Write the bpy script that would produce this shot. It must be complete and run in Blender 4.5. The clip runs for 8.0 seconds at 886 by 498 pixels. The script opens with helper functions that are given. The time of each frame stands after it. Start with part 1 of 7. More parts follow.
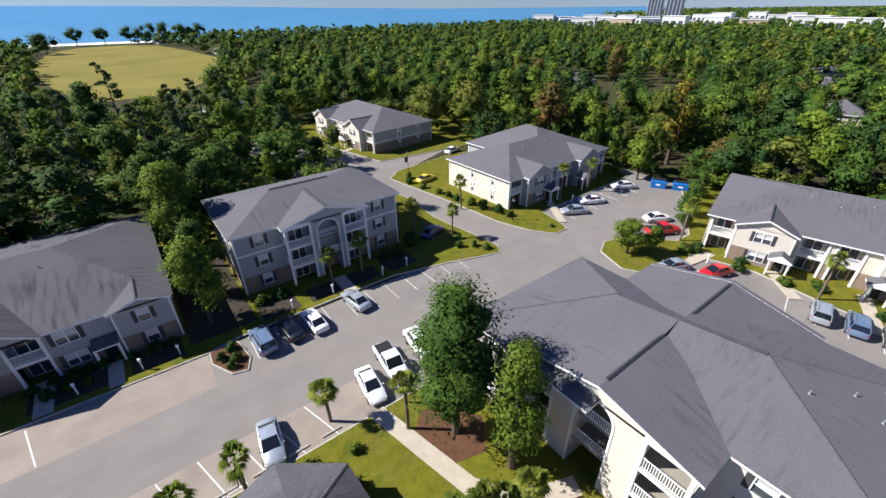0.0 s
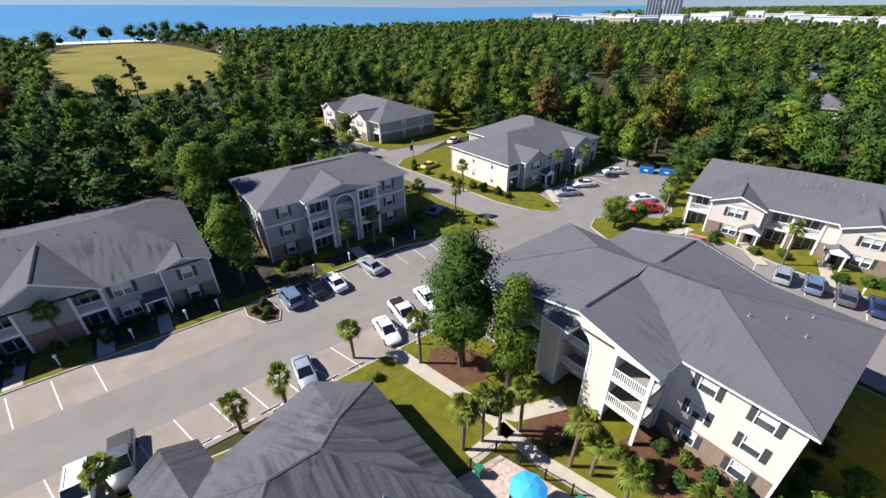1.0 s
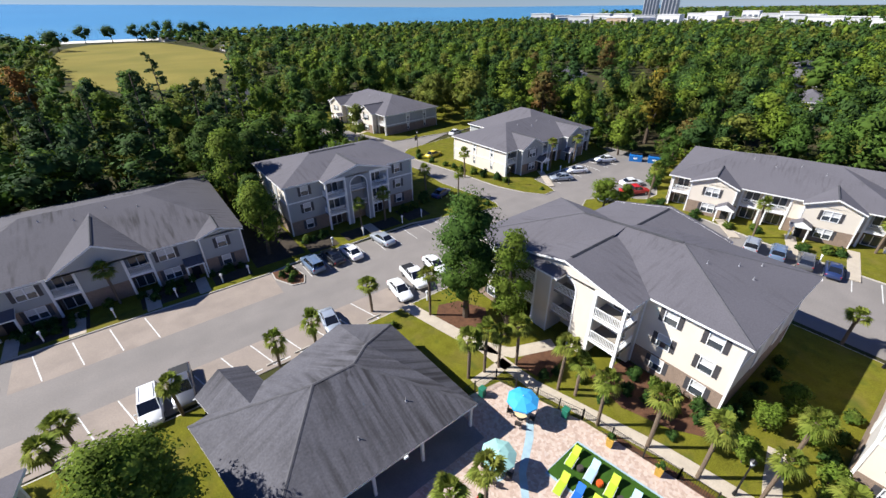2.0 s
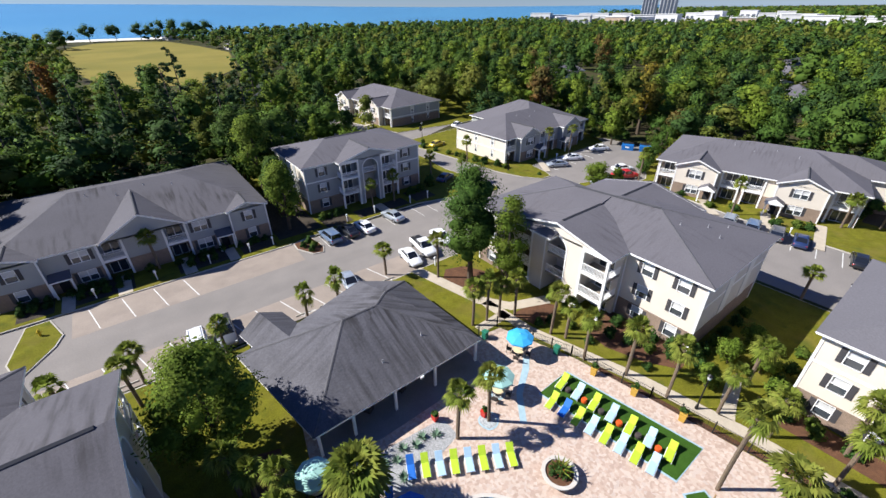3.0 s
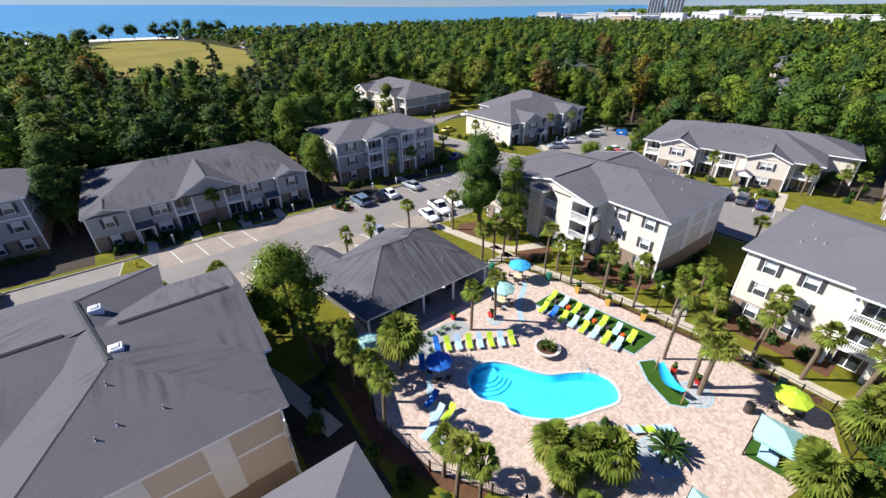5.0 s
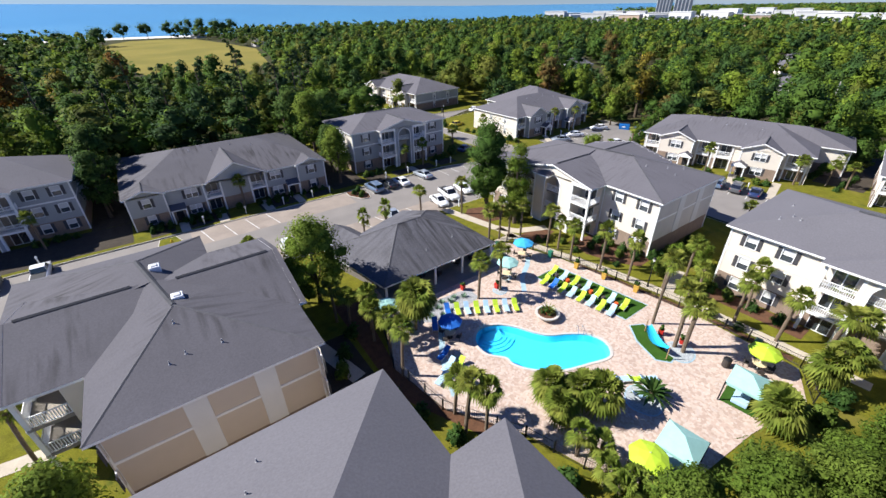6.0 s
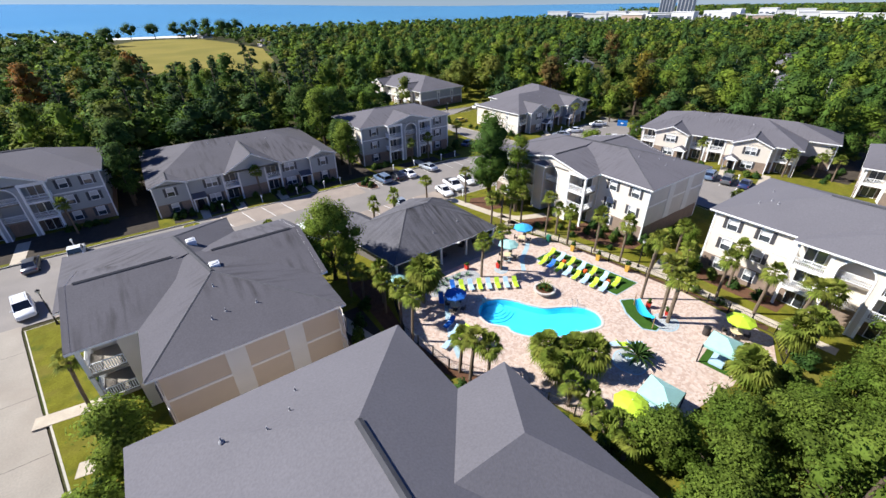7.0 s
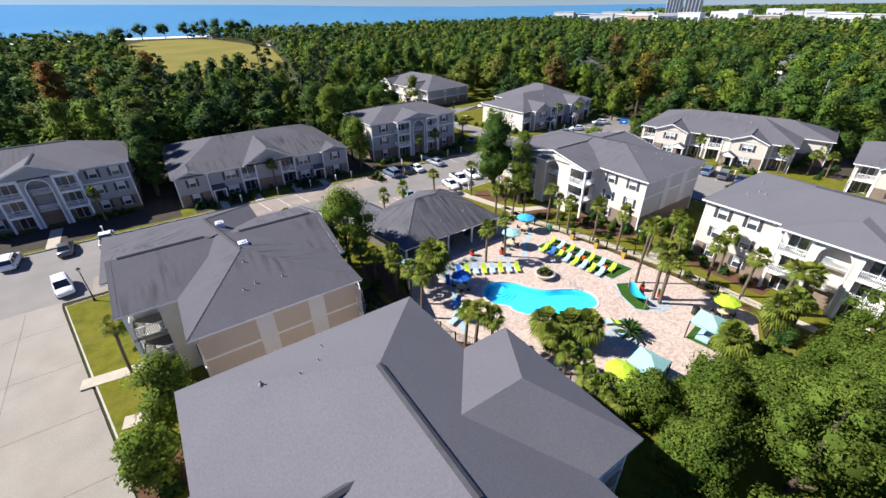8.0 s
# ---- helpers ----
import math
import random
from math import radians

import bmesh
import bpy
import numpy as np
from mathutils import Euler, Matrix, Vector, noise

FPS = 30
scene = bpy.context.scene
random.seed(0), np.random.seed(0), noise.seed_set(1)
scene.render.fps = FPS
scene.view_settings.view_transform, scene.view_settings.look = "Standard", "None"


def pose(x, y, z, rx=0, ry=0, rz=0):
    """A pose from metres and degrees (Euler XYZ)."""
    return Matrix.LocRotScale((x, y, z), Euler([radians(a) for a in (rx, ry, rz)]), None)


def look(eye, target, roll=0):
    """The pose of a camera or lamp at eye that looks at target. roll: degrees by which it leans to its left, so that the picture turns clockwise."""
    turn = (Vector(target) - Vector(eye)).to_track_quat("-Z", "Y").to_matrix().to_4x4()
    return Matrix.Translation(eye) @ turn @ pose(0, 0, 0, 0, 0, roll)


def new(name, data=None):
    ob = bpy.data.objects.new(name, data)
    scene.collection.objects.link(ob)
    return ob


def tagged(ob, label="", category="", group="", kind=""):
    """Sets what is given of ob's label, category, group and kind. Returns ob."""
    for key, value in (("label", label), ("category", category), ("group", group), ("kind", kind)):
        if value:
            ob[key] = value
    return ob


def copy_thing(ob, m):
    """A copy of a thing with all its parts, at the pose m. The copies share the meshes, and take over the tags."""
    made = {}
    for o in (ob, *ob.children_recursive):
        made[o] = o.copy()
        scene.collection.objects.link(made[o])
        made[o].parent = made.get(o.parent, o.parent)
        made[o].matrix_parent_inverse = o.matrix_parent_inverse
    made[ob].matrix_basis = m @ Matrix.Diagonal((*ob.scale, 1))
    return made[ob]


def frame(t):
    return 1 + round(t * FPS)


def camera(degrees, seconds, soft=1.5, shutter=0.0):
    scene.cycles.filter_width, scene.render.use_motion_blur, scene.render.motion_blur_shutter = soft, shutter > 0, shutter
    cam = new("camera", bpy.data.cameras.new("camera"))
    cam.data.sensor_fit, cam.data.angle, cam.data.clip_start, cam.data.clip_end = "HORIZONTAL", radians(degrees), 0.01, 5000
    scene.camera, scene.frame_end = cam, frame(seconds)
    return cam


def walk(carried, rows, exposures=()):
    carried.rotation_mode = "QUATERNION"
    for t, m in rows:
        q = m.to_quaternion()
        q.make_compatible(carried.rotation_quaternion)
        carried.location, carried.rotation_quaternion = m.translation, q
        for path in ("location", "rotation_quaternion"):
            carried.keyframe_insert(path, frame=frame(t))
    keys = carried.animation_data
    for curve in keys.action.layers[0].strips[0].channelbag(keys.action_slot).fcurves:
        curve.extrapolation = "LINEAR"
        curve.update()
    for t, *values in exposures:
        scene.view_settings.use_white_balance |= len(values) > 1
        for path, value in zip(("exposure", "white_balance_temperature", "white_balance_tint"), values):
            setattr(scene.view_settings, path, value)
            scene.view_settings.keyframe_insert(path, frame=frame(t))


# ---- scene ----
cam = camera(93.92, 8.0)
ROWS = [
    (0, -0.457, 0.062, 30.945, 59.820, 0.653, -37.082),
    (0.5, -2.917, -2.581, 30.754, 59.759, 0.624, -37.112),
    (1, -5.401, -5.215, 30.709, 59.729, 0.620, -37.139),
    (1.5, -7.955, -7.870, 30.697, 59.721, 0.640, -37.243),
    (3, -15.449, -15.487, 30.135, 59.682, 0.589, -37.344),
    (3.5, -17.820, -17.934, 29.997, 59.674, 0.558, -37.270),
    (4, -20.059, -20.331, 29.879, 59.718, 0.564, -37.085),
    (4.5, -22.147, -22.600, 29.849, 59.728, 0.635, -36.919),
    (6, -27.744, -28.741, 29.831, 59.570, 0.769, -35.618),
    (6.5, -29.326, -30.544, 29.828, 59.569, 0.768, -35.444),
    (7, -30.792, -32.310, 29.914, 59.591, 0.788, -35.235),
    (7.5, -32.106, -33.866, 29.979, 59.616, 0.761, -34.883),
    (8, -33.310, -35.355, 30.095, 59.656, 0.752, -34.487),
]
walk(cam, [(t, pose(x, y, z, rx, ry, rz)) for t, x, y, z, rx, ry, rz in ROWS],
     exposures=[(0, 0.86), (1.5, 0.90), (3.5, 0.88), (4.5, 0.89), (6, 0.97), (8, 0.98)])

# ---- light ----
SUN_ELEV, SUN_FROM = 41.0, Vector((-0.772, 0.636, 0))      # height in degrees; the side the sun stands on
world = bpy.data.worlds.new("sky")
scene.world = world
world.use_nodes = True
wn = world.node_tree
sky = wn.nodes.new("ShaderNodeTexSky")
sky.sky_type = "NISHITA"
sky.sun_disc = False
sky.sun_elevation = radians(SUN_ELEV)
sky.sun_rotation = math.atan2(SUN_FROM.x, SUN_FROM.y)
sky.air_density, sky.dust_density, sky.ozone_density = 1.0, 0.0, 5.0
wn.nodes["Background"].inputs["Strength"].default_value = 0.041
cool = wn.nodes.new("ShaderNodeVectorMath")
cool.operation = "MULTIPLY"
cool.inputs[1].default_value = (0.67, 0.90, 1.52)
wn.links.new(sky.outputs[0], cool.inputs[0])
wn.links.new(cool.outputs[0], wn.nodes["Background"].inputs["Color"])
sun_data = bpy.data.lights.new("sun", "SUN")
sun_data.energy, sun_data.angle, sun_data.color = 5.0, radians(0.53), (0.985, 0.97, 0.945)
sun = new("sun", sun_data)
sun.matrix_basis = look(SUN_FROM * 60 + Vector((0, 0, 60 * math.tan(radians(SUN_ELEV)) * SUN_FROM.length)), (0, 0, 0))


# ---- materials ----
def material(name, colour, rough=0.8, metal=0.0, vary=0.12, scale=1.5, grain=0.06, grain_scale=40.0, bump=0.0, bump_scale=60.0, piece=0.0, spec=0.4):
    """A surface with broad stains, fine grain and relief, in metres. piece: how much single pieces differ."""
    m = bpy.data.materials.new(name)
    m.use_nodes = True
    t, link = m.node_tree.nodes, m.node_tree.links
    bs = t["Principled BSDF"]
    bs.inputs["Roughness"].default_value, bs.inputs["Metallic"].default_value = rough, metal
    bs.inputs["Specular IOR Level"].default_value = spec
    co = t.new("ShaderNodeTexCoord")
    value = None

    def scaled(factor_node, socket, amount):
        nonlocal value
        r = t.new("ShaderNodeMapRange")
        r.inputs["To Min"].default_value, r.inputs["To Max"].default_value = 1 - amount, 1 + amount
        r.inputs["From Min"].default_value, r.inputs["From Max"].default_value = 0.25, 0.75
        link.new(factor_node.outputs[socket], r.inputs["Value"])
        if value is None:
            value = r.outputs[0]
        else:
            mul = t.new("ShaderNodeMath")
            mul.operation = "MULTIPLY"
            link.new(value, mul.inputs[0]), link.new(r.outputs[0], mul.inputs[1])
            value = mul.outputs[0]

    for sc, am, det in ((scale, vary, 5), (grain_scale, grain, 2)):
        if am:
            n = t.new("ShaderNodeTexNoise")
            n.inputs["Scale"].default_value, n.inputs["Detail"].default_value = sc, det
            link.new(co.outputs["Object"], n.inputs["Vector"])
            scaled(n, 0, am)
    if piece:
        info = t.new("ShaderNodeObjectInfo")
        r = t.new("ShaderNodeMapRange")
        r.inputs["To Min"].default_value, r.inputs["To Max"].default_value = 1 - piece, 1 + piece
        link.new(info.outputs["Random"], r.inputs["Value"])
        if value is None:
            value = r.outputs[0]
        else:
            mul = t.new("ShaderNodeMath")
            mul.operation = "MULTIPLY"
            link.new(value, mul.inputs[0]), link.new(r.outputs[0], mul.inputs[1])
            value = mul.outputs[0]
    rgb = t.new("ShaderNodeRGB")
    rgb.outputs[0].default_value = (*colour, 1)
    if value is None:
        link.new(rgb.outputs[0], bs.inputs["Base Color"])
    else:
        sc = t.new("ShaderNodeVectorMath")
        sc.operation = "SCALE"
        link.new(rgb.outputs[0], sc.inputs[0]), link.new(value, sc.inputs["Scale"])
        link.new(sc.outputs[0], bs.inputs["Base Color"])
    if bump:
        n = t.new("ShaderNodeTexNoise")
        n.inputs["Scale"].default_value = bump_scale
        b = t.new("ShaderNodeBump")
        b.inputs["Strength"].default_value, b.inputs["Distance"].default_value = bump, 0.02
        link.new(co.outputs["Object"], n.inputs["Vector"])
        link.new(n.outputs[0], b.inputs["Height"]), link.new(b.outputs[0], bs.inputs["Normal"])
    return m


def mix_in(m, colour, kind="noise", scale=1.0, low=0.5, high=0.65, amount=1.0, stretch=(1, 1, 1), detail=4.0):
    """Lays a second colour over a material in patches or streaks with a shape of their own."""
    t, link = m.node_tree.nodes, m.node_tree.links
    bs = t["Principled BSDF"]
    old = bs.inputs["Base Color"].links[0].from_socket
    co = t.new("ShaderNodeTexCoord")
    mp = t.new("ShaderNodeMapping")
    mp.inputs["Scale"].default_value = stretch
    n = t.new("ShaderNodeTexNoise")
    n.inputs["Scale"].default_value, n.inputs["Detail"].default_value = scale, detail
    r = t.new("ShaderNodeMapRange")
    r.inputs["From Min"].default_value, r.inputs["From Max"].default_value, r.inputs["To Max"].default_value = low, high, amount
    mx = t.new("ShaderNodeMix")
    mx.data_type = "RGBA"
    mx.inputs[7].default_value = (*colour, 1)
    link.new(co.outputs["Object"], mp.inputs["Vector"]), link.new(mp.outputs[0], n.inputs["Vector"])
    link.new(n.outputs[0], r.inputs["Value"]), link.new(r.outputs[0], mx.inputs[0])
    link.new(old, mx.inputs[6]), link.new(mx.outputs[2], bs.inputs["Base Color"])
    return m


def leafy(name, colour, second, scale=0.12, trans=0.25):
    """Leaves: two greens mixed broadly, each leaf clump a little different, some light coming through."""
    m = bpy.data.materials.new(name)
    m.use_nodes = True
    t, link = m.node_tree.nodes, m.node_tree.links
    bs = t["Principled BSDF"]
    bs.inputs["Roughness"].default_value = 0.8
    bs.inputs["Specular IOR Level"].default_value = 0.12
    co = t.new("ShaderNodeTexCoord")
    n = t.new("ShaderNodeTexNoise")
    n.inputs["Scale"].default_value, n.inputs["Detail"].default_value = scale, 3
    r = t.new("ShaderNodeMapRange")
    r.inputs["From Min"].default_value, r.inputs["From Max"].default_value = 0.38, 0.62
    mx = t.new("ShaderNodeMix")
    mx.data_type = "RGBA"
    mx.inputs[6].default_value, mx.inputs[7].default_value = (*colour, 1), (*second, 1)
    geo = t.new("ShaderNodeNewGeometry")
    v = t.new("ShaderNodeMapRange")
    v.inputs["To Min"].default_value, v.inputs["To Max"].default_value = 0.55, 1.5
    sc = t.new("ShaderNodeVectorMath")
    sc.operation = "SCALE"
    link.new(co.outputs["Object"], n.inputs["Vector"]), link.new(n.outputs[0], r.inputs["Value"])
    link.new(r.outputs[0], mx.inputs[0]), link.new(geo.outputs["Random Per Island"], v.inputs["Value"])
    link.new(mx.outputs[2], sc.inputs[0]), link.new(v.outputs[0], sc.inputs["Scale"])
    link.new(sc.outputs[0], bs.inputs["Base Color"])
    tr = t.new("ShaderNodeBsdfTranslucent")
    add = t.new("ShaderNodeMixShader")
    add.inputs[0].default_value = trans
    link.new(sc.outputs[0], tr.inputs["Color"])
    link.new(bs.outputs[0], add.inputs[1]), link.new(tr.outputs[0], add.inputs[2])
    link.new(add.outputs[0], t["Material Output"].inputs["Surface"])
    return m


def streaked(m, colour, across=1.4, along=0.10, low=0.5, high=0.7, amount=0.6, patch=0.12):
    """Dark algae streaks that run down a roof's slope, in patches."""
    t, link = m.node_tree.nodes, m.node_tree.links
    bs = t["Principled BSDF"]
    old = bs.inputs["Base Color"].links[0].from_socket
    geo = t.new("ShaderNodeNewGeometry")

    def vec(op, a, b):
        n = t.new("ShaderNodeVectorMath")
        n.operation = op
        for k, v in enumerate((a, b)):
            if v is None:
                continue
            if isinstance(v, tuple):
                n.inputs[k].default_value = v
            else:
                link.new(v, n.inputs[k])
        return n
    side = vec("NORMALIZE", vec("CROSS_PRODUCT", geo.outputs["True Normal"], (0, 0, 1)).outputs[0], None)
    down = vec("CROSS_PRODUCT", side.outputs[0], (0, 0, 1))
    u = vec("DOT_PRODUCT", geo.outputs["Position"], side.outputs[0])
    v = vec("DOT_PRODUCT", geo.outputs["Position"], down.outputs[0])
    join = t.new("ShaderNodeCombineXYZ")
    link.new(u.outputs["Value"], join.inputs[0]), link.new(v.outputs["Value"], join.inputs[1])
    scaled = vec("MULTIPLY", join.outputs[0], (across, along, 1))
    factor = None
    for src, scale, det, lo_, hi_ in ((scaled.outputs[0], 1.0, 5, low, high), (geo.outputs["Position"], patch, 3, 0.44, 0.62)):
        n = t.new("ShaderNodeTexNoise")
        n.inputs["Scale"].default_value, n.inputs["Detail"].default_value = scale, det
        link.new(src, n.inputs["Vector"])
        r = t.new("ShaderNodeMapRange")
        r.inputs["From Min"].default_value, r.inputs["From Max"].default_value = lo_, hi_
        link.new(n.outputs[0], r.inputs["Value"])
        if factor is None:
            factor = r.outputs[0]
        else:
            mul = t.new("ShaderNodeMath")
            mul.operation = "MULTIPLY"
            link.new(factor, mul.inputs[0]), link.new(r.outputs[0], mul.inputs[1])
            factor = mul.outputs[0]
    top = t.new("ShaderNodeMath")
    top.operation = "MULTIPLY"
    top.inputs[1].default_value = amount
    link.new(factor, top.inputs[0])
    mx = t.new("ShaderNodeMix")
    mx.data_type = "RGBA"
    mx.inputs[7].default_value = (*colour, 1)
    link.new(top.outputs[0], mx.inputs[0]), link.new(old, mx.inputs[6]), link.new(mx.outputs[2], bs.inputs["Base Color"])
    return m


M = {}
M["shingle"] = streaked(material("shingle", (0.116, 0.109, 0.119), 0.9, vary=0.06, scale=0.25, grain=0.11, grain_scale=8, bump=0.5, bump_scale=14, spec=0.25),
                        (0.050, 0.046, 0.047), 2.4, 0.3, 0.5, 0.7, 0.5, 0.16)
M["shingle_dark"] = streaked(material("shingle_dark", (0.092, 0.087, 0.096), 0.9, vary=0.07, scale=0.25, grain=0.12, grain_scale=8, bump=0.5, bump_scale=14, spec=0.25),
                             (0.034, 0.031, 0.032), 2.0, 0.22, 0.46, 0.66, 0.85, 0.13)
M["shingle_new"] = material("shingle_new", (0.126, 0.120, 0.130), 0.9, vary=0.05, scale=0.2, grain=0.10, grain_scale=7, bump=0.5, bump_scale=14, spec=0.25)
M["ridge"] = material("ridge", (0.05, 0.05, 0.055), 0.9, vary=0.2)
M["hip_cap"] = material("hip_cap", (0.085, 0.082, 0.088), 0.9, vary=0.2, scale=3)
M["vent"] = material("vent", (0.26, 0.26, 0.27), 0.6, vary=0.1)
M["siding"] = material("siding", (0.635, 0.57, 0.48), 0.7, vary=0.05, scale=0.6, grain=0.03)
# grey siding for walls turned from the sun, shade included in the colour
M["siding_shaded"] = material("siding_shaded", (0.335, 0.345, 0.34), 0.7, vary=0.05, scale=0.6, grain=0.03)
M["siding_tan"] = material("siding_tan", (0.54, 0.455, 0.36), 0.75, vary=0.05, scale=0.6, grain=0.03)
M["siding_end"] = material("siding_end", (0.57, 0.53, 0.48), 0.75, vary=0.06, scale=0.6, grain=0.03)
# clubhouse wall, darkened in its colour for the shade below the porch roof
M["club_wall_shaded"] = material("club_wall_shaded", (0.17, 0.15, 0.135), 0.75, vary=0.08, scale=0.8)
M["brick"] = material("brick", (0.24, 0.175, 0.13), 0.9, vary=0.12, scale=1.2, grain=0.25, grain_scale=16, bump=0.4, bump_scale=20)
M["trim"] = material("trim", (0.78, 0.77, 0.74), 0.55, vary=0.04)
M["white"] = material("white", (0.80, 0.80, 0.79), 0.5, vary=0.03)
M["shutter"] = material("shutter", (0.055, 0.052, 0.056), 0.6, vary=0.05)
M["dark"] = material("dark", (0.012, 0.012, 0.014), 0.8, vary=0.1)
M["glass"] = material("glass", (0.05, 0.06, 0.07), 0.06, vary=0, grain=0, spec=0.9)
M["blind"] = material("blind", (0.55, 0.55, 0.54), 0.3, vary=0.04, spec=0.7)
M["concrete"] = mix_in(material("concrete", (0.275, 0.243, 0.20), 0.9, vary=0.10, scale=0.35, grain=0.10, grain_scale=7, bump=0.2), (0.24, 0.20, 0.16), scale=0.18, low=0.5, high=0.7, amount=0.55)
M["street"] = mix_in(material("street", (0.205, 0.184, 0.166), 0.9, vary=0.10, scale=0.3, grain=0.10, grain_scale=7, bump=0.2), (0.14, 0.13, 0.12), scale=0.12, low=0.5, high=0.72, amount=0.6, stretch=(0.35, 1, 1))
M["joint"] = material("joint", (0.10, 0.085, 0.07), 0.95, vary=0.2)
M["walk"] = material("walk", (0.42, 0.36, 0.28), 0.9, vary=0.1, scale=1.0, grain=0.08, grain_scale=8)
M["kerb"] = material("kerb", (0.40, 0.37, 0.32), 0.9, vary=0.12)
M["paint"] = material("paint", (0.58, 0.57, 0.54), 0.7, vary=0.25, scale=4)
M["grass"] = mix_in(mix_in(material("grass", (0.122, 0.118, 0.012), 1.0, vary=0.22, scale=0.8, grain=0.3, grain_scale=12, bump=0.6, bump_scale=12, spec=0.1),
                    (0.15, 0.12, 0.03), scale=0.35, low=0.5, high=0.72, amount=0.6), (0.05, 0.075, 0.012), scale=0.6, low=0.55, high=0.7, amount=0.6)
M["field"] = mix_in(material("field", (0.21, 0.175, 0.045), 1.0, vary=0.12, scale=0.03, grain=0.1, grain_scale=1.5, spec=0.05), (0.15, 0.14, 0.035), scale=0.02, low=0.45, high=0.65, amount=0.7)
M["soil"] = mix_in(material("soil", (0.05, 0.042, 0.022), 1.0, vary=0.3, scale=0.4, grain=0.25, grain_scale=6, spec=0.1), (0.045, 0.055, 0.014), scale=0.15, low=0.42, high=0.6)
M["mulch"] = material("mulch", (0.10, 0.045, 0.022), 1.0, vary=0.25, scale=2, grain=0.3, grain_scale=18, bump=0.8, bump_scale=25)
# mulch with the buildings' deep ground shade put into its colour
M["mulch_shaded"] = material("mulch_shaded", (0.04, 0.03, 0.02), 1.0, vary=0.3, scale=1.2, grain=0.3, grain_scale=14, bump=0.8, bump_scale=22)
M["sand"] = material("sand", (0.66, 0.62, 0.54), 1.0, vary=0.08, scale=0.05)
M["bark"] = material("bark", (0.085, 0.062, 0.042), 1.0, vary=0.25, scale=3, bump=0.6, bump_scale=20)
M["palm_bark"] = material("palm_bark", (0.15, 0.11, 0.075), 1.0, vary=0.25, scale=6, bump=0.8, bump_scale=18)
M["pine_bark"] = material("pine_bark", (0.13, 0.09, 0.065), 1.0, vary=0.25, scale=3)
M["wood_dark"] = leafy("wood_dark", (0.034, 0.072, 0.020), (0.050, 0.092, 0.022), 0.12, 0.3)
M["wood_mid"] = leafy("wood_mid", (0.054, 0.106, 0.019), (0.082, 0.136, 0.021), 0.12, 0.35)
M["wood_light"] = leafy("wood_light", (0.105, 0.165, 0.018), (0.155, 0.200, 0.024), 0.12, 0.35)
M["wood_olive"] = leafy("wood_olive", (0.100, 0.130, 0.022), (0.140, 0.148, 0.026), 0.12, 0.35)
M["oak"] = leafy("oak", (0.042, 0.085, 0.018), (0.080, 0.125, 0.024), 0.25, 0.38)
M["thicket"] = leafy("thicket", (0.092, 0.145, 0.020), (0.140, 0.188, 0.030), 0.35, 0.5)
M["bright_leaf"] = leafy("bright_leaf", (0.115, 0.175, 0.022), (0.165, 0.215, 0.032), 0.5, 0.45)
M["gold_leaf"] = leafy("gold_leaf", (0.21, 0.15, 0.018), (0.13, 0.13, 0.022), 0.25)
M["orange_leaf"] = leafy("orange_leaf", (0.30, 0.115, 0.022), (0.17, 0.12, 0.025), 0.3)
M["rust_leaf"] = leafy("rust_leaf", (0.155, 0.085, 0.026), (0.10, 0.095, 0.026), 0.25)
M["pine"] = leafy("pine", (0.040, 0.072, 0.026), (0.064, 0.098, 0.030), 0.2)
M["palm"] = leafy("palm", (0.140, 0.190, 0.028), (0.215, 0.225, 0.042), 0.5, 0.42)
M["yellow_bright"] = material("yellow_bright", (0.62, 0.42, 0.02), 0.5, vary=0.06)
M["pole_wood"] = material("pole_wood", (0.34, 0.31, 0.27), 0.9, vary=0.15, scale=2)
M["shrub_light"] = leafy("shrub_light", (0.06, 0.10, 0.014), (0.10, 0.13, 0.02), 0.8)
M["hedge"] = leafy("hedge", (0.028, 0.065, 0.014), (0.052, 0.095, 0.018), 0.8)


# ---- building blocks ----
def part(name, bm, material_, parent, label=""):
    """Links a bmesh as one mesh object under a thing or a part. material_: one, or a list of slots."""
    me = bpy.data.meshes.new(name)
    bm.to_mesh(me)
    bm.free()
    for m in material_ if isinstance(material_, (list, tuple)) else [material_]:
        me.materials.append(m)
    ob = new(name, me)
    ob.parent = parent
    if label:
        tagged(ob, label)
    return ob


def thing(name, x, y, z=0.0, rz=0.0, label="", category="", group="", kind=""):
    ob = new(name)
    ob.matrix_basis = pose(x, y, z, 0, 0, rz)
    return tagged(ob, label, category, group, kind)


def box(bm, x0, x1, y0, y1, z0, z1, mat=0):
    vs = [bm.verts.new(p) for p in ((x0, y0, z0), (x1, y0, z0), (x1, y1, z0), (x0, y1, z0), (x0, y0, z1), (x1, y0, z1), (x1, y1, z1), (x0, y1, z1))]
    for f in ((0, 3, 2, 1), (4, 5, 6, 7), (0, 1, 5, 4), (1, 2, 6, 5), (2, 3, 7, 6), (3, 0, 4, 7)):
        bm.faces.new([vs[i] for i in f]).material_index = mat
    return vs


def boxed(*args):
    bm = bmesh.new()
    box(bm, *args)
    return bm


def rounded(x0, x1, y0, y1, z0, z1, r, seg=2):
    bm = boxed(x0, x1, y0, y1, z0, z1)
    bmesh.ops.bevel(bm, geom=bm.edges[:], offset=r, segments=seg, affect="EDGES", profile=0.6)
    return bm


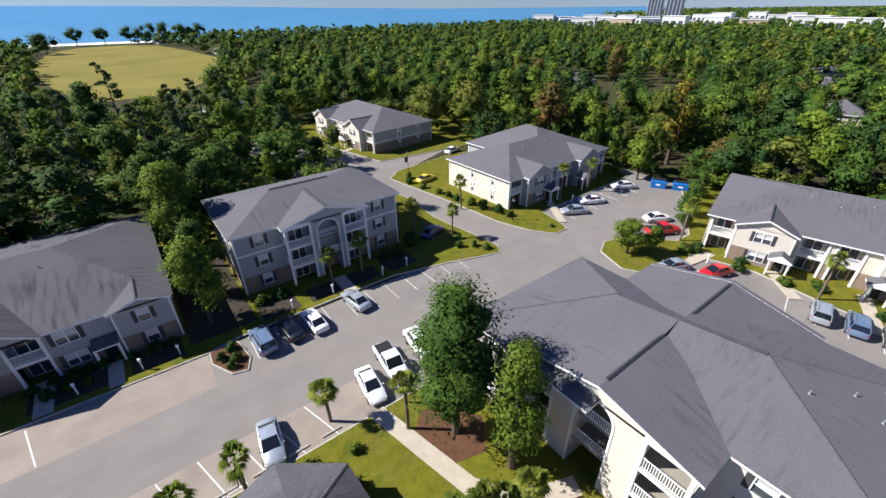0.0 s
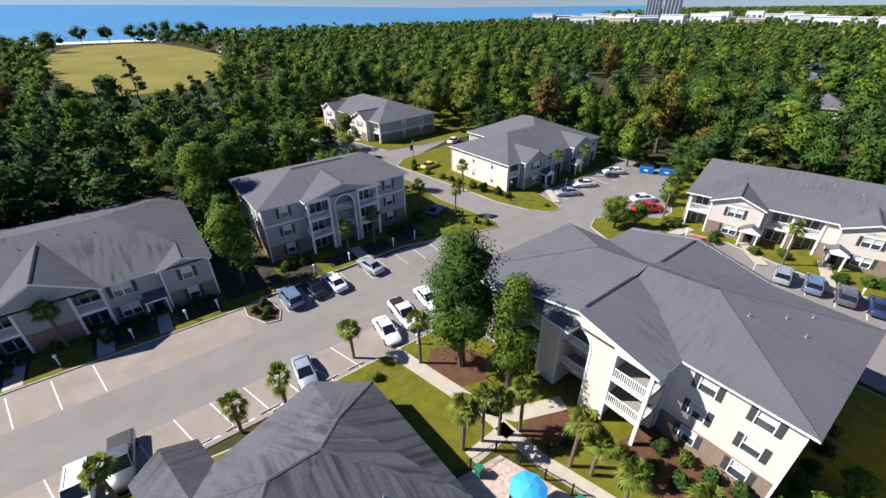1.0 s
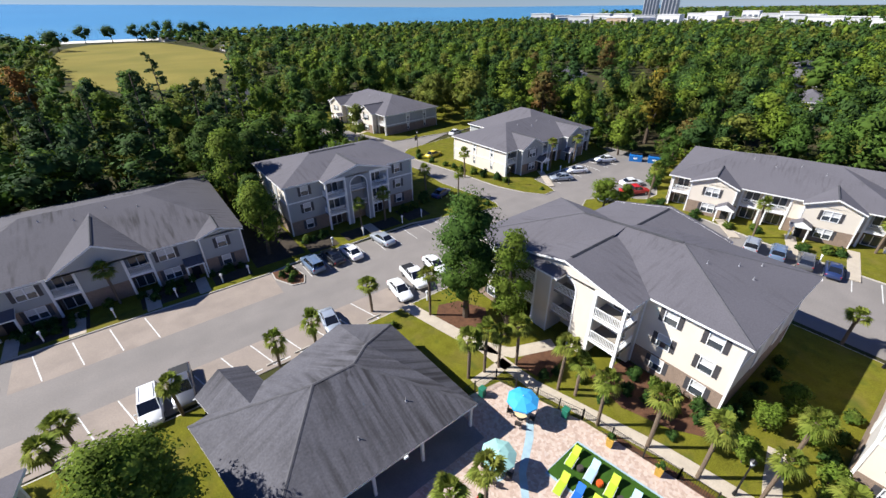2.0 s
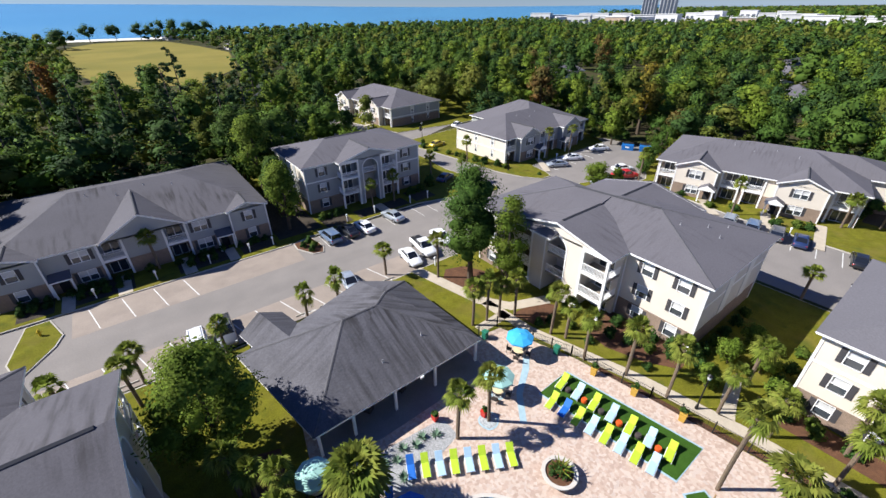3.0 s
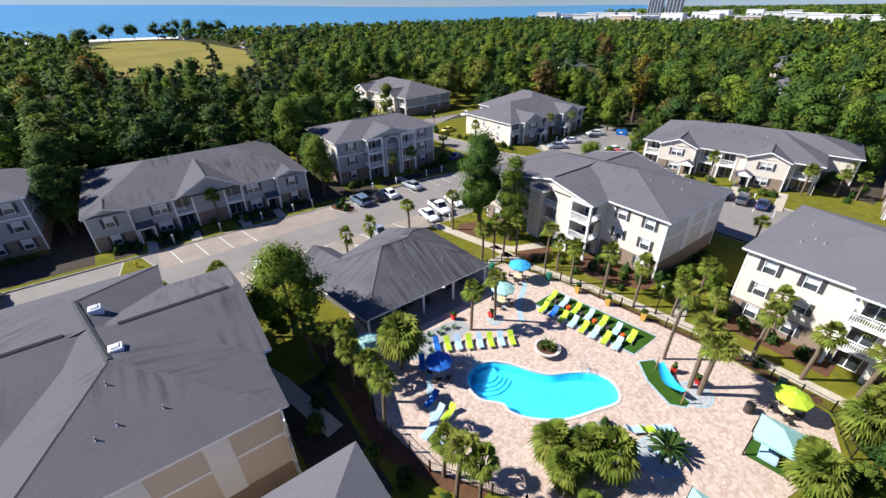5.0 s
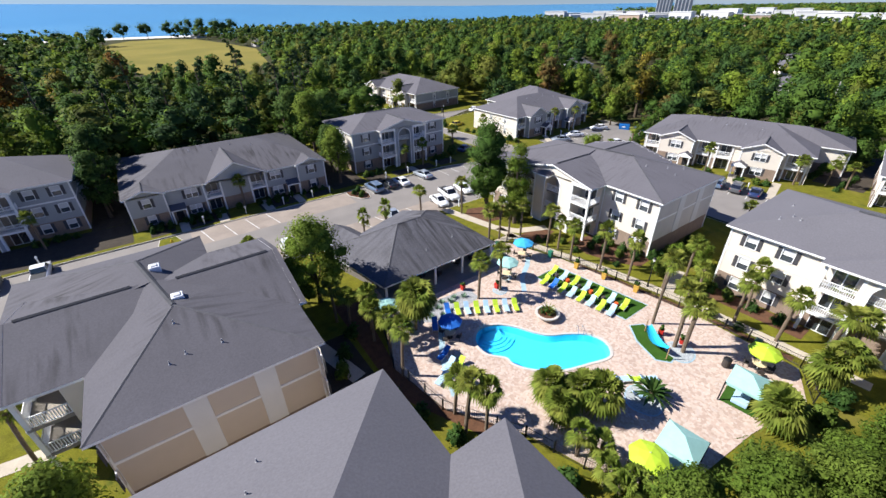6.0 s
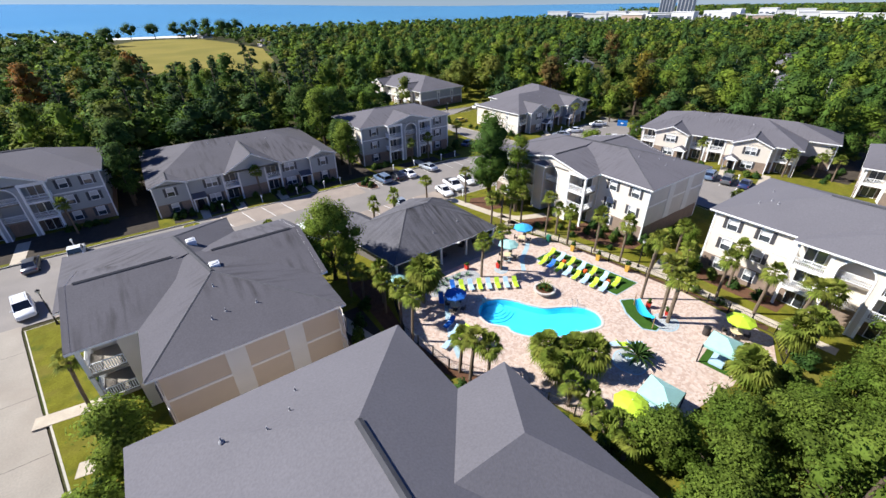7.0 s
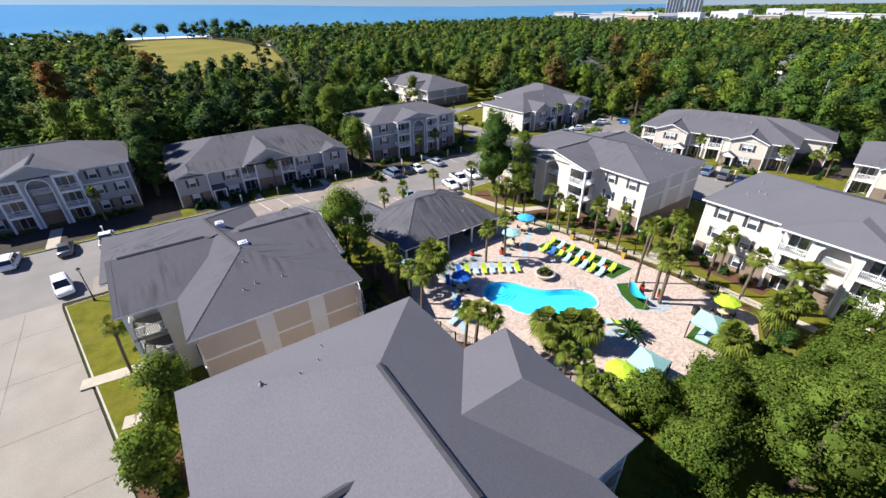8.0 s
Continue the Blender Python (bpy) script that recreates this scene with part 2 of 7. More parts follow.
def tube(bm, a, b, r0, r1=None, n=8, cap=True):
    """A tapered tube from a to b."""
    a, b = Vector(a), Vector(b)
    r1 = r0 if r1 is None else r1
    q = (b - a).to_track_quat("Z", "Y")
    rings = []
    for p, r in ((a, r0), (b, r1)):
        rings.append([bm.verts.new(p + q @ Vector((r * math.cos(k * math.tau / n), r * math.sin(k * math.tau / n), 0))) for k in range(n)])
    for k in range(n):
        bm.faces.new((rings[0][k], rings[0][(k + 1) % n], rings[1][(k + 1) % n], rings[1][k]))
    if cap:
        bm.faces.new(rings[1])
        bm.faces.new(rings[0][::-1])


def tubed(*args, **kw):
    bm = bmesh.new()
    tube(bm, *args, **kw)
    return bm


def slab(points, z0, z1, mat_side=0):
    """A flat piece with an outline (counter-clockwise) from z0 to z1."""
    bm = bmesh.new()
    lo = [bm.verts.new((x, y, z0)) for x, y in points]
    hi = [bm.verts.new((x, y, z1)) for x, y in points]
    bm.faces.new(hi)
    bm.faces.new(lo[::-1])
    n = len(points)
    for k in range(n):
        bm.faces.new((lo[k], lo[(k + 1) % n], hi[(k + 1) % n], hi[k])).material_index = mat_side
    bmesh.ops.recalc_face_normals(bm, faces=bm.faces[:])
    return bm


def smooth_loop(points, steps=6):
    """A closed rounded outline through the points."""
    out, n = [], len(points)
    for i in range(n):
        p0, p1, p2, p3 = (Vector(points[(i + k - 1) % n]) for k in range(4))
        for s in range(steps):
            t = s / steps
            out.append(0.5 * (2 * p1 + (p2 - p0) * t + (2 * p0 - 5 * p1 + 4 * p2 - p3) * t * t + (3 * p1 - p0 - 3 * p2 + p3) * t ** 3))
    return [(p.x, p.y) for p in out]


# ---- ground ----
def surface(name, bm, mat, label, category):
    me = bpy.data.meshes.new(name)
    bm.to_mesh(me)
    bm.free()
    for m in mat if isinstance(mat, (list, tuple)) else [mat]:
        me.materials.append(m)
    return tagged(new(name, me), label, category, kind="structure")


def sheet(points, z):
    bm = bmesh.new()
    bm.faces.new([bm.verts.new((x, y, z)) for x, y in points])
    return bm


def ring_surface(outer, inner, z, depth):
    """A level sheet with a hole in it, and an edge that goes down by depth."""
    bm = bmesh.new()
    vo = [bm.verts.new((x, y, z)) for x, y in outer]
    vi = [bm.verts.new((x, y, z)) for x, y in inner]
    eds = [bm.edges.new((v[k], v[(k + 1) % len(v)])) for v in (vo, vi) for k in range(len(v))]
    bmesh.ops.triangle_fill(bm, use_beauty=True, edges=eds, normal=(0, 0, 1))
    n = len(vo)
    lo = [bm.verts.new((x, y, z - depth)) for x, y in outer]
    for k in range(n):
        bm.faces.new((lo[k], lo[(k + 1) % n], vo[(k + 1) % n], vo[k]))
    bmesh.ops.recalc_face_normals(bm, faces=bm.faces[:])
    return bm


HOLE = [(-9.5, -16.0), (5.5, -16.0), (5.5, -2.0), (-9.5, -2.0)]
surface("ground", ring_surface([(-9000, -9000), (26000, -9000), (26000, 26000), (-9000, 26000)], HOLE, -0.08, 0.5), M["soil"], "dark woodland soil with sparse green undergrowth", "ground")
M["sea"] = material("sea", (0.050, 0.215, 0.33), 0.22, vary=0.14, scale=0.003, grain=0.0, spec=0.45)


def sea_mesh():
    """The sea from the shore outwards; past the bay its far part lifts a little towards the horizon."""
    bm = sheet([(-9000, 760), (-4000, 730), (-60, 706), (60, 692), (400, 682), (760, 668), (900, 690), (1300, 860), (2200, 1150), (4500, 1700), (26000, 6000), (26000, 26000), (-9000, 26000)], 0.1)
    rim = [(-34, 1500, 92), (-6, 1500, 86), (13, 1500, 70), (25, 1500, 46), (37, 1500, 30), (50, 1500, 28), (58, 1750, 28), (63, 2500, 26)]
    rows = [[bm.verts.new((-20 + r * math.sin(radians(a)), -18 + r * math.cos(radians(a)), z)) for r, z in ((near, 0.12), (4900, far))] for a, near, far in rim]
    for p, q in zip(rows, rows[1:]):
        bm.faces.new((p[0], q[0], q[1], p[1]))
    bmesh.ops.recalc_face_normals(bm, faces=bm.faces[:])
    return bm


surface("water", sea_mesh(), M["sea"], "blue sea reaching to the hazy horizon", "sea")
surface("beach", sheet([(-400, 660), (-60, 655), (90, 640), (90, 690), (-60, 708), (-400, 722)], 0.05), M["sand"], "pale sand beach along the sea", "beach")
FIELD = [(-32, 330), (-20, 262), (-6, 222), (22, 222), (50, 275), (72, 390), (66, 480), (52, 585), (20, 612), (-14, 606), (-36, 545), (-40, 420)]
surface("field", sheet(FIELD, 0.02), M["field"], "dry mown yellow-green field", "field")
surface("road", sheet([(-90, 23.2), (42, 23.2), (42, -60), (61, -60), (61, 20), (84, 26), (84, 46), (50, 46), (44, 60), (42, 74), (66, 84), (66, 92), (50, 100), (30, 125), (8, 122), (22, 82), (36, 70), (34, 44), (30, 40.6), (-90, 40.6)], 0.0), M["street"], "pale worn asphalt street with parking bays", "road")
surface("road_west", sheet([(-60, 23.5), (-60, -60), (-42, -60), (-42.4, -9), (-45.6, 6.3), (-48.8, 22), (-48.9, 23.5)], 0.004), M["concrete"], "pale concrete drive with slab joints", "road")


def lawn(points, label="sunlit patchy lawn inside a concrete kerb", mat="grass", top=0.14, kerb=True, name="lawn", hole=None):
    """A raised lawn or bed with its kerb."""
    if kerb:
        wide = []
        n = len(points)
        for i in range(n):
            a, p, q = (Vector(points[(i + k) % n]) for k in (-1, 0, 1))
            d = ((p - a).normalized() + (q - p).normalized())
            d = d.normalized() if d.length > 1e-6 else (q - p).normalized()
            o = Vector((d.y, -d.x)) * 0.16
            wide.append((p.x + o.x, p.y + o.y))
        surface("kerb", slab(wide, -0.05, top - 0.02) if hole is None else ring_surface(wide, hole, top - 0.02, 0.16), M["kerb"], "low grey concrete kerb", "kerb")
    return surface(name, slab(points, -0.04, top) if hole is None else ring_surface(points, hole, top, 0.16), M[mat], label, "lawn")


lawn([(-30, 22.8), (-48.4, 22), (-45.2, 6.3), (-42.0, -9), (-42, -60), (41, -60), (41, 23), (8, 23.2), (-3, 23.2), (-5, 21.5), (-12, 22.5)], hole=HOLE)
lawn([(-90, 41), (-27, 41), (-1, 40.6), (2, 41.2), (22, 41.2), (29.8, 39.2), (34.5, 37.6), (37.3, 36.8), (38.2, 38.4), (37.9, 42.2), (36.5, 52), (37.5, 62), (36, 70), (24, 80), (-90, 80)])
lawn([(40.4, 72.8), (41.4, 66), (42.9, 56), (44.1, 44.0), (46.0, 38.6), (48.2, 35.6), (50.8, 35.6), (51.6, 37.4), (52.6, 42.2), (80, 43.0), (84, 50), (84, 74), (60, 78), (44, 76)])
lawn([(47.3, 23.4), (49.6, 19.3), (54, 18.6), (58.4, 19.6), (60.4, 12), (59.2, 4), (58.8, -60), (100, -60), (100, 30), (84, 34), (78, 30), (64, 22.4), (60.5, 22.6), (56, 27.6), (52.0, 29.2), (49, 27.8)])
lawn([(44.5, 84.4), (66, 82), (100, 84), (100, 130), (20, 130), (26, 122), (36, 121), (40, 104)])
lawn([(-32.0, 34.0), (-31.0, 30.8), (-28.4, 34.6), (-27.8, 36.4), (-29.0, 40.2), (-31.0, 40.2)], "small sunlit grass island in the car park")
lawn([(-0.9, 40.4), (-1.0, 38.6), (0.3, 36.0), (1.6, 35.6), (2.2, 37.2), (1.8, 40.4)], "mulched planting island with shrubs", "mulch", name="planting_bed")


# ---- apartment buildings ----
def wall_mesh(bm, p0, p1, z0, z1, holes, mat=0):
    """A wall from p0 to p1 (outside to the right of the way), with rectangular recesses (u0, u1, z0, z1, depth), mesh faces only."""
    a, b = Vector((*p0, 0)), Vector((*p1, 0))
    length = (b - a).length
    ux = (b - a) / length
    n = Vector((ux.y, -ux.x, 0))

    def at(u, z, d=0.0):
        return a + ux * u + Vector((0, 0, z)) - n * d

    us = sorted({0.0, length, *(h[0] for h in holes), *(h[1] for h in holes)})
    zs = sorted({z0, z1, *(min(max(h[2], z0), z1) for h in holes), *(min(max(h[3], z0), z1) for h in holes)})
    for u0, u1 in zip(us, us[1:]):
        for w0, w1 in zip(zs, zs[1:]):
            uc, wc = (u0 + u1) / 2, (w0 + w1) / 2
            if not any(h[0] < uc < h[1] and h[2] < wc < h[3] for h in holes):
                bm.faces.new([bm.verts.new(at(*q)) for q in ((u0, w0), (u1, w0), (u1, w1), (u0, w1))]).material_index = mat
    for u0, u1, w0, w1, d, *_ in holes:
        w0, w1 = max(w0, z0), min(w1, z1)
        if w1 <= w0:
            continue
        c = [(u0, w0), (u1, w0), (u1, w1), (u0, w1)]
        for k in range(4):
            (ua, wa), (ub, wb) = c[k], c[(k + 1) % 4]
            bm.faces.new([bm.verts.new(q) for q in (at(ua, wa), at(ua, wa, d), at(ub, wb, d), at(ub, wb))]).material_index = mat
        bm.faces.new([bm.verts.new(at(*q, d)) for q in c]).material_index = mat


def on_wall(p0, p1):
    """The frame of a wall: x along it, y inwards, z up, from its left end as seen from outside."""
    a, b = Vector((*p0, 0)), Vector((*p1, 0))
    ux = (b - a).normalized()
    m = Matrix(((ux.x, -ux.y, 0, a.x), (ux.y, ux.x, 0, a.y), (0, 0, 1, 0), (0, 0, 0, 1)))
    return m


def put(ob, m):
    ob.matrix_basis = m @ ob.matrix_basis
    return ob


WINDOW_MESHES = {}


def ring_mesh(x0, x1, z0, z1, f, y0, y1):
    """A flat rectangular frame of width f, standing in the x-z plane."""
    bm = bmesh.new()
    out = [(x0, z0), (x1, z0), (x1, z1), (x0, z1)]
    inn = [(x0 + f, z0 + f), (x1 - f, z0 + f), (x1 - f, z1 - f), (x0 + f, z1 - f)]
    v = [[bm.verts.new((x, y, z)) for x, z in loop] for y in (y0, y1) for loop in (out, inn)]
    for k in range(4):
        j = (k + 1) % 4
        bm.faces.new((v[0][k], v[0][j], v[1][j], v[1][k]))
        bm.faces.new((v[2][j], v[2][k], v[3][k], v[3][j]))
        bm.faces.new((v[0][j], v[0][k], v[2][k], v[2][j]))
        bm.faces.new((v[1][k], v[1][j], v[3][j], v[3][k]))
    return bm


def shared(name, key, build, mats, parent, m, label=""):
    """A part whose mesh is built once and shared by all alike."""
    if key not in WINDOW_MESHES:
        bm = build()
        me = bpy.data.meshes.new(name)
        bm.to_mesh(me)
        bm.free()
        for q in mats if isinstance(mats, (list, tuple)) else [mats]:
            me.materials.append(q)
        WINDOW_MESHES[key] = me
    ob = new(name, WINDOW_MESHES[key])
    ob.parent = parent
    ob.matrix_basis = m
    if label:
        tagged(ob, label)
    return ob


def window(parent, m, u, z, w=1.0, h=1.4, shutters=True, double=False):
    """A white sash window set into its recess, with dark shutters beside it."""
    at = m @ Matrix.Translation((u, 0, z))

    def frame_mesh():
        return ring_mesh(-w / 2 - 0.07, w / 2 + 0.07, -0.07, h + 0.07, 0.07, -0.05, 0.05)

    win = shared("window", ("frame", w, h, double), frame_mesh, M["white"], parent, at)
    half = 0.5 * h
    shared("sash_bar", ("bar", w), lambda: boxed(-w / 2, w / 2, -0.01, 0.06, half - 0.03, half + 0.03), M["white"], win, Matrix())
    if double:
        shared("mullion", ("mull", h), lambda: boxed(-0.06, 0.06, -0.03, 0.059, 0, h), M["white"], win, Matrix())

    def pane_mesh():
        return boxed(-w / 2, w / 2, 0.062, 0.09, 0, half)

    shared("pane", ("pane", w, h), pane_mesh, M["glass"], win, Matrix())
    shared("blind", ("blind", w, h), lambda: boxed(-w / 2, w / 2, 0.062, 0.09, half, h), M["blind"], win, Matrix(), "white blind behind the upper sash")
    if shutters:
        def shut():
            bm = bmesh.new()
            box(bm, -0.2, 0.2, -0.045, -0.002, 0, h)
            for k in range(int(h / 0.14)):
                box(bm, -0.15, 0.15, -0.055, -0.045, 0.06 + k * 0.14, 0.13 + k * 0.14)
            return bm
        for s in (-1, 1):
            shared("shutter", ("shutter", h), shut, M["shutter"], win, Matrix.Translation((s * (w / 2 + 0.29), 0, 0)), "dark louvred shutter")
    return win


def hip_roof(bm, x0, x1, y0, y1, z, ra, rb, zr, edge=0.2):
    """A hip roof over a rectangle, its ridge from ra to rb at zr. Slot 1: the white edge and the soffit."""
    base = [(x0, y0), (x1, y0), (x1, y1), (x0, y1)]
    lo = [bm.verts.new((*p, z - edge)) for p in base]
    up = [bm.verts.new((*p, z)) for p in base]
    a, b = bm.verts.new((*ra, zr)), bm.verts.new((*rb, zr))
    along_x = abs(rb[0] - ra[0]) > abs(rb[1] - ra[1])
    if along_x:
        fs = [(up[0], up[1], b, a), (up[1], up[2], b), (up[2], up[3], a, b), (up[3], up[0], a)]
    else:
        fs = [(up[0], up[1], a), (up[1], up[2], b, a), (up[2], up[3], b), (up[3], up[0], a, b)]
    for f in fs:
        bm.faces.new(f)
    for k in range(4):
        bm.faces.new((lo[k], lo[(k + 1) % 4], up[(k + 1) % 4], up[k])).material_index = 1
    bm.faces.new(lo[::-1]).material_index = 1


def gable_roof(bm, p0, p1, half, z, zr, edge=0.2, hipped=0.0):
    """A wing roof: the ridge runs from p0 (inside) to p1 (the gable), half its half width. hipped: the run of a hip at the end."""
    a, b = Vector((*p0, 0)), Vector((*p1, 0))
    d = (b - a).normalized()
    s = Vector((-d.y, d.x, 0))
    r0, r1 = a + Vector((0, 0, zr)), b - d * hipped + Vector((0, 0, zr))
    q = [a - s * half, b - s * half, b + s * half, a + s * half]
    up = [bm.verts.new((p.x, p.y, z)) for p in q]
    lo = [bm.verts.new((p.x, p.y, z - edge)) for p in q]
    ra, rb = bm.verts.new(r0), bm.verts.new(r1)
    bm.faces.new((up[0], up[1], rb, ra))
    bm.faces.new((up[2], up[3], ra, rb))
    bm.faces.new((up[1], up[2], rb)).material_index = 0 if hipped else 2
    for i, j in ((0, 1), (1, 2), (2, 3)):
        bm.faces.new((lo[i], lo[j], up[j], up[i])).material_index = 1
    bm.faces.new((lo[3], lo[2], lo[1], lo[0])).material_index = 1
    bm.faces.new((up[3], up[0], ra)).material_index = 1


def rake(parent, p0, p1, half, z, zr, over=0.45, roof="shingle"):
    """A gable's overhang: the roof drawn past the gable wall, with white boards under its edge."""
    b = Vector((*p1, 0))
    d = (b - Vector((*p0, 0))).normalized()
    s = Vector((-d.y, d.x, 0))
    bm = bmesh.new()
    for side in (-1, 1):
        top = [b + Vector((0, 0, zr)), b + s * side * half + Vector((0, 0, z))]
        quad = [top[0], top[1], top[1] + d * over, top[0] + d * over]
        up = [bm.verts.new(v + Vector((0, 0, 0.02))) for v in quad]
        lo = [bm.verts.new(v - Vector((0, 0, 0.2))) for v in quad]
        bm.faces.new(up)
        for k in range(4):
            bm.faces.new((up[k], up[(k + 1) % 4], lo[(k + 1) % 4], lo[k])).material_index = 1
        bm.faces.new(lo[::-1]).material_index = 1
    bmesh.ops.recalc_face_normals(bm, faces=bm.faces[:])
    return part("rake_board", bm, [M[roof], M["trim"]], parent, "white board along the gable edge")


def ridge_cap(parent, a, b, w=0.22):
    bm = bmesh.new()
    a, b = Vector(a), Vector(b)
    d = (b - a).normalized()
    s = Vector((-d.y, d.x, 0)).normalized() * w
    q = [bm.verts.new(v) for v in (a - s - Vector((0, 0, 0.02)), a + Vector((0, 0, 0.1)), a + s - Vector((0, 0, 0.02)), b - s - Vector((0, 0, 0.02)), b + Vector((0, 0, 0.1)), b + s - Vector((0, 0, 0.02)))]
    for f in ((0, 3, 4, 1), (1, 4, 5, 2), (0, 1, 2), (5, 4, 3)):
        bm.faces.new([q[i] for i in f])
    return part("ridge_vent", bm, M["ridge"], parent, "dark vented cap along the ridge")


def hip_line(parent, a, b, w=0.11):
    """A row of cap shingles along a hip."""
    a, b = Vector(a), Vector(b)
    d = (b - a).normalized()
    s = Vector((-d.y, d.x, 0)).normalized() * w
    lift, low = Vector((0, 0, 0.05)), Vector((0, 0, -0.01))
    bm = bmesh.new()
    q = [bm.verts.new(v) for v in (a - s + low, a + lift, a + s + low, b - s + low, b + lift, b + s + low)]
    for f in ((0, 3, 4, 1), (1, 4, 5, 2), (0, 1, 2), (5, 4, 3)):
        bm.faces.new([q[i] for i in f])
    return part("hip_cap", bm, M["hip_cap"], parent, "row of cap shingles along the hip")


def roof_vent(parent, x, y, z):
    def build():
        bm = bmesh.new()
        tube(bm, (0, 0, -0.3), (0, 0, 0.3), 0.04, n=8)
        tube(bm, (0, 0, -0.1), (0, 0, 0.06), 0.17, 0.06, n=10)
        return bm
    shared("vent_pipe", "vent_pipe", build, M["vent"], parent, Matrix.Translation((x, y, z)), "short pale plumbing vent pipe")


def railing(parent, p0, p1, z, h=1.0, gap=0.16):
    """A white balcony rail with balusters from p0 to p1."""
    a, b = Vector((*p0, z)), Vector((*p1, z))
    n = max(2, int((b - a).length / gap))
    bm = bmesh.new()
    d = (b - a).normalized()
    s = Vector((-d.y, d.x, 0)) * 0.03

    def bar(p, q, z0, z1):
        vs = [bm.verts.new(v) for v in (p - s, q - s, q + s, p + s)]
        ws = [bm.verts.new(v.co + Vector((0, 0, z1 - z0))) for v in vs]
        for v in vs + ws:
            v.co.z += z0
        bm.faces.new(ws)
        bm.faces.new(vs[::-1])
        for k in range(4):
            bm.faces.new((vs[k], vs[(k + 1) % 4], ws[(k + 1) % 4], ws[k]))
    bar(a, b, h - 0.08, h)
    bar(a, b, 0.06, 0.13)
    for k in range(n + 1):
        c = a.lerp(b, k / n)
        bar(c - d * 0.025, c + d * 0.025, 0.1, h - 0.06)
    return tagged(part("railing", bm, M["white"], parent, "white slatted balcony railing"), kind="stuff")


def brickwork(parent, p0, p1, height, holes=(), proud=0.03):
    """A skin of brick at the foot of a wall."""
    m = on_wall(p0, p1)
    length = (Vector(p1) - Vector(p0)).length
    off = m.to_3x3() @ Vector((0, -proud, 0))
    q0, q1 = (p0[0] + off.x, p0[1] + off.y), (p1[0] + off.x, p1[1] + off.y)
    bm = bmesh.new()
    wall_mesh(bm, q0, q1, 0, height, [h for h in holes if h[2] < height])
    a, b = Vector((*q0, height)), Vector((*q1, height))
    n = (Vector((*p0, height)), Vector((*p1, height)))
    bm.faces.new([bm.verts.new(v) for v in (a, b, n[1], n[0])])
    return part("brick_base", bm, M["brick"], parent, "brown brick facing of the ground floor")


def facade(parent, p0, p1, height, windows, siding, storeys, floor=2.72, brick=2.5, bands=(), others=(), shutters=True):
    """One outer wall with its recessed windows, brick foot and white bands. windows: (u, w, double)."""
    m = on_wall(p0, p1)
    length = (Vector(p1) - Vector(p0)).length
    holes = list(others)
    for u, w, dbl in windows:
        for s in range(storeys):
            holes.append((u - w / 2, u + w / 2, 0.85 + s * floor, 2.25 + s * floor, 0.1))
    bm = bmesh.new()
    wall_mesh(bm, p0, p1, 0, height, holes)
    part("wall", bm, siding, parent)
    for u, w, dbl in windows:
        for s in range(storeys):
            window(parent, m, u, 0.85 + s * floor, w, 1.4, shutters, dbl)
    if brick:
        brickwork(parent, p0, p1, brick, holes)
    for z in bands:
        bm = boxed(0, length, -0.05, 0.0, z - 0.11, z + 0.11)
        put(part("band", bm, M["trim"], parent, "pale trim band between storeys"), m)
    for u in (0.0, length):
        bm = boxed(-0.07 if u == 0 else -0.12, 0.12 if u == 0 else 0.07, -0.055, 0.0, 0, height)
        put(part("corner_board", bm, M["trim"], parent), m @ Matrix.Translation((u, 0, 0)))
    return m


def sliding_door(parent, m, u, z, w=1.9, h=2.05):
    at = m @ Matrix.Translation((u, 0, z))

    def build():
        return ring_mesh(-w / 2, w / 2, 0, h, 0.08, -0.06, -0.004)
    door = shared("sliding_door", ("slide", w, h), build, M["white"], parent, at)
    shared("meeting_rail", ("meet", h), lambda: boxed(-0.05, 0.05, -0.055, -0.005, 0.08, h - 0.08), M["white"], door, Matrix())
    shared("pane", ("slidepane", w, h), lambda: boxed(-w / 2, w / 2, -0.03, -0.004, 0.05, h - 0.05), M["glass"], door, Matrix())


def balcony_stack(parent, p0, p1, depth, storeys, floor, top, siding, sides=(True, True)):
    """Open balconies one above the other on a wall from p0 to p1, standing out by depth, with white posts, slabs and rails."""
    m = on_wall(p0, p1)
    length = (Vector(p1) - Vector(p0)).length

    def world(u, d):
        v = m @ Vector((u, -d, 0))
        return (v.x, v.y)
    for s in range(storeys):
        z = s * floor
        bm = boxed(0, length, -depth, 0, z - 0.26 if s else -0.1, z if s else 0.12)
        put(part("balcony_floor", bm, M["concrete"], parent), m)
        put(part("band", boxed(-0.02, length + 0.02, -depth - 0.03, -depth + 0.0, z - 0.28 if s else -0.1, z + 0.015 if s else 0.13), M["trim"], parent, "white board along the balcony edge"), m)
        sliding_door(parent, m, length / 2, z + 0.02 if s else 0.13)
        if s:
            railing(parent, world(0.1, depth - 0.08), world(length - 0.1, depth - 0.08), z)
            for k, u in enumerate((0.08, length - 0.08)):
                if sides[k]:
                    railing(parent, world(u, 0.05), world(u, depth - 0.1), z)
    for u in (0.14, length - 0.14):
        put(part("post", boxed(u - 0.14, u + 0.14, -depth, -depth + 0.28, 0, top), M["trim"], parent, "square white balcony post"), m)
    put(part("header", boxed(0, length, -depth - 0.02, -depth + 0.26, top - 0.42, top), M["trim"], parent), m)


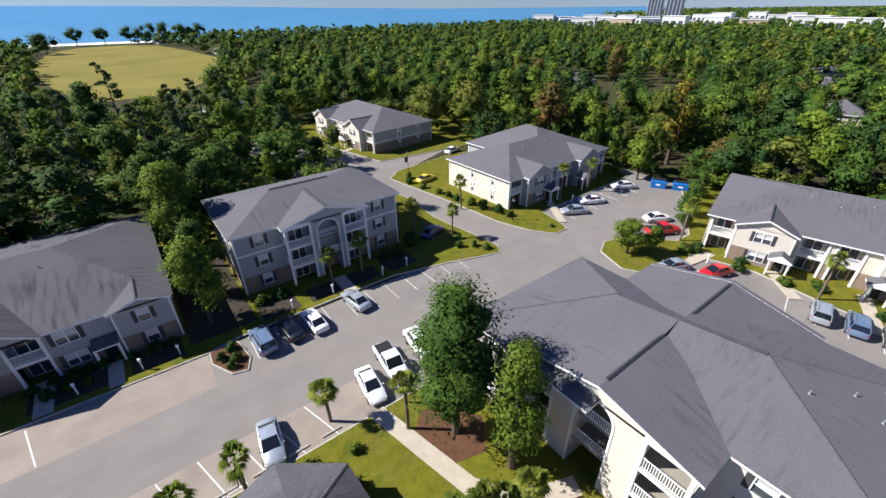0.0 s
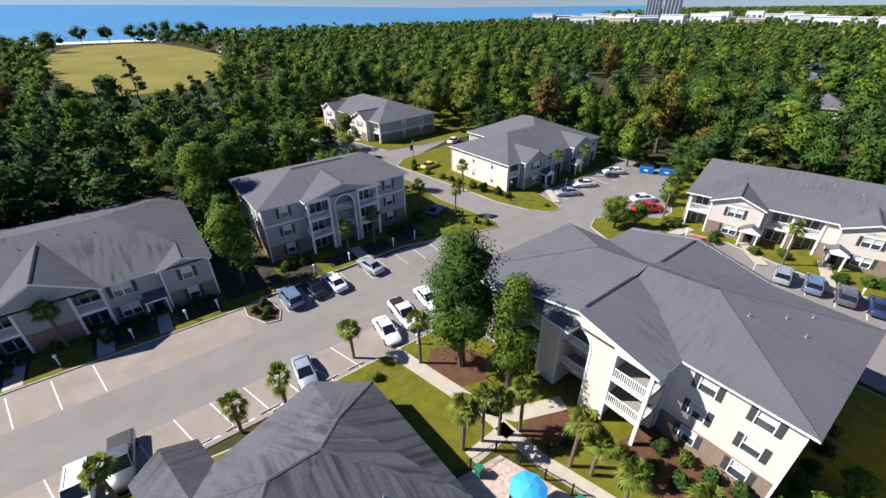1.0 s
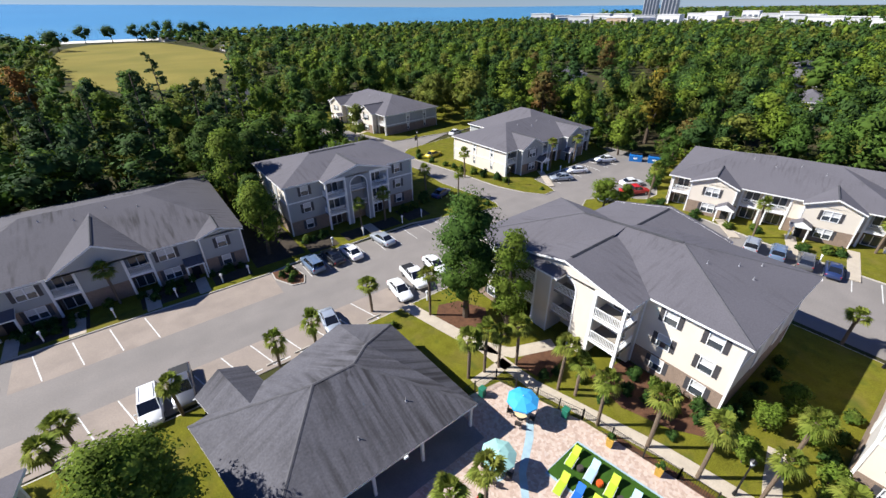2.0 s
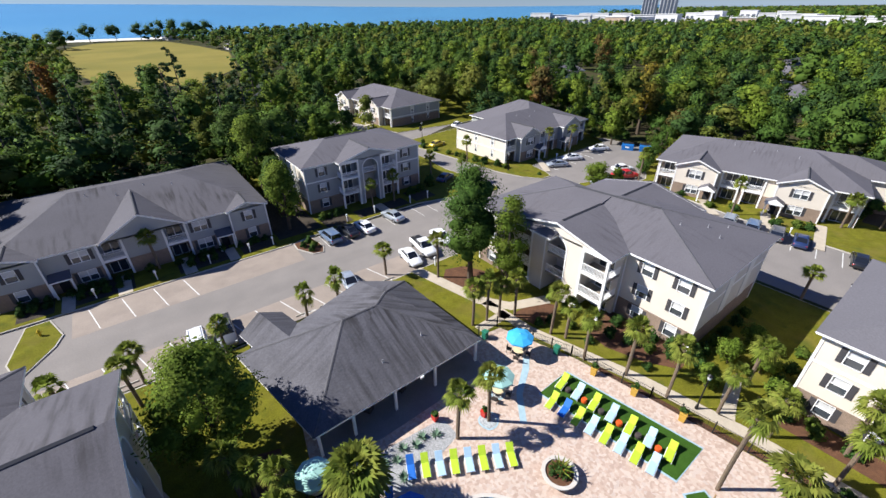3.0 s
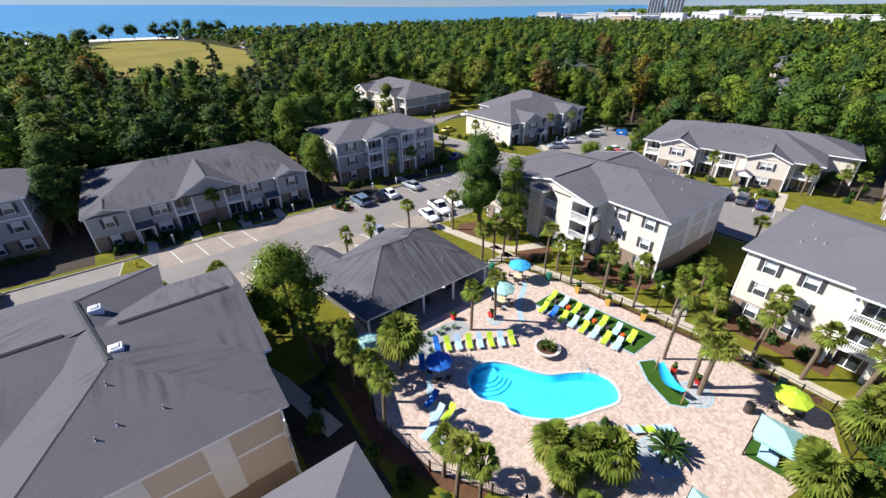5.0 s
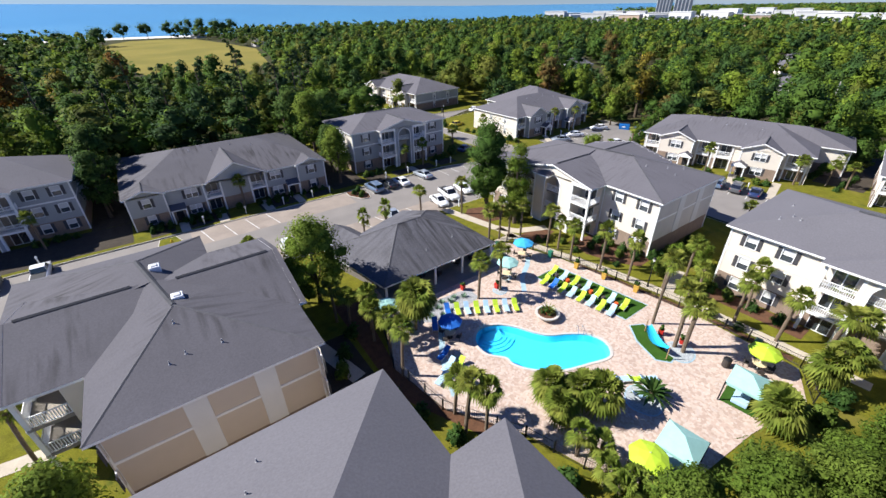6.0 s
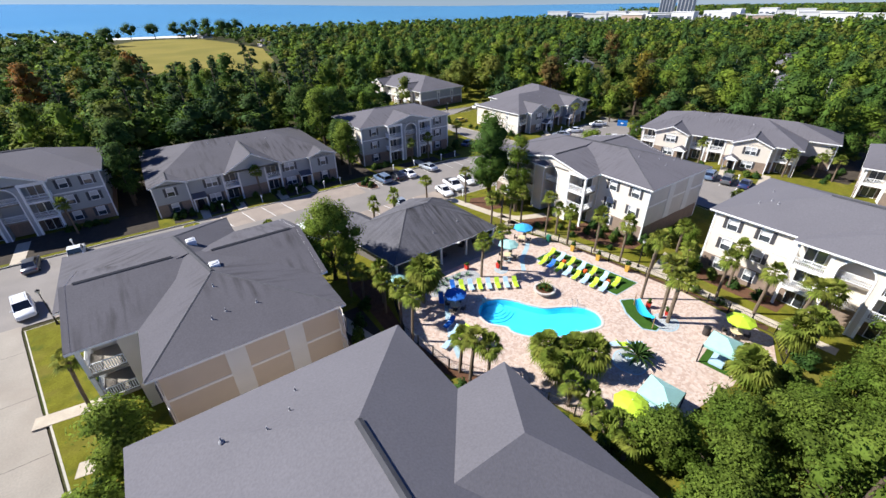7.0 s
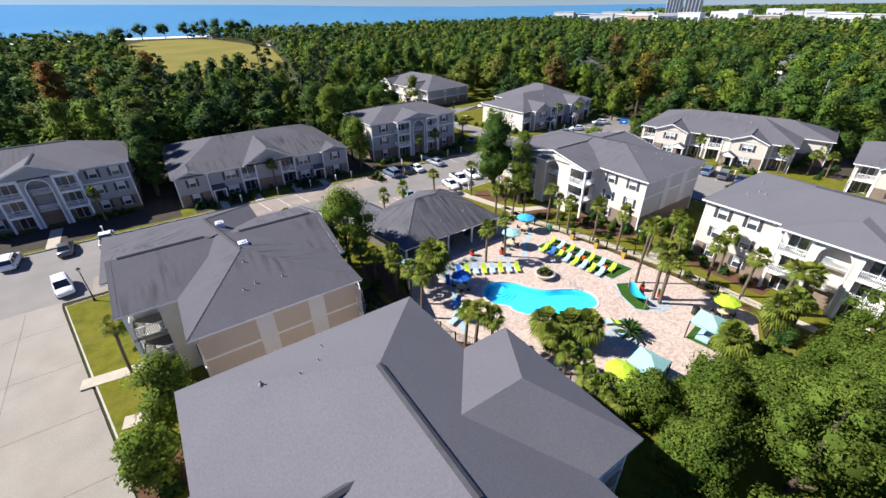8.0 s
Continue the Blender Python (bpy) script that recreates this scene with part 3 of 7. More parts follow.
def arch_wall(parent, p0, p1, height, arch_w, arch_top, depth, siding, floor, storeys):
    """A wall block with a tall round-headed opening to the stair landings behind it."""
    m = on_wall(p0, p1)
    length = (Vector(p1) - Vector(p0)).length
    c, r = length / 2, arch_w / 2
    spring = arch_top - r
    n = 10
    arc = [(c - r * math.cos(math.pi * k / n), spring + r * math.sin(math.pi * k / n)) for k in range(n + 1)]
    bm = bmesh.new()

    def quad(pts, d=0.0):
        bm.faces.new([bm.verts.new((u, dd, z)) for u, z, dd in pts])
    quad([(0, 0, 0), (c - r, 0, 0), (c - r, spring, 0), (0, spring, 0)])
    quad([(c + r, 0, 0), (length, 0, 0), (length, spring, 0), (c + r, spring, 0)])
    quad([(0, spring, 0), (c - r, spring, 0), (c - r, height, 0), (0, height, 0)])
    quad([(c + r, spring, 0), (length, spring, 0), (length, height, 0), (c + r, height, 0)])
    for (u0, z0), (u1, z1) in zip(arc, arc[1:]):
        quad([(u0, z0, 0), (u1, z1, 0), (u1, height, 0), (u0, height, 0)])
        quad([(u0, z0, 0), (u0, z0, depth), (u1, z1, depth), (u1, z1, 0)])
    quad([(c - r, 0, 0), (c - r, 0, depth), (c - r, spring, depth), (c - r, spring, 0)])
    quad([(c + r, 0, depth), (c + r, 0, 0), (c + r, spring, 0), (c + r, spring, depth)])
    quad([(c - r, 0, depth), (c + r, 0, depth), (c + r, arch_top, depth), (c - r, arch_top, depth)])
    for u, s in ((0, 1), (length, -1)):
        quad([(u, 0, 0), (u, height, 0), (u, height, depth), (u, 0, depth)][::s])
    put(part("arch_wall", bm, siding, parent, "wall with a tall arched stair opening"), m)
    bm = bmesh.new()
    for (u0, z0), (u1, z1) in zip([(c - r, 0)] + arc, arc + [(c + r, 0)]):
        a, b = Vector((u0, -0.05, z0)), Vector((u1, -0.05, z1))
        o0, o1 = (Vector((u0 - c, 0, max(z0 - spring, 0))).normalized() * 0.16, Vector((u1 - c, 0, max(z1 - spring, 0))).normalized() * 0.16)
        if z0 < 0.01:
            o0 = Vector((-0.16 if u0 < c else 0.16, 0, 0))
        if z1 < 0.01:
            o1 = Vector((-0.16 if u1 < c else 0.16, 0, 0))
        vs = [bm.verts.new(v) for v in (a, b, b + o1, a + o0)]
        bm.faces.new(vs)
        ws = [bm.verts.new(v.co + Vector((0, 0.05, 0))) for v in vs]
        bm.faces.new((vs[2], vs[3], ws[3], ws[2]))
        bm.faces.new((vs[0], vs[1], ws[1], ws[0]))
    put(part("arch_trim", bm, M["trim"], parent, "white moulding round the arch"), m)
    for s in range(1, storeys):
        put(part("landing", boxed(c - r, c + r, 0.5, depth, s * floor - 0.2, s * floor), M["concrete"], parent), m)
        a, b = m @ Vector((c - r, 0.55, 0)), m @ Vector((c + r, 0.55, 0))
        railing(parent, (a.x, a.y), (b.x, b.y), s * floor)


def apartment_block(x0, x1, y0, y1, wings, storeys, label, siding="siding", side_siding=None, ridge=None, slope=0.39, floor=2.72, long_windows=(2.2, 5.6), rz=0.0, vents=(), caps=True, roof="shingle"):
    """A hip-roofed block of flats. x0..y1: its walls. wings: (side, projection, width, wing_ridge_extra, hipped)."""
    cx, cy = (x0 + x1) / 2, (y0 + y1) / 2
    b = thing("apartment_building", cx, cy, 0, rz, label, "building", "apartment buildings of the estate")
    w, d = (x1 - x0) / 2, (y1 - y0) / 2
    H = storeys * floor + 0.15
    over = 0.55
    long_y = d > w
    small, big = (w, d) if long_y else (d, w)
    zr = H + (small + over) * slope
    run = small + over
    if ridge is None:
        ra, rb = ((0, -d - over + run), (0, d + over - run)) if long_y else ((-w - over + run, 0), (w + over - run, 0))
    else:
        ra, rb = ridge
    corners = {"S": ((-w, -d), (w, -d)), "E": ((w, -d), (w, d)), "N": ((w, d), (-w, d)), "W": ((-w, d), (-w, -d))}
    bm = bmesh.new()
    hip_roof(bm, -w - over, w + over, -d - over, d + over, H, ra, rb, zr)
    wing_of = {q[0]: q for q in wings}
    wall_mats = {"long": M[siding], "end": M[side_siding or siding]}
    bands = [s * floor + 0.05 for s in range(1, storeys)][-1:]
    rakes = []
    for side, (p0, p1) in corners.items():
        length = (Vector(p1) - Vector(p0)).length
        is_long = (side in "EW") == long_y
        wl = wing_of.get(side)
        if is_long:
            m = on_wall(p0, p1)
            wins = []
            if wl:
                _, proj, width, hipped = wl
                u0, u1 = length / 2 - width / 2, length / 2 + width / 2
                for e in (0, 1):
                    span = u0
                    for q in long_windows:
                        if q < span - 0.9:
                            wins.append(((q if e == 0 else length - q), 1.05, False))
            facade(b, p0, p1, H, wins, wall_mats["long"], storeys, floor, 2.45, bands)
            if wl:
                nrm = m.to_3x3() @ Vector((0, -1, 0))

                def wp(u, out=0.0):
                    v = m @ Vector((u, -out, 0))
                    return (v.x, v.y)
                bw, core = width * 0.31, width * 0.38
                c = length / 2
                arch_wall(b, wp(c - core / 2, proj), wp(c + core / 2, proj), H, min(2.8, core * 0.7), H - 0.35, max(proj, 0.6) - 0.02 if proj > 0.5 else 0.5, wall_mats["long"], floor, storeys)
                balcony_stack(b, wp(u0), wp(c - core / 2), proj, storeys, floor, H - 0.05, wall_mats["long"], (True, False))
                balcony_stack(b, wp(c + core / 2), wp(u1), proj, storeys, floor, H - 0.05, wall_mats["long"], (False, True))
                inner = wp(c, -small + 0.5 - (1.9 if ridge and side == "E" else 0.0))
                outer = wp(c, proj + (0.0 if not hipped else over))
                half = width / 2 + 0.35
                wz = H + half * slope
                wing = bmesh.new()
                gable_roof(wing, inner, outer, half, H, wz, 0.2, hipped)
                bmesh.ops.recalc_face_normals(wing, faces=wing.faces[:])
                part("wing_roof", wing, [M[roof], M["trim"], M[siding]], b, "grey shingle gable over the stair wing")
                if not hipped:
                    rakes.append((inner, outer, half, H, wz))
                if caps and not hipped:
                    ridge_cap(b, (*inner, wz + 0.01), (*wp(c, proj + over - max(hipped, 0.3)), wz + 0.01))
        else:
            facade(b, p0, p1, H, [], wall_mats["end"], storeys, floor, 2.45, bands)
            m = on_wall(p0, p1)
            for f in (0.36, 0.68):
                put(part("pilaster", boxed(length * f - 0.65, length * f + 0.65, -0.07, 0.0, 2.45, H), M["siding_shaded"] if siding == "siding_shaded" else M["pilaster"], b, "pale vertical panel strip on the end wall"), m)
    bmesh.ops.recalc_face_normals(bm, faces=bm.faces[:])
    part("roof", bm, [M[roof], M["trim"], M[siding]], b, "grey weathered shingle hip roof")
    for r in rakes:
        rake(b, *r, roof=roof)
    if caps:
        ridge_cap(b, (*ra, zr + 0.02), (*rb, zr + 0.02))
    for vx, vy in vents:
        # on the roof plane: the lowest of the slopes over this spot
        zz = H + slope * min(w + over - abs(vx), d + over - abs(vy))
        roof_vent(b, vx, vy, zz)
    return b


def staggered_block(label, south, north, cap, wing_w, wing_e, siding, end_siding, zcap=10.45, H=8.31, floor=2.72, vents=(), windows=(2.45, 6.1), roof="shingle", rise=1.62):
    """A three-storey block of two halves, shifted along their party line, with a stair wing under a low gable on either side.
    south, north: west wall, east wall and end wall of a half. cap: the ends of the ridge. wing_w, wing_e: front wall, middle."""
    b = thing("apartment_building", 0, 0, 0, 0, label, "building", "apartment buildings of the estate")
    over, hw, deep, core = 0.55, 6.6, 2.6, 6.7
    (ws, es, ys), (wn, en, yn) = south, north
    (fw, cw), (fe, ce) = wing_w, wing_e
    mat, end = M[siding], M[end_siding]
    band = [2 * floor + 0.05]
    # walls, each seen from outside from its left to its right end
    facade(b, (ws, ys), (es, ys), H, [], end, 3, floor, 2.45, band)
    facade(b, (en, yn), (wn, yn), H, [], end, 3, floor, 2.45, band)
    for p, q, us in (((es, ys), (es, ce - hw), 1), ((en, ce + hw), (en, yn), 0), ((wn, yn), (wn, cw + hw), 0), ((ws, cw - hw), (ws, ys), 2)):
        length = (Vector(q) - Vector(p)).length
        ws_ = [(u if us == 2 else length - u, 1.1, False) for u in windows] if us else [(length / 2, 1.1, False)]
        facade(b, p, q, H, ws_, mat, 3, floor, 2.45, [])
    for p, q in (((es, ce - hw), (fe - deep, ce - hw)), ((fe - deep, ce + hw), (en, ce + hw)), ((wn, cw + hw), (fw + deep, cw + hw)), ((fw + deep, cw - hw), (ws, cw - hw))):
        if q[0] < p[0]:
            p, q = (p, q) if p[1] > (ys + yn) / 2 else (q, p)
        bm = bmesh.new()
        wall_mesh(bm, p, q, 0, H, [])
        part("return_wall", bm, mat, b)
    for f, c, sgn_ in ((fw, cw, -1), (fe, ce, 1)):
        back = f - sgn_ * deep

        def along(d):
            return c + sgn_ * d
        bm = bmesh.new()
        wall_mesh(bm, (back, along(-hw)), (back, along(hw)), 0, H, [])
        part("wall", bm, mat, b)
        arch_wall(b, (f, along(-core / 2)), (f, along(core / 2)), H, 2.8, H - 0.15, deep - 0.05, mat, floor, 3)
        balcony_stack(b, (back, along(-hw)), (back, along(-core / 2)), deep, 3, floor, H - 0.05, mat, (True, False))
        balcony_stack(b, (back, along(core / 2)), (back, along(hw)), deep, 3, floor, H - 0.05, mat, (False, True))
        mid = ((cap[0][0] + cap[1][0]) / 2, c)
        half, wz = hw + 0.45, H + rise
        bm = bmesh.new()
        gable_roof(bm, mid, (f, c), half, H + 0.01, wz, 0.2)
        bmesh.ops.recalc_face_normals(bm, faces=bm.faces[:])
        part("wing_roof", bm, [M[roof], M["trim"], mat], b, "grey shingle gable over the stair wing")
        rake(b, mid, (f, c), half, H + 0.01, wz, roof=roof)
        ridge_cap(b, (mid[0] + sgn_ * 1.6, c, wz + 0.03), (f - sgn_ * 0.5, c, wz + 0.03), 0.16)
    # the main roof: four eaves with a step on either side under the wings, rising to a slanting ridge
    ym = (cw + ce) / 2
    loop = [(ws - over, ys - over), (es + over, ys - over), (es + over, ym), (en + over, ym), (en + over, yn + over), (wn - over, yn + over), (wn - over, ym), (ws - over, ym)]
    bm = bmesh.new()
    up = [bm.verts.new((*p, H)) for p in loop]
    lo = [bm.verts.new((*p, H - 0.2)) for p in loop]
    k0, k1 = bm.verts.new((*cap[0], zcap)), bm.verts.new((*cap[1], zcap))
    km = bm.verts.new((cap[0][0] + (cap[1][0] - cap[0][0]) * (ym - cap[0][1]) / (cap[1][1] - cap[0][1]), ym, zcap))
    for f in ((up[0], up[1], k0), (up[1], up[2], k0), (up[2], km, k0), (up[3], up[4], k1), (up[3], k1, km), (up[4], up[5], k1), (up[5], up[6], k1), (up[6], km, k1), (up[7], up[0], k0), (up[7], k0, km), (up[2], up[3], km), (up[6], up[7], km)):
        bm.faces.new(f)
    for k in range(8):
        bm.faces.new((lo[k], lo[(k + 1) % 8], up[(k + 1) % 8], up[k])).material_index = 1
    bm.faces.new(lo[::-1]).material_index = 1
    bmesh.ops.recalc_face_normals(bm, faces=bm.faces[:])
    part("roof", bm, [M[roof], M["trim"]], b, "grey weathered shingle roof of two shifted hips")
    ridge_cap(b, (*cap[0], zcap + 0.02), (*cap[1], zcap + 0.02), 0.2)
    for p, q in ((loop[0], cap[0]), (loop[1], cap[0]), (loop[4], cap[1]), (loop[5], cap[1])):
        hip_line(b, (*p, H), (*q, zcap))
    # pale upright strips and panel joints on the end walls
    for p, q in (((ws, ys), (es, ys)), ((en, yn), (wn, yn))):
        m = on_wall(p, q)
        length = (Vector(q) - Vector(p)).length
        for f in (0.385, 0.715):
            put(part("pilaster", boxed(length * f - 0.72, length * f + 0.72, -0.07, 0.0, 2.45, H - 0.2), M["pilaster"], b, "pale vertical panel strip on the end wall"), m)
    for vx, vy in vents:
        t0 = (vy - ys + over) / (cap[0][1] - ys + over)
        roof_vent(b, vx, vy, H + (zcap - H) * t0)
    return b


M["pilaster"] = material("pilaster", (0.68, 0.665, 0.63), 0.7, vary=0.05, scale=0.6)
CREAM = "cream three-storey apartment building, grey hip roof, dark shutters, white balconies"
GREY = "three-storey apartment building with shaded grey front, dark shutters, white balconies, arched stairway"
TAN = "tan three-storey apartment building, grey shingle roof, white-railed balconies"
staggered_block(CREAM, (22.05, 36.8, -5.8), (18.0, 32.65, 20.5), ((29.4, 3.4), (27.6, 13.6)), (18.85, 8.95), (37.55, 8.75), "siding", "siding_end",
                vents=((31.0, -1.2), (30.2, -2.8), (33.2, -2.4), (28.4, 0.6)))
apartment_block(22.5, 38.5, -42.0, -14.0, [("W", 1.2, 10.4, 4.6)], 3, CREAM, side_siding="siding_end", roof="shingle_new", slope=0.28, vents=((-5.0, 11.0), (-3.8, 10.2), (-4.2, 9.4), (0.5, 11.5)))
block_h = staggered_block(TAN, (-35.75, -22.25, -4.1), (-41.5, -27.0, 19.1), ((-30.1, 3.8), (-32.1, 13.0)), (-40.5, 8.9), (-21.5, 8.1), "siding", "siding_tan", roof="shingle_dark", rise=1.98,
                          vents=((-30.4, 2.0), (-27.9, -1.2), (-30.2, -1.0), (-31.25, -1.35)))
apartment_block(-37.0, -20.0, -36.6, -10.1, [("W", 3.4, 10.4, 0.0), ("E", 4.1, 11.2, 4.2)], 3, TAN, siding="siding", side_siding="siding_tan", vents=((-4.2, 9.4), (-2.0, 8.2), (0.2, 11.0), (-0.6, 9.0)), ridge=((1.9, -4.6), (1.9, 4.9)), roof="shingle_new")
# the south front's grey includes its shade; the sunlit ends take the cream
apartment_block(5.0, 27.1, 48.5, 62.4, [("S", 1.6, 11.0, 0.0)], 3, GREY, siding="siding_shaded", side_siding="siding", slope=0.27, long_windows=(2.9,), vents=((-6, 2), (-4, 3), (-5, 4)))
apartment_block(-63.0, -39.5, 51.4, 66.0, [("S", 1.6, 10.4, 0.0)], 3, GREY, siding="siding_shaded", long_windows=(1.8, 4.9))

for sx, sy in ((-30.8, 11.1), (-29.7, 5.0)):
    light = part("skylight", rounded(sx - 0.42, sx + 0.42, sy - 0.42, sy + 0.42, 9.8, 10.52, 0.05, 1), M["white"], block_h, "white square skylight box beside the ridge")
    part("dome", rounded(sx - 0.28, sx + 0.28, sy - 0.28, sy + 0.28, 10.5, 10.6, 0.05, 1), M["blind"], light, "milky plastic skylight dome")


# ---- two-storey blocks ----
def portico(parent, m, u, proj):
    """A small white entrance porch with its own gable."""
    w, d, h = 1.1, 1.7, 2.5
    for s in (-1, 1):
        put(part("porch_post", boxed(u + s * (w - 0.1) - 0.1, u + s * (w - 0.1) + 0.1, -proj - d, -proj - d + 0.2, 0, h), M["trim"], parent), m)
    bm = bmesh.new()
    gable_roof(bm, (u, -proj + 0.1), (u, -proj - d - 0.1), w + 0.2, h, h + 0.75, 0.22)
    bmesh.ops.recalc_face_normals(bm, faces=bm.faces[:])
    put(part("porch_roof", bm, [M["shingle"], M["trim"], M["trim"]], parent, "small shingled gable over the entrance"), m)
    put(part("front_door", boxed(u - 0.48, u + 0.48, -proj - 0.05, -proj - 0.003, 0.1, 2.15), M["dark"], parent, "dark panelled entrance door"), m)
    put(part("door_step", boxed(u - w, u + w, -proj - d, -proj, 0, 0.12), M["concrete"], parent), m)


def low_block(x, y, rz, W, D, elements, label, siding="siding", side="siding", slope=0.36, big_gable=None, over=0.5, ridge_in=None, brick=2.3, end_brick=True, upper=None, bay_rise=None, shift=0.0, tiles="shingle"):
    """A two-storey block; its front runs along local x at y = 0 and looks to -y. elements: what its front carries, from left to right."""
    b = thing("apartment_building", x, y, 0, rz, label, "building", "apartment buildings of the estate")
    fl, H = 2.72, 5.5
    mat, m0 = M[siding], Matrix()
    holes, wins, bays, balcs = [], [], [], []
    for e in elements:
        if e[0] == "win":
            for s in (0, 1):
                holes.append((e[1] - e[2] / 2, e[1] + e[2] / 2, 0.8 + s * fl, 2.2 + s * fl, 0.1))
            wins.append(e)
        elif e[0] == "balc":
            for s in (0, 1):
                holes.append((e[1], e[2], 0.12 + s * fl, s * fl + 2.5, 1.5))
            balcs.append(e)
        elif e[0] == "bay":
            bays.append(e)
    bm = bmesh.new()
    wall_mesh(bm, (0, 0), (W, 0), 0, H, holes)
    part("wall", bm, mat, b)
    if brick:
        brickwork(b, (0, 0), (W, 0), brick, holes)
    for e in wins:
        for s in (0, 1):
            window(b, m0, e[1], 0.8 + s * fl, e[2], 1.4, True, e[2] > 1.3)
    for _, u0, u1 in balcs:
        for s in (0, 1):
            sliding_door(b, Matrix.Translation((0, 1.49, 0)), (u0 + u1) / 2, 0.14 + s * fl, min(1.9, u1 - u0 - 0.6))
            if s:
                railing(b, (u0, 0.02), (u1, 0.02), fl + 0.12)
        for u in (u0, u1):
            part("post", boxed(u - 0.13, u + 0.13, -0.12, 0.14, 0, H - 0.1), M["trim"], b, "square white balcony post")
        part("band", boxed(u0 - 0.1, u1 + 0.1, -0.09, 0.0, fl - 0.22, fl + 0.12), M["trim"], b)
    roof = bmesh.new()
    ri = ridge_in if ridge_in else D / 2
    zr = H + (D / 2 + over) * slope
    hip_roof(roof, -over, W + over, -over, D + over, H, (ri, D / 2), (W - ri, D / 2), zr)
    rakes, gables = [], []
    for _, u0, u1, proj, ww in bays:
        c, hw = (u0 + u1) / 2, (u1 - u0) / 2
        hs = [(hw - ww / 2, hw + ww / 2, 0.8 + s * fl, 2.2 + s * fl, 0.1) for s in (0, 1)]
        bm = bmesh.new()
        for p, q, hh in (((u0, -proj), (u1, -proj), hs), ((u1, -proj), (u1, 0), []), ((u0, 0), (u0, -proj), [])):
            wall_mesh(bm, p, q, 0, H, hh)
        part("bay_wall", bm, mat, b)
        if brick:
            brickwork(b, (u0, -proj), (u1, -proj), brick, hs)
        m = Matrix.Translation((0, -proj, 0))
        for s in (0, 1):
            window(b, m, c, 0.8 + s * fl, ww, 1.4, True, ww > 1.3)
        half = hw + 0.35
        rise = bay_rise or half * slope * 1.5
        gables.append(((c, min(D / 2, rise / slope - over + 0.4)), (c, -proj), half, H, H + rise, 0.2))
        rakes.append(((c, 0), (c, -proj), half, H, H + rise))
        ridge_cap(b, (c, rise / slope - over, H + rise + 0.01), (c, -proj - 0.4, H + rise + 0.01), 0.15)
        for u in (u0, u1):
            part("corner_board", boxed(u - 0.09, u + 0.09, -proj - 0.05, -proj + 0.06, 0, H), M["trim"], b)
    if big_gable:
        c, half, rise = big_gable
        deep = min(D / 2, rise / slope - over)
        gables.append(((c, deep), (c, -0.5), half, H, H + rise, 0.2))
        ridge_cap(b, (c, deep - 1.5, H + rise + 0.01), (c, -0.8, H + rise + 0.01), 0.15)
        rakes.append(((c, 0), (c, -0.5), half, H, H + rise))
    if shift:
        # the rear half stands further along than the front half
        bm = bmesh.new()
        hip_roof(bm, shift - over, W + shift + over, D * 0.42, D + over, H + 0.01, (shift + ri, D / 2 + 0.6), (W + shift - ri, D / 2 + 0.6), zr + 0.12)
        bmesh.ops.recalc_face_normals(bm, faces=bm.faces[:])
        part("rear_roof", bm, [M[tiles], M["trim"]], b, "grey shingle hip over the rear half")
        for p, q, end in (((W, D * 0.45), (W + shift, D * 0.45), False), ((W + shift, D * 0.45), (W + shift, D), True), ((W + shift, D), (W, D), False)):
            m = facade(b, p, q, H, [], M[side] if end else mat, 2, fl, brick, [2.77] if end else [])
            if end:
                for f in (0.3, 0.7):
                    put(part("pilaster", boxed(D * 0.55 * f - 0.5, D * 0.55 * f + 0.5, -0.06, 0, brick, H - 0.2), M["pilaster"], b), m)
    for e in elements:
        if e[0] == "portico":
            portico(b, m0, e[1], e[2])
        if e[0] == "shed":
            _, u0, u1 = e
            bm = bmesh.new()
            q = [(u0, 0, 3.0), (u1, 0, 3.0), (u1, -1.5, 2.45), (u0, -1.5, 2.45)]
            up, lo = [bm.verts.new(p) for p in q], [bm.verts.new((p[0], p[1], p[2] - 0.16)) for p in q]
            bm.faces.new(up[::-1])
            bm.faces.new(lo)
            for k in range(4):
                bm.faces.new((up[k], up[(k + 1) % 4], lo[(k + 1) % 4], lo[k])).material_index = 1
            part("porch_roof", bm, [M["shingle"], M["trim"]], b, "low shingled porch roof")
            for u in (u0 + 0.12, u1 - 0.12):
                part("porch_post", boxed(u - 0.1, u + 0.1, -1.45, -1.25, 0, 2.35), M["trim"], b)
            part("front_door", boxed((u0 + u1) / 2 - 0.5, (u0 + u1) / 2 + 0.5, -0.05, -0.003, 0.1, 2.15), M["dark"], b, "dark entrance door")
    for p, q in (((W, 0), (W, D)), ((W, D), (0, D)), ((0, D), (0, 0))):
        length = (Vector(q) - Vector(p)).length
        end = abs(q[0] - p[0]) < 0.1
        ws = [(length * 0.42, 0.6, False), (length * 0.75, 0.6, False)] if end else [(length * k / 6, 1.0, False) for k in range(1, 6)]
        m = facade(b, p, q, H, ws, M[side] if end else mat, 2, fl, brick if not end or end_brick else 0, [2.77] if end else [], (), not end)
        if end:
            for f in (0.42, 0.75):
                put(part("pilaster", boxed(length * f - 0.62, length * f - 0.36, -0.06, 0, brick, H), M["pilaster"], b), m)
                put(part("pilaster", boxed(length * f + 0.36, length * f + 0.62, -0.06, 0, brick, H), M["pilaster"], b), m)
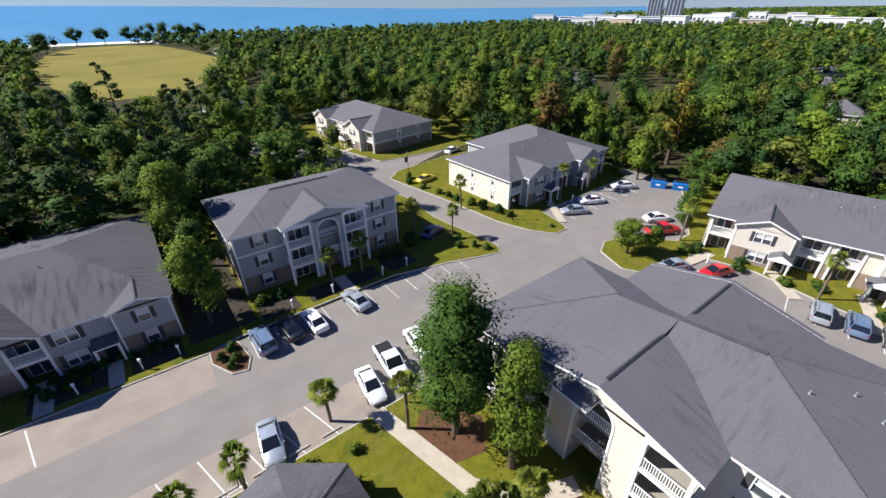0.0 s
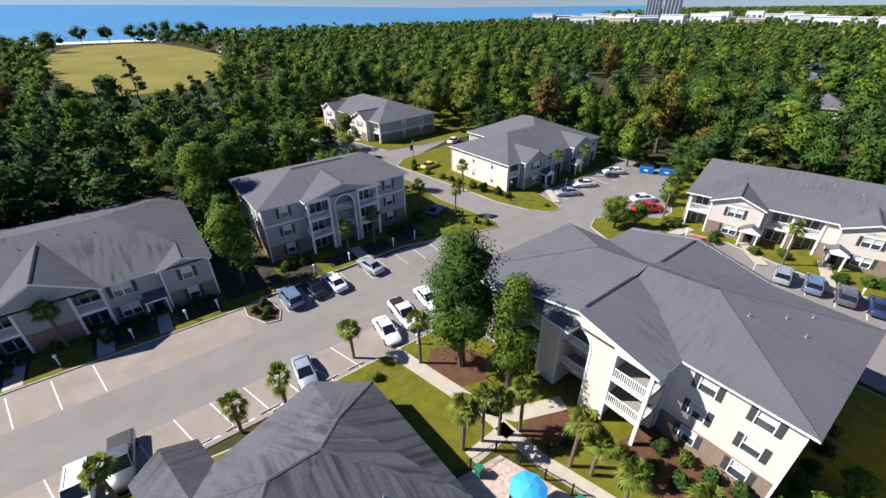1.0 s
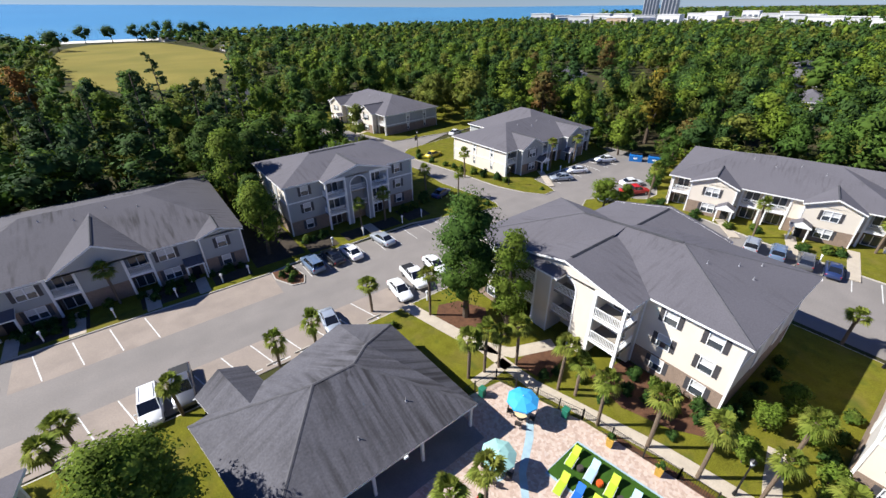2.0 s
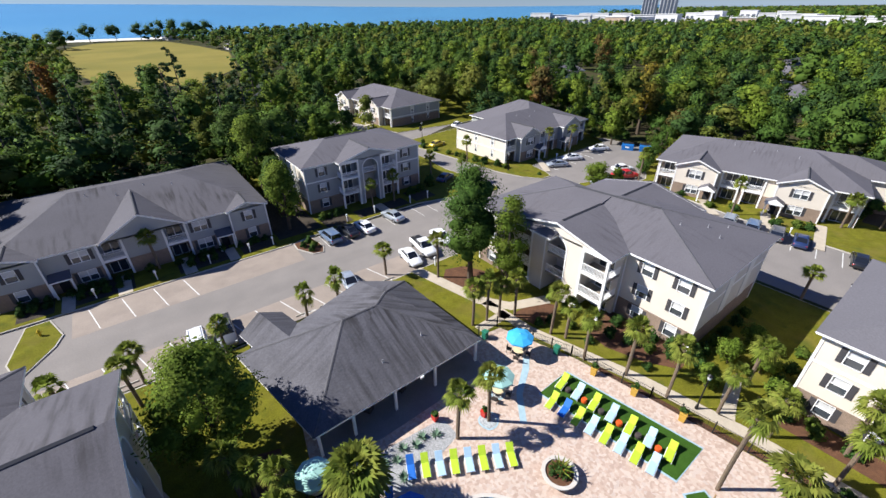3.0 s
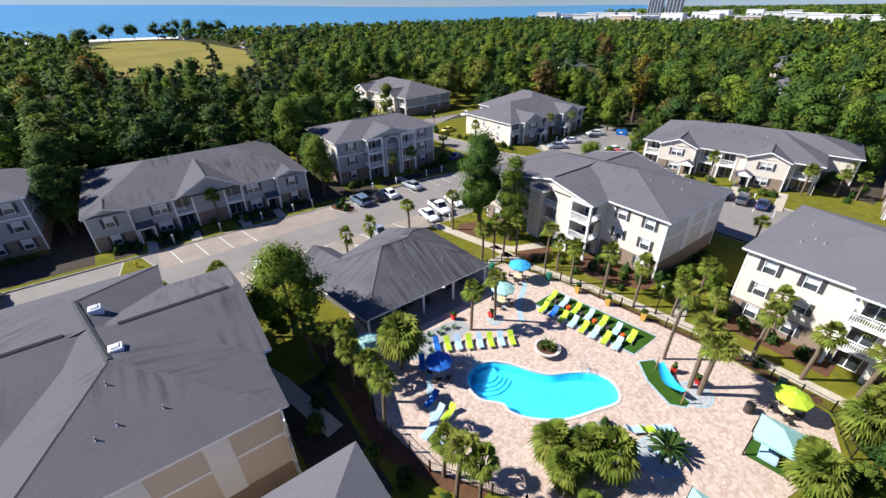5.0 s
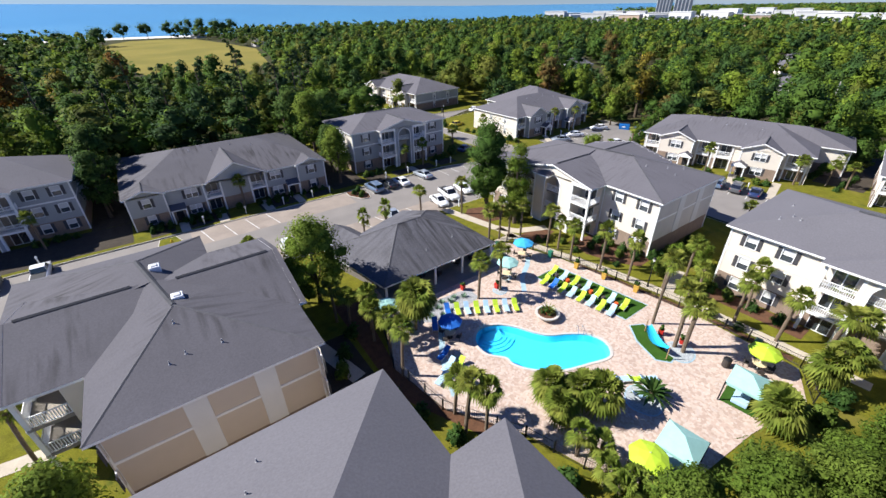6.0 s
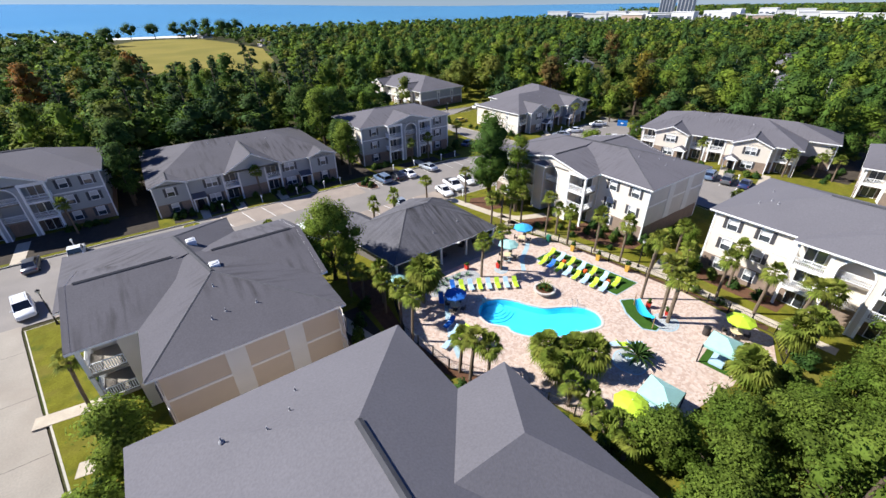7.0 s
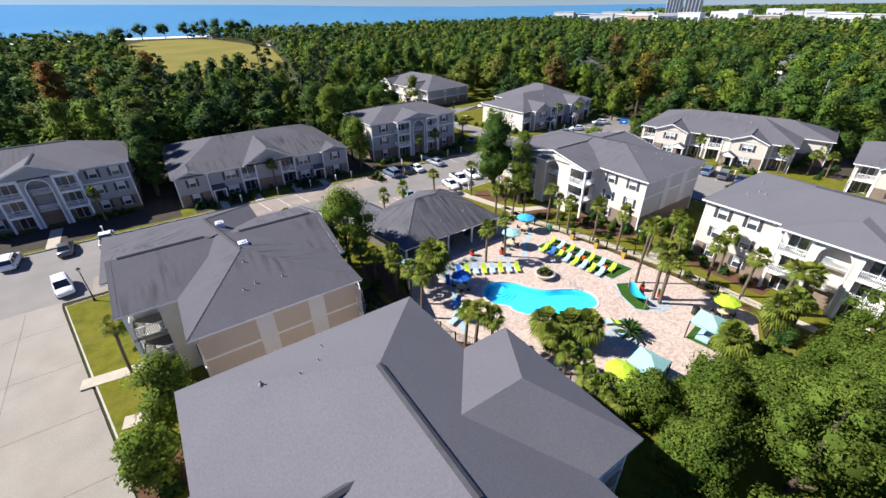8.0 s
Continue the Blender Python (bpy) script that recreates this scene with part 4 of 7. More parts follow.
    if upper:
        ux0, ux1, uy0, uy1, ua, ub, uz = upper
        second = bmesh.new()
        hip_roof(second, ux0 - over, ux1 + over, uy0 - over, uy1 + over, H + 0.02, ua, ub, uz)
        bmesh.ops.recalc_face_normals(second, faces=second.faces[:])
        part("upper_roof", second, [M["shingle"], M["trim"]], b, "taller grey shingle hip over the rear wing")
        for p, q in (((ux0, uy1), (ux0, D)), ((ux1, D), (ux1, uy1)), ((ux1, uy1), (ux0, uy1))):
            facade(b, p, q, H, [], mat, 2, fl, brick, [])
    bmesh.ops.recalc_face_normals(roof, faces=roof.faces[:])
    part("roof", roof, [M[tiles], M["trim"], mat], b, "grey weathered shingle roof with cross gables")
    for g in gables:
        bay_roof = bmesh.new()
        gable_roof(bay_roof, *g)
        bmesh.ops.recalc_face_normals(bay_roof, faces=bay_roof.faces[:])
        part("gable_roof", bay_roof, [M[tiles], M["trim"], mat], b, "shingled cross gable")
    for r in rakes:
        rake(b, *r, roof=tiles)
    for k in range(4):
        vx, vy = W * (0.35 + 0.11 * k), D / 2 - 1.6 - (k % 2) * 1.3
        roof_vent(b, vx, vy, H + (vy + over) * slope)
    return b


W = 31.0
FRONT_A = [("bay", 0.0, 5.0, 0.7, 1.0), ("shed", 5.2, 7.4), ("win", 8.8, 1.7, True), ("balc", 10.6, 13.2),
           ("balc", W - 13.2, W - 10.6), ("win", W - 8.8, 1.7, True), ("shed", W - 7.4, W - 5.2), ("bay", W - 5.0, W, 0.7, 1.0)]
low_block(-33.6, 46.0, 0, W, 24.0, FRONT_A, "two-storey apartment building with shaded grey front, gabled bays and brick foot", "siding_shaded", "siding", 0.25, (15.9, 4.9, 2.65), ridge_in=9.0, bay_rise=0.95, tiles="shingle_dark")


def front_d(W):
    return [("balc", 0.3, 3.2), ("bay", 3.3, 9.7, 1.4, 1.8), ("portico", 9.0, 1.4), ("balc", 10.4, 13.2),
            ("balc", W - 15.0, W - 12.4), ("portico", W - 10.4, 1.4), ("bay", W - 10.8, W - 4.4, 1.4, 1.8), ("balc", W - 3.6, W - 0.4)]


CREAM2 = "cream two-storey apartment building with gabled bays and white porticoes"
low_block(61.6, 19.6, -76, 29.0, 20.0, front_d(29.0), CREAM2, "siding", "siding_end", 0.27, ridge_in=7.5, shift=5.2)
low_block(48.6, 46.6, 2, 29.0, 16.0, front_d(29.0), "pale two-storey apartment building with gabled bays, sunlit end wall", "siding_shaded", "siding", end_brick=False, upper=(10.5, 28.9, 1.6, 22.0, (19.0, 10.6), (19.0, 13.4), 9.6))
low_block(44.0, 121.0, -86, 31.0, 18.0, front_d(31.0), CREAM2, "siding", "siding_shaded")
low_block(66.0, -18.5, -80, 30.0, 18.0, front_d(30.0), CREAM2, "siding", "siding_end")


# ---- clubhouse by the pool ----
def clubhouse():
    b = thing("clubhouse", -3.35, 13, 0, 0, "open-sided grey-roofed clubhouse with white porch posts by the pool", "clubhouse")
    ox, oy, H = -3.35, 13.0, 3.0
    eave = dict(sw=(-11.6, 5.6), se=(5.1, 5.9), ne=(4.6, 18.6), n=(0.4, 21.8), nw1=(-7.6, 19.0), nw=(-13.9, 17.9))
    crest = dict(r0=(-5.3, 13.1, 6.0), r1=(-1.9, 13.1, 6.0), r2=(0.1, 14.8, 5.7))

    def at(k):
        x, y, z = crest[k] if k in crest else (*eave[k], H)
        return (x - ox, y - oy, z)
    bm = bmesh.new()
    v = {k: bm.verts.new(at(k)) for k in list(eave) + list(crest)}
    for f in (("sw", "se", "r1", "r0"), ("se", "ne", "r2", "r1"), ("ne", "n", "r2"), ("n", "nw1", "r2"), ("nw1", "r1", "r2"), ("nw1", "r0", "r1"), ("nw1", "nw", "r0"), ("nw", "sw", "r0")):
        bm.faces.new([v[k] for k in f])
    low = {k: bm.verts.new((*at(k)[:2], H - 0.18)) for k in eave}
    names = list(eave)
    for p, q in zip(names, names[1:] + names[:1]):
        bm.faces.new([v[p], low[p], low[q], v[q]]).material_index = 1
    bm.faces.new([low[k] for k in names]).material_index = 1
    bmesh.ops.recalc_face_normals(bm, faces=bm.faces[:])
    part("roof", bm, [M["shingle_old"], M["trim"]], b, "grey shingle hip roof with dark streaks")
    bm = bmesh.new()
    gable_roof(bm, (-9.4 - ox, 15.4 - oy), (-10.7 - ox, 21.2 - oy), 2.3, H - 0.01, 4.35, 0.16)
    bmesh.ops.recalc_face_normals(bm, faces=bm.faces[:])
    part("wing_roof", bm, [M["shingle_old"], M["trim"], M["siding"]], b, "grey shingle roof over a wing")
    for p, q in (("r0", "r1"), ("r1", "r2"), ("sw", "r0"), ("se", "r1"), ("ne", "r2"), ("nw", "r0")):
        hip_line(b, at(p), at(q), 0.13)
    for x in (-11.2, -8.3, -4.4, -0.2, 4.7):
        y = 5.85 + 0.018 * (x + 11.6)
        part("post", boxed(x - ox - 0.11, x - ox + 0.11, y - oy, y + 0.22 - oy, 0, H - 0.15), M["white"], b, "slim white porch post")
    for y in (9.5, 11.5):
        part("post", boxed(4.55 - ox, 4.77 - ox, y - oy, y + 0.22 - oy, 0, H - 0.15), M["white"], b, "slim white porch post")
    bm = bmesh.new()
    pts = [(-10.9, 9.6), (-2.0, 9.6), (-2.0, 12.2), (4.0, 12.2), (3.9, 18.0), (0.4, 20.7), (-7.4, 18.2), (-8.7, 20.6), (-12.2, 20.4), (-12.8, 17.4), (-10.9, 10.5)]
    for p, q in zip(pts, pts[1:] + pts[:1]):
        wall_mesh(bm, (p[0] - ox, p[1] - oy), (q[0] - ox, q[1] - oy), 0, H - 0.15, [])
    # the wall colour already holds the porch roof's shade
    part("wall", bm, M["club_wall_shaded"], b)
    for x in (-9.5, -6.6, -3.8):
        window(b, Matrix.Translation((0, 9.6 - oy, 0)), x - ox, 0.2, 1.5, 2.0, False, True)
    for x, y in ((0.2, 8.8), (-4.2, 8.2)):
        roof_vent(b, x - ox, y - oy, H + 0.4 * (y - 5.7))
    # flood lamp under the eave
    part("flood_lamp", boxed(-2.1 - ox, -1.8 - ox, 5.50 - oy, 5.64 - oy, 2.86, 3.02), M["white"], b, "small white flood lamp on the eave")
    return b


M["shingle_old"] = streaked(material("shingle_old", (0.100, 0.097, 0.107), 0.9, vary=0.12, scale=0.6, grain=0.2, grain_scale=6, bump=0.5, bump_scale=14, spec=0.25),
                            (0.026, 0.024, 0.024), 1.9, 0.12, 0.42, 0.64, 0.85, 0.10)
clubhouse()


# ---- trees ----
def crown_arrays(rng, radius, height, base, lumps, leaves, leaf, squash=1.0, knob=1.0):
    """Vertices and faces of a crown: overlapping uneven leaf masses and many separate leaf sprays."""
    V, F, N = [], [], []
    centres = []
    heart = np.array((0, 0, base + 0.42 * height))
    girth = np.array((radius, radius, 0.6 * height))
    for k in range(lumps):
        a = rng.uniform(0, math.tau)
        h = rng.uniform(0.0, 1.0)
        reach = radius * math.sqrt(max(0.0, 1 - (2 * h - 0.85) ** 2)) * (1.0 - 0.38 * knob)
        r = rng.uniform(0.45, 1.0) * reach
        centres.append((r * math.cos(a), r * math.sin(a), base + (0.12 + 0.76 * h) * height, knob * radius * rng.uniform(0.30, 0.46)))
    t = (1 + 5 ** 0.5) / 2
    ico = np.array([(-1, t, 0), (1, t, 0), (-1, -t, 0), (1, -t, 0), (0, -1, t), (0, 1, t), (0, -1, -t), (0, 1, -t), (t, 0, -1), (t, 0, 1), (-t, 0, -1), (-t, 0, 1)]) / math.sqrt(1 + t * t)
    tri = np.array([(0, 11, 5), (0, 5, 1), (0, 1, 7), (0, 7, 10), (0, 10, 11), (1, 5, 9), (5, 11, 4), (11, 10, 2), (10, 7, 6), (7, 1, 8), (3, 9, 4), (3, 4, 2), (3, 2, 6), (3, 6, 8), (3, 8, 9), (4, 9, 5), (2, 4, 11), (6, 2, 10), (8, 6, 7), (9, 8, 1)])
    n = 0
    for x, y, z, r in centres:
        jit = rng.uniform(0.42, 0.72, (12, 1))
        V.append(ico * jit * r * np.array((1, 1, 0.85 * squash)) + (x, y, z))
        F.append(np.c_[tri, tri[:, 2]] + n)
        N.append(ico * 0.6 + (V[-1] - heart) / girth)
        n += 12
    per = max(1, leaves // lumps)
    for x, y, z, r in centres:
        d = rng.normal(size=(per, 3))
        d /= np.linalg.norm(d, axis=1, keepdims=True)
        d[:, 2] = np.where(d[:, 2] < -0.35, -d[:, 2], d[:, 2])
        pos = d * r * rng.uniform(0.62, 1.3, (per, 1)) * np.array((1, 1, 0.85 * squash)) + (x, y, z)
        nrm = d + rng.normal(scale=0.5, size=(per, 3)) + (0, 0, 0.45)
        nrm /= np.linalg.norm(nrm, axis=1, keepdims=True)
        u = np.cross(nrm, rng.normal(size=(per, 3)))
        u /= np.linalg.norm(u, axis=1, keepdims=True)
        v = np.cross(nrm, u)
        s = leaf * rng.uniform(0.55, 1.3, (per, 1))
        quad = np.stack([pos - u * s, pos - v * s * 0.55, pos + u * s, pos + v * s * 0.55], 1).reshape(-1, 3)
        V.append(quad)
        N.append(np.repeat(d * 0.55 + nrm * 0.25 + (pos - heart) / girth * 0.7, 4, 0))
        F.append(np.arange(per * 4).reshape(-1, 4) + n)
        n += per * 4
    N = np.concatenate(N)
    return np.concatenate(V), np.concatenate(F), N / np.maximum(np.linalg.norm(N, axis=1, keepdims=True), 1e-6)


def array_mesh(name, V, F, mat, N=None):
    """A mesh from arrays; a face with its last corner repeated is a triangle. N: smooth normals, so that leaves shade as one rounded mass."""
    me = bpy.data.meshes.new(name)
    tri = F[:, 2] == F[:, 3]
    sizes = np.where(tri, 3, 4)
    flat = F.ravel()
    keep = np.ones(F.shape, bool)
    keep[tri, 3] = False
    loops = flat[keep.ravel()]
    me.vertices.add(len(V))
    me.vertices.foreach_set("co", V.astype(np.float32).ravel())
    me.loops.add(len(loops))
    me.loops.foreach_set("vertex_index", loops.astype(np.int32))
    me.polygons.add(len(F))
    me.polygons.foreach_set("loop_start", np.r_[0, np.cumsum(sizes)[:-1]].astype(np.int32))
    me.update(calc_edges=True)
    me.validate()
    if N is not None:
        me.polygons.foreach_set("use_smooth", np.ones(len(F), bool))
        me.normals_split_custom_set_from_vertices(N.astype(np.float32))
    me.materials.append(mat)
    return me


TREE_MESHES = {}


def tree(x, y, height, radius, mat="oak", seed=1, lift=0.28, label="broad green shade tree with a full leafy crown", lumps=16, leaves=1500, leaf=0.34, name="tree", knob=1.0):
    """A single tree: tapered trunk with limbs, and a crown of leaf masses."""
    rng = np.random.default_rng(seed)
    t = thing(name, x, y, 0, rng.uniform(0, 360), label, "tree")
    V, F, N = crown_arrays(rng, radius, height * (1 - lift), height * lift, lumps, leaves, leaf, knob=knob)
    crown = new("crown", array_mesh("crown", V, F, M[mat], N))
    crown.parent = t
    bm = bmesh.new()
    r = 0.022 * height + 0.05
    tube(bm, (0, 0, -0.1), (0.1, 0.05, height * lift), r * 1.15, r * 0.8, 8)
    tube(bm, (0.1, 0.05, height * lift), (0.15, 0, height * 0.75), r * 0.8, r * 0.3, 7)
    for k in range(5):
        a = k * 1.256 + rng.uniform(0, 0.6)
        z0 = height * (lift * 0.9 + 0.06 * k)
        tube(bm, (0.1, 0.03, z0), (math.cos(a) * radius * 0.62, math.sin(a) * radius * 0.62, z0 + height * 0.22), r * 0.42, r * 0.12, 6)
    part("trunk", bm, M["bark"], t)
    return t


def pine(x, y, height, seed):
    rng = np.random.default_rng(seed)
    t = thing("pine_tree", x, y, 0, 0, "tall slender pine with a bare trunk and ragged crown", "tree", "tall pines in the woods")
    V, F, n = [], [], 0
    bm = bmesh.new()
    tube(bm, (0, 0, -0.1), (0.15, 0.1, height), 0.26, 0.07, 7)
    for k in range(13):
        h = height * (0.52 + 0.46 * k / 12)
        a = rng.uniform(0, math.tau)
        reach = rng.uniform(1.4, 3.0) * (1.15 - 0.7 * k / 12)
        c = (reach * math.cos(a), reach * math.sin(a), h + 0.4)
        tube(bm, (0.1, 0.05, h - 0.2), c, 0.07, 0.03, 5)
        v, f, _ = crown_arrays(rng, reach * 0.62 + 0.4, 1.0, h - 0.1, 3, 60, 0.36, 0.55)
        V.append(v + (c[0] * 0.75, c[1] * 0.75, 0))
        F.append(f + n)
        n += len(v)
    crown = new("crown", array_mesh("crown", np.concatenate(V), np.concatenate(F), M["pine"]))
    crown.parent = t
    part("trunk", bm, M["pine_bark"], t)


def palm_template(height, spread, fronds, seed, droop=-35):
    """A cabbage palm: ringed trunk with old leaf stubs and a round head of drooping fan leaves."""
    rng = np.random.default_rng(seed)
    t = thing("palm_tree", 0, 0, 0, 0, "green cabbage palm with a slim brown trunk", "palm tree", "palms round the estate")
    bm = bmesh.new()
    lean = Vector((rng.uniform(-0.25, 0.25), rng.uniform(-0.25, 0.25), 0)) * height / 5
    steps = max(4, int(height / 0.5))
    for k in range(steps):
        a, b = k / steps, (k + 1) / steps
        r = 0.17 if k < steps - 2 else 0.22
        tube(bm, lean * a * a + Vector((0, 0, height * a)), lean * b * b + Vector((0, 0, height * b)), r * 1.05, r * 0.93, 8, cap=(k == steps - 1))
    part("trunk", bm, M["palm_bark"], t)
    V, F = [], []
    top = lean + Vector((0, 0, height))
    for k in range(fronds):
        az = k * 2.39996 + rng.uniform(-0.2, 0.2)
        el = math.radians(rng.uniform(droop, 78) if k > 4 else rng.uniform(60, 85))
        L = spread * rng.uniform(0.8, 1.12)
        d = Vector((math.cos(az), math.sin(az), 0))
        stem = top + d * L * 0.42 * math.cos(el) + Vector((0, 0, L * 0.42 * math.sin(el)))
        side = Vector((-d.y, d.x, 0))
        out = (stem - top).normalized()
        base = len(V)
        V += [top + side * 0.03, top - side * 0.03, stem]
        F.append((base, base + 1, base + 2, base + 2))
        upv = side.cross(out)
        for j in range(9):
            s = (j - 4) / 4
            ang = s * 1.15
            dirv = (out * math.cos(ang) + side * math.sin(ang)).normalized()
            ln = L * 0.62 * (1 - 0.25 * abs(s))
            mid = stem + dirv * ln * 0.55 + upv * 0.05 * (1 - abs(s))
            tip = stem + dirv * ln - Vector((0, 0, ln * (0.34 + 0.2 * rng.random()))) * math.cos(el * 0.5)
            wv = dirv.cross(upv).normalized() * L * 0.055
            b0 = len(V)
            V += [stem, mid - wv, tip, mid + wv]
            F.append((b0, b0 + 1, b0 + 2, b0 + 3))
    me = array_mesh("fronds", np.array([tuple(v) for v in V]), np.array(F), M["palm"])
    f = new("fronds", me)
    f.parent = t
    return t


def bush(x, y, r, h, mat="hedge", seed=0, label="clipped round green shrub", z=0.1, name="shrub", sx=1.0, rz=0.0):
    rng = np.random.default_rng(seed + 500)
    t = thing(name, x, y, z, rz, label, "shrub", "shrubs round the estate")
    key = ("bush", mat, seed % 4)
    if key not in TREE_MESHES:
        V, F, N = crown_arrays(rng, 1.0, 1.1, -0.15, 10, 420, 0.16)
        V[:, 2] = np.maximum(V[:, 2], 0)
        TREE_MESHES[key] = array_mesh("foliage", V, F, M[mat], N)
    ob = new("foliage", TREE_MESHES[key])
    ob.parent = t
    ob.scale = (r * sx, r, h)
    return t


# the palms: place, height, size
PALM_KINDS = [palm_template(2.2, 1.5, 26, 1), palm_template(4.6, 1.5, 34, 2), palm_template(6.2, 1.55, 34, 3)]
bushy = palm_template(4.5, 2.3, 130, 4, -66)
bushy.location = (-10.8, 0.5, 0.05)
tagged(bushy, "bushy palm with a dense shaggy round head beside the terrace", "palm tree", "palms round the estate")
squat = palm_template(2.3, 1.8, 84, 6, -60)
squat.location = (-6.5, -13.9, 0.1)
tagged(squat, "squat palm with a dense shaggy yellow-green head beside the terrace", "palm tree", "palms round the estate")
for qx, qy, qs, qh in ((-5.1, -15.8, 1.0, 1.1), (-4.1, -17.3, 1.1, 1.15), (-7.4, -16.0, 0.9, 0.95), (5.8, -26.4, 1.1, 1.1), (7.2, -26.0, 1.0, 0.9), (13.6, -27.2, 1.0, 1.25)):
    copy_thing(squat, pose(qx, qy, 0.1, 0, 0, 70 * qx) @ Matrix.Diagonal((qs, qs, qh, 1)))
PALMS = [(5.7, 25.0, 3.4), (-1.8, 23.2, 3.3), (-5.7, 23.0, 3.2), (10.6, 20.2, 5.6), (1.1, 0.4, 5.8), (-2.0, 0.7, 4.7),
         (8.0, 10.4, 4.8), (9.7, 10.0, 5.2), (11.2, 9.6, 4.2), (12.8, 8.8, 5.0), (13.6, 4.3, 5.4), (14.3, 2.9, 4.0), (13.2, -0.2, 4.6), (14.6, -3.8, 5.0), (15.2, -7.4, 5.0),
         (17.0, -10.9, 4.6), (10.1, -13.8, 7.4), (8.6, -17.0, 6.4), (8.5, -17.9, 5.8), (17.8, -14.4, 4.2), (17.2, -18.8, 4.8), (20.6, -18.6, 5.2), (17.6, -22.6, 5.0),
         (17.5, -26.2, 5.4), (18.4, -27.4, 5.0), (22.0, -11.2, 4.4), (23.0, -24.5, 5.0), (14.4, -27.6, 4.0), (15.2, -28.4, 3.4),
         (-17.6, 45.0, 4.6), (-21.4, 23.0, 3.7), (-21.9, 20.2, 4.4), (-14.3, 22.4, 3.8), (-27.2, 23.4, 3.0), (-44.7, 47.0, 5.0), (-42.2, 5.0, 5.4), (-36.6, 57.0, 4.0),
         (14.6, 44.4, 4.4), (19.0, 44.6, 4.6), (34.4, 44.4, 4.4), (42.4, 52.0, 5.2), (59.0, 43.6, 5.4), (66.6, 43.4, 5.4), (30.8, 49.5, 4.6),
         (59.4, 5.0, 5.2), (61.0, 22.4, 5.2), (67.6, -7.4, 4.6), (41.4, -9.8, 3.6), (-17.1, 6.7, 4.6), (-16.2, 5.2, 4.0), (-14.6, 3.4, 4.4), (-15.2, 1.6, 4.2),
         (-14.8, -1.2, 4.6), (-15.2, -4.1, 5.2), (-14.2, -12.3, 5.9), (-13.3, -13.7, 5.2), (-13.8, -10.3, 4.2), (72.0, -14.0, 4.2), (-8.6, -18.8, 2.6), (-7.6, -20.2, 2.2), (-8.9, -21.4, 2.4), (-9.8, -22.8, 2.6), (-8.2, -22.9, 2.0), (-9.0, -24.4, 2.4), (71.6, -11.2, 4.0), (78.5, -10.6, 3.2)]
prng = random.Random(5)
for px, py, ph in PALMS:
    k = 0 if ph < 3.4 else 1 if ph < 5.3 else 2
    base = (2.2, 4.6, 6.2)[k]
    s = ph / base
    # fuller heads by the south lawn and the slide
    wide = 1.3 if py < -24 or (0 < px < 11 and py < -14) else 1.0
    copy_thing(PALM_KINDS[k], pose(px, py, 0.05, prng.uniform(-2, 2), prng.uniform(-2, 2), prng.uniform(0, 360)) @ Matrix.Diagonal((wide * prng.uniform(0.78, 0.98), wide * prng.uniform(0.78, 0.98), s * prng.uniform(0.98, 1.12), 1)))
for k in PALM_KINDS:
    for o in list(k.children):
        bpy.data.objects.remove(o)
    bpy.data.objects.remove(k)

# single trees
for k, (tx, ty, th, tr) in enumerate([(76, -9.0, 3.0, 1.6), (82, -9.6, 4.6, 2.4), (87.5, -11, 6.0, 3.0), (92, -7, 7.0, 3.2), (93, -15, 7.0, 3.2), (66.5, 24.6, 3.0, 1.5), (70.5, 26.2, 4.4, 2.0), (75, 27.4, 4.0, 1.9), (80, 28.6, 5.0, 2.2), (85, 30, 6.0, 2.6)]):
    tree(tx, ty, th, tr, "wood_mid", 90 + k, 0.1, "low leafy tree beside the lot's edge", 12, 1400, 0.18)
tree(13.7, 17.5, 16.2, 4.3, "wood_mid", 11, 0.13, "large dark green oak beside the footpath", 46, 13000, 0.14)
tree(15.2, 12.5, 13.6, 2.5, "bright_leaf", 12, 0.12, "narrow fresh-green tree beside the apartment building", 26, 7000, 0.14)
tree(0.3, 45.6, 11.0, 3.3, "bright_leaf", 13, 0.18, "rounded green tree between two apartment buildings", 20, 4600, 0.2)
tree(1.0, 60.4, 15.0, 4.6, "bright_leaf", 14, 0.2, "rounded green tree between two apartment buildings", 20, 4600, 0.22)
tree(-17.2, 11.3, 11.6, 4.7, "bright_leaf", 15, 0.1, "dense olive-green tree beside the clubhouse", 48, 10500, 0.14, knob=0.7)
tree(30.2, 86.5, 7.6, 3.4, "oak", 16, 0.2)
tree(51.2, 25.2, 5.6, 2.9, "bright_leaf", 17, 0.26, "small green tree on a kerbed island", 16, 2600, 0.18)
tree(53.8, 23.0, 4.4, 1.6, "bright_leaf", 18, 0.26, "small green tree on a kerbed island", 14, 2000, 0.18)
tree(84.5, 43.5, 9.0, 3.4, "bright_leaf", 19, 0.15)
tree(-38.8, -4.2, 7.6, 3.0, "bright_leaf", 27, 0.12, "airy olive-green tree at the drive's edge", 26, 5200, 0.15)
tree(-40.4, -8.8, 6.0, 2.7, "bright_leaf", 20, 0.1, "bushy green tree at the drive's edge", 18, 4000, 0.17)
for k, (tx, ty, th, tr) in enumerate([(20.4, -13.4, 3.6, 1.5), (23.6, -8.9, 3.2, 1.4), (24.8, -11.4, 3.8, 1.6), (19.2, -8.9, 2.6, 1.2), (27.4, -9.4, 3.0, 1.4)]):
    tree(tx, ty, th, tr, "bright_leaf", 30 + k, 0.12, "young fresh-green tree between the apartment buildings", 14, 1900, 0.13)
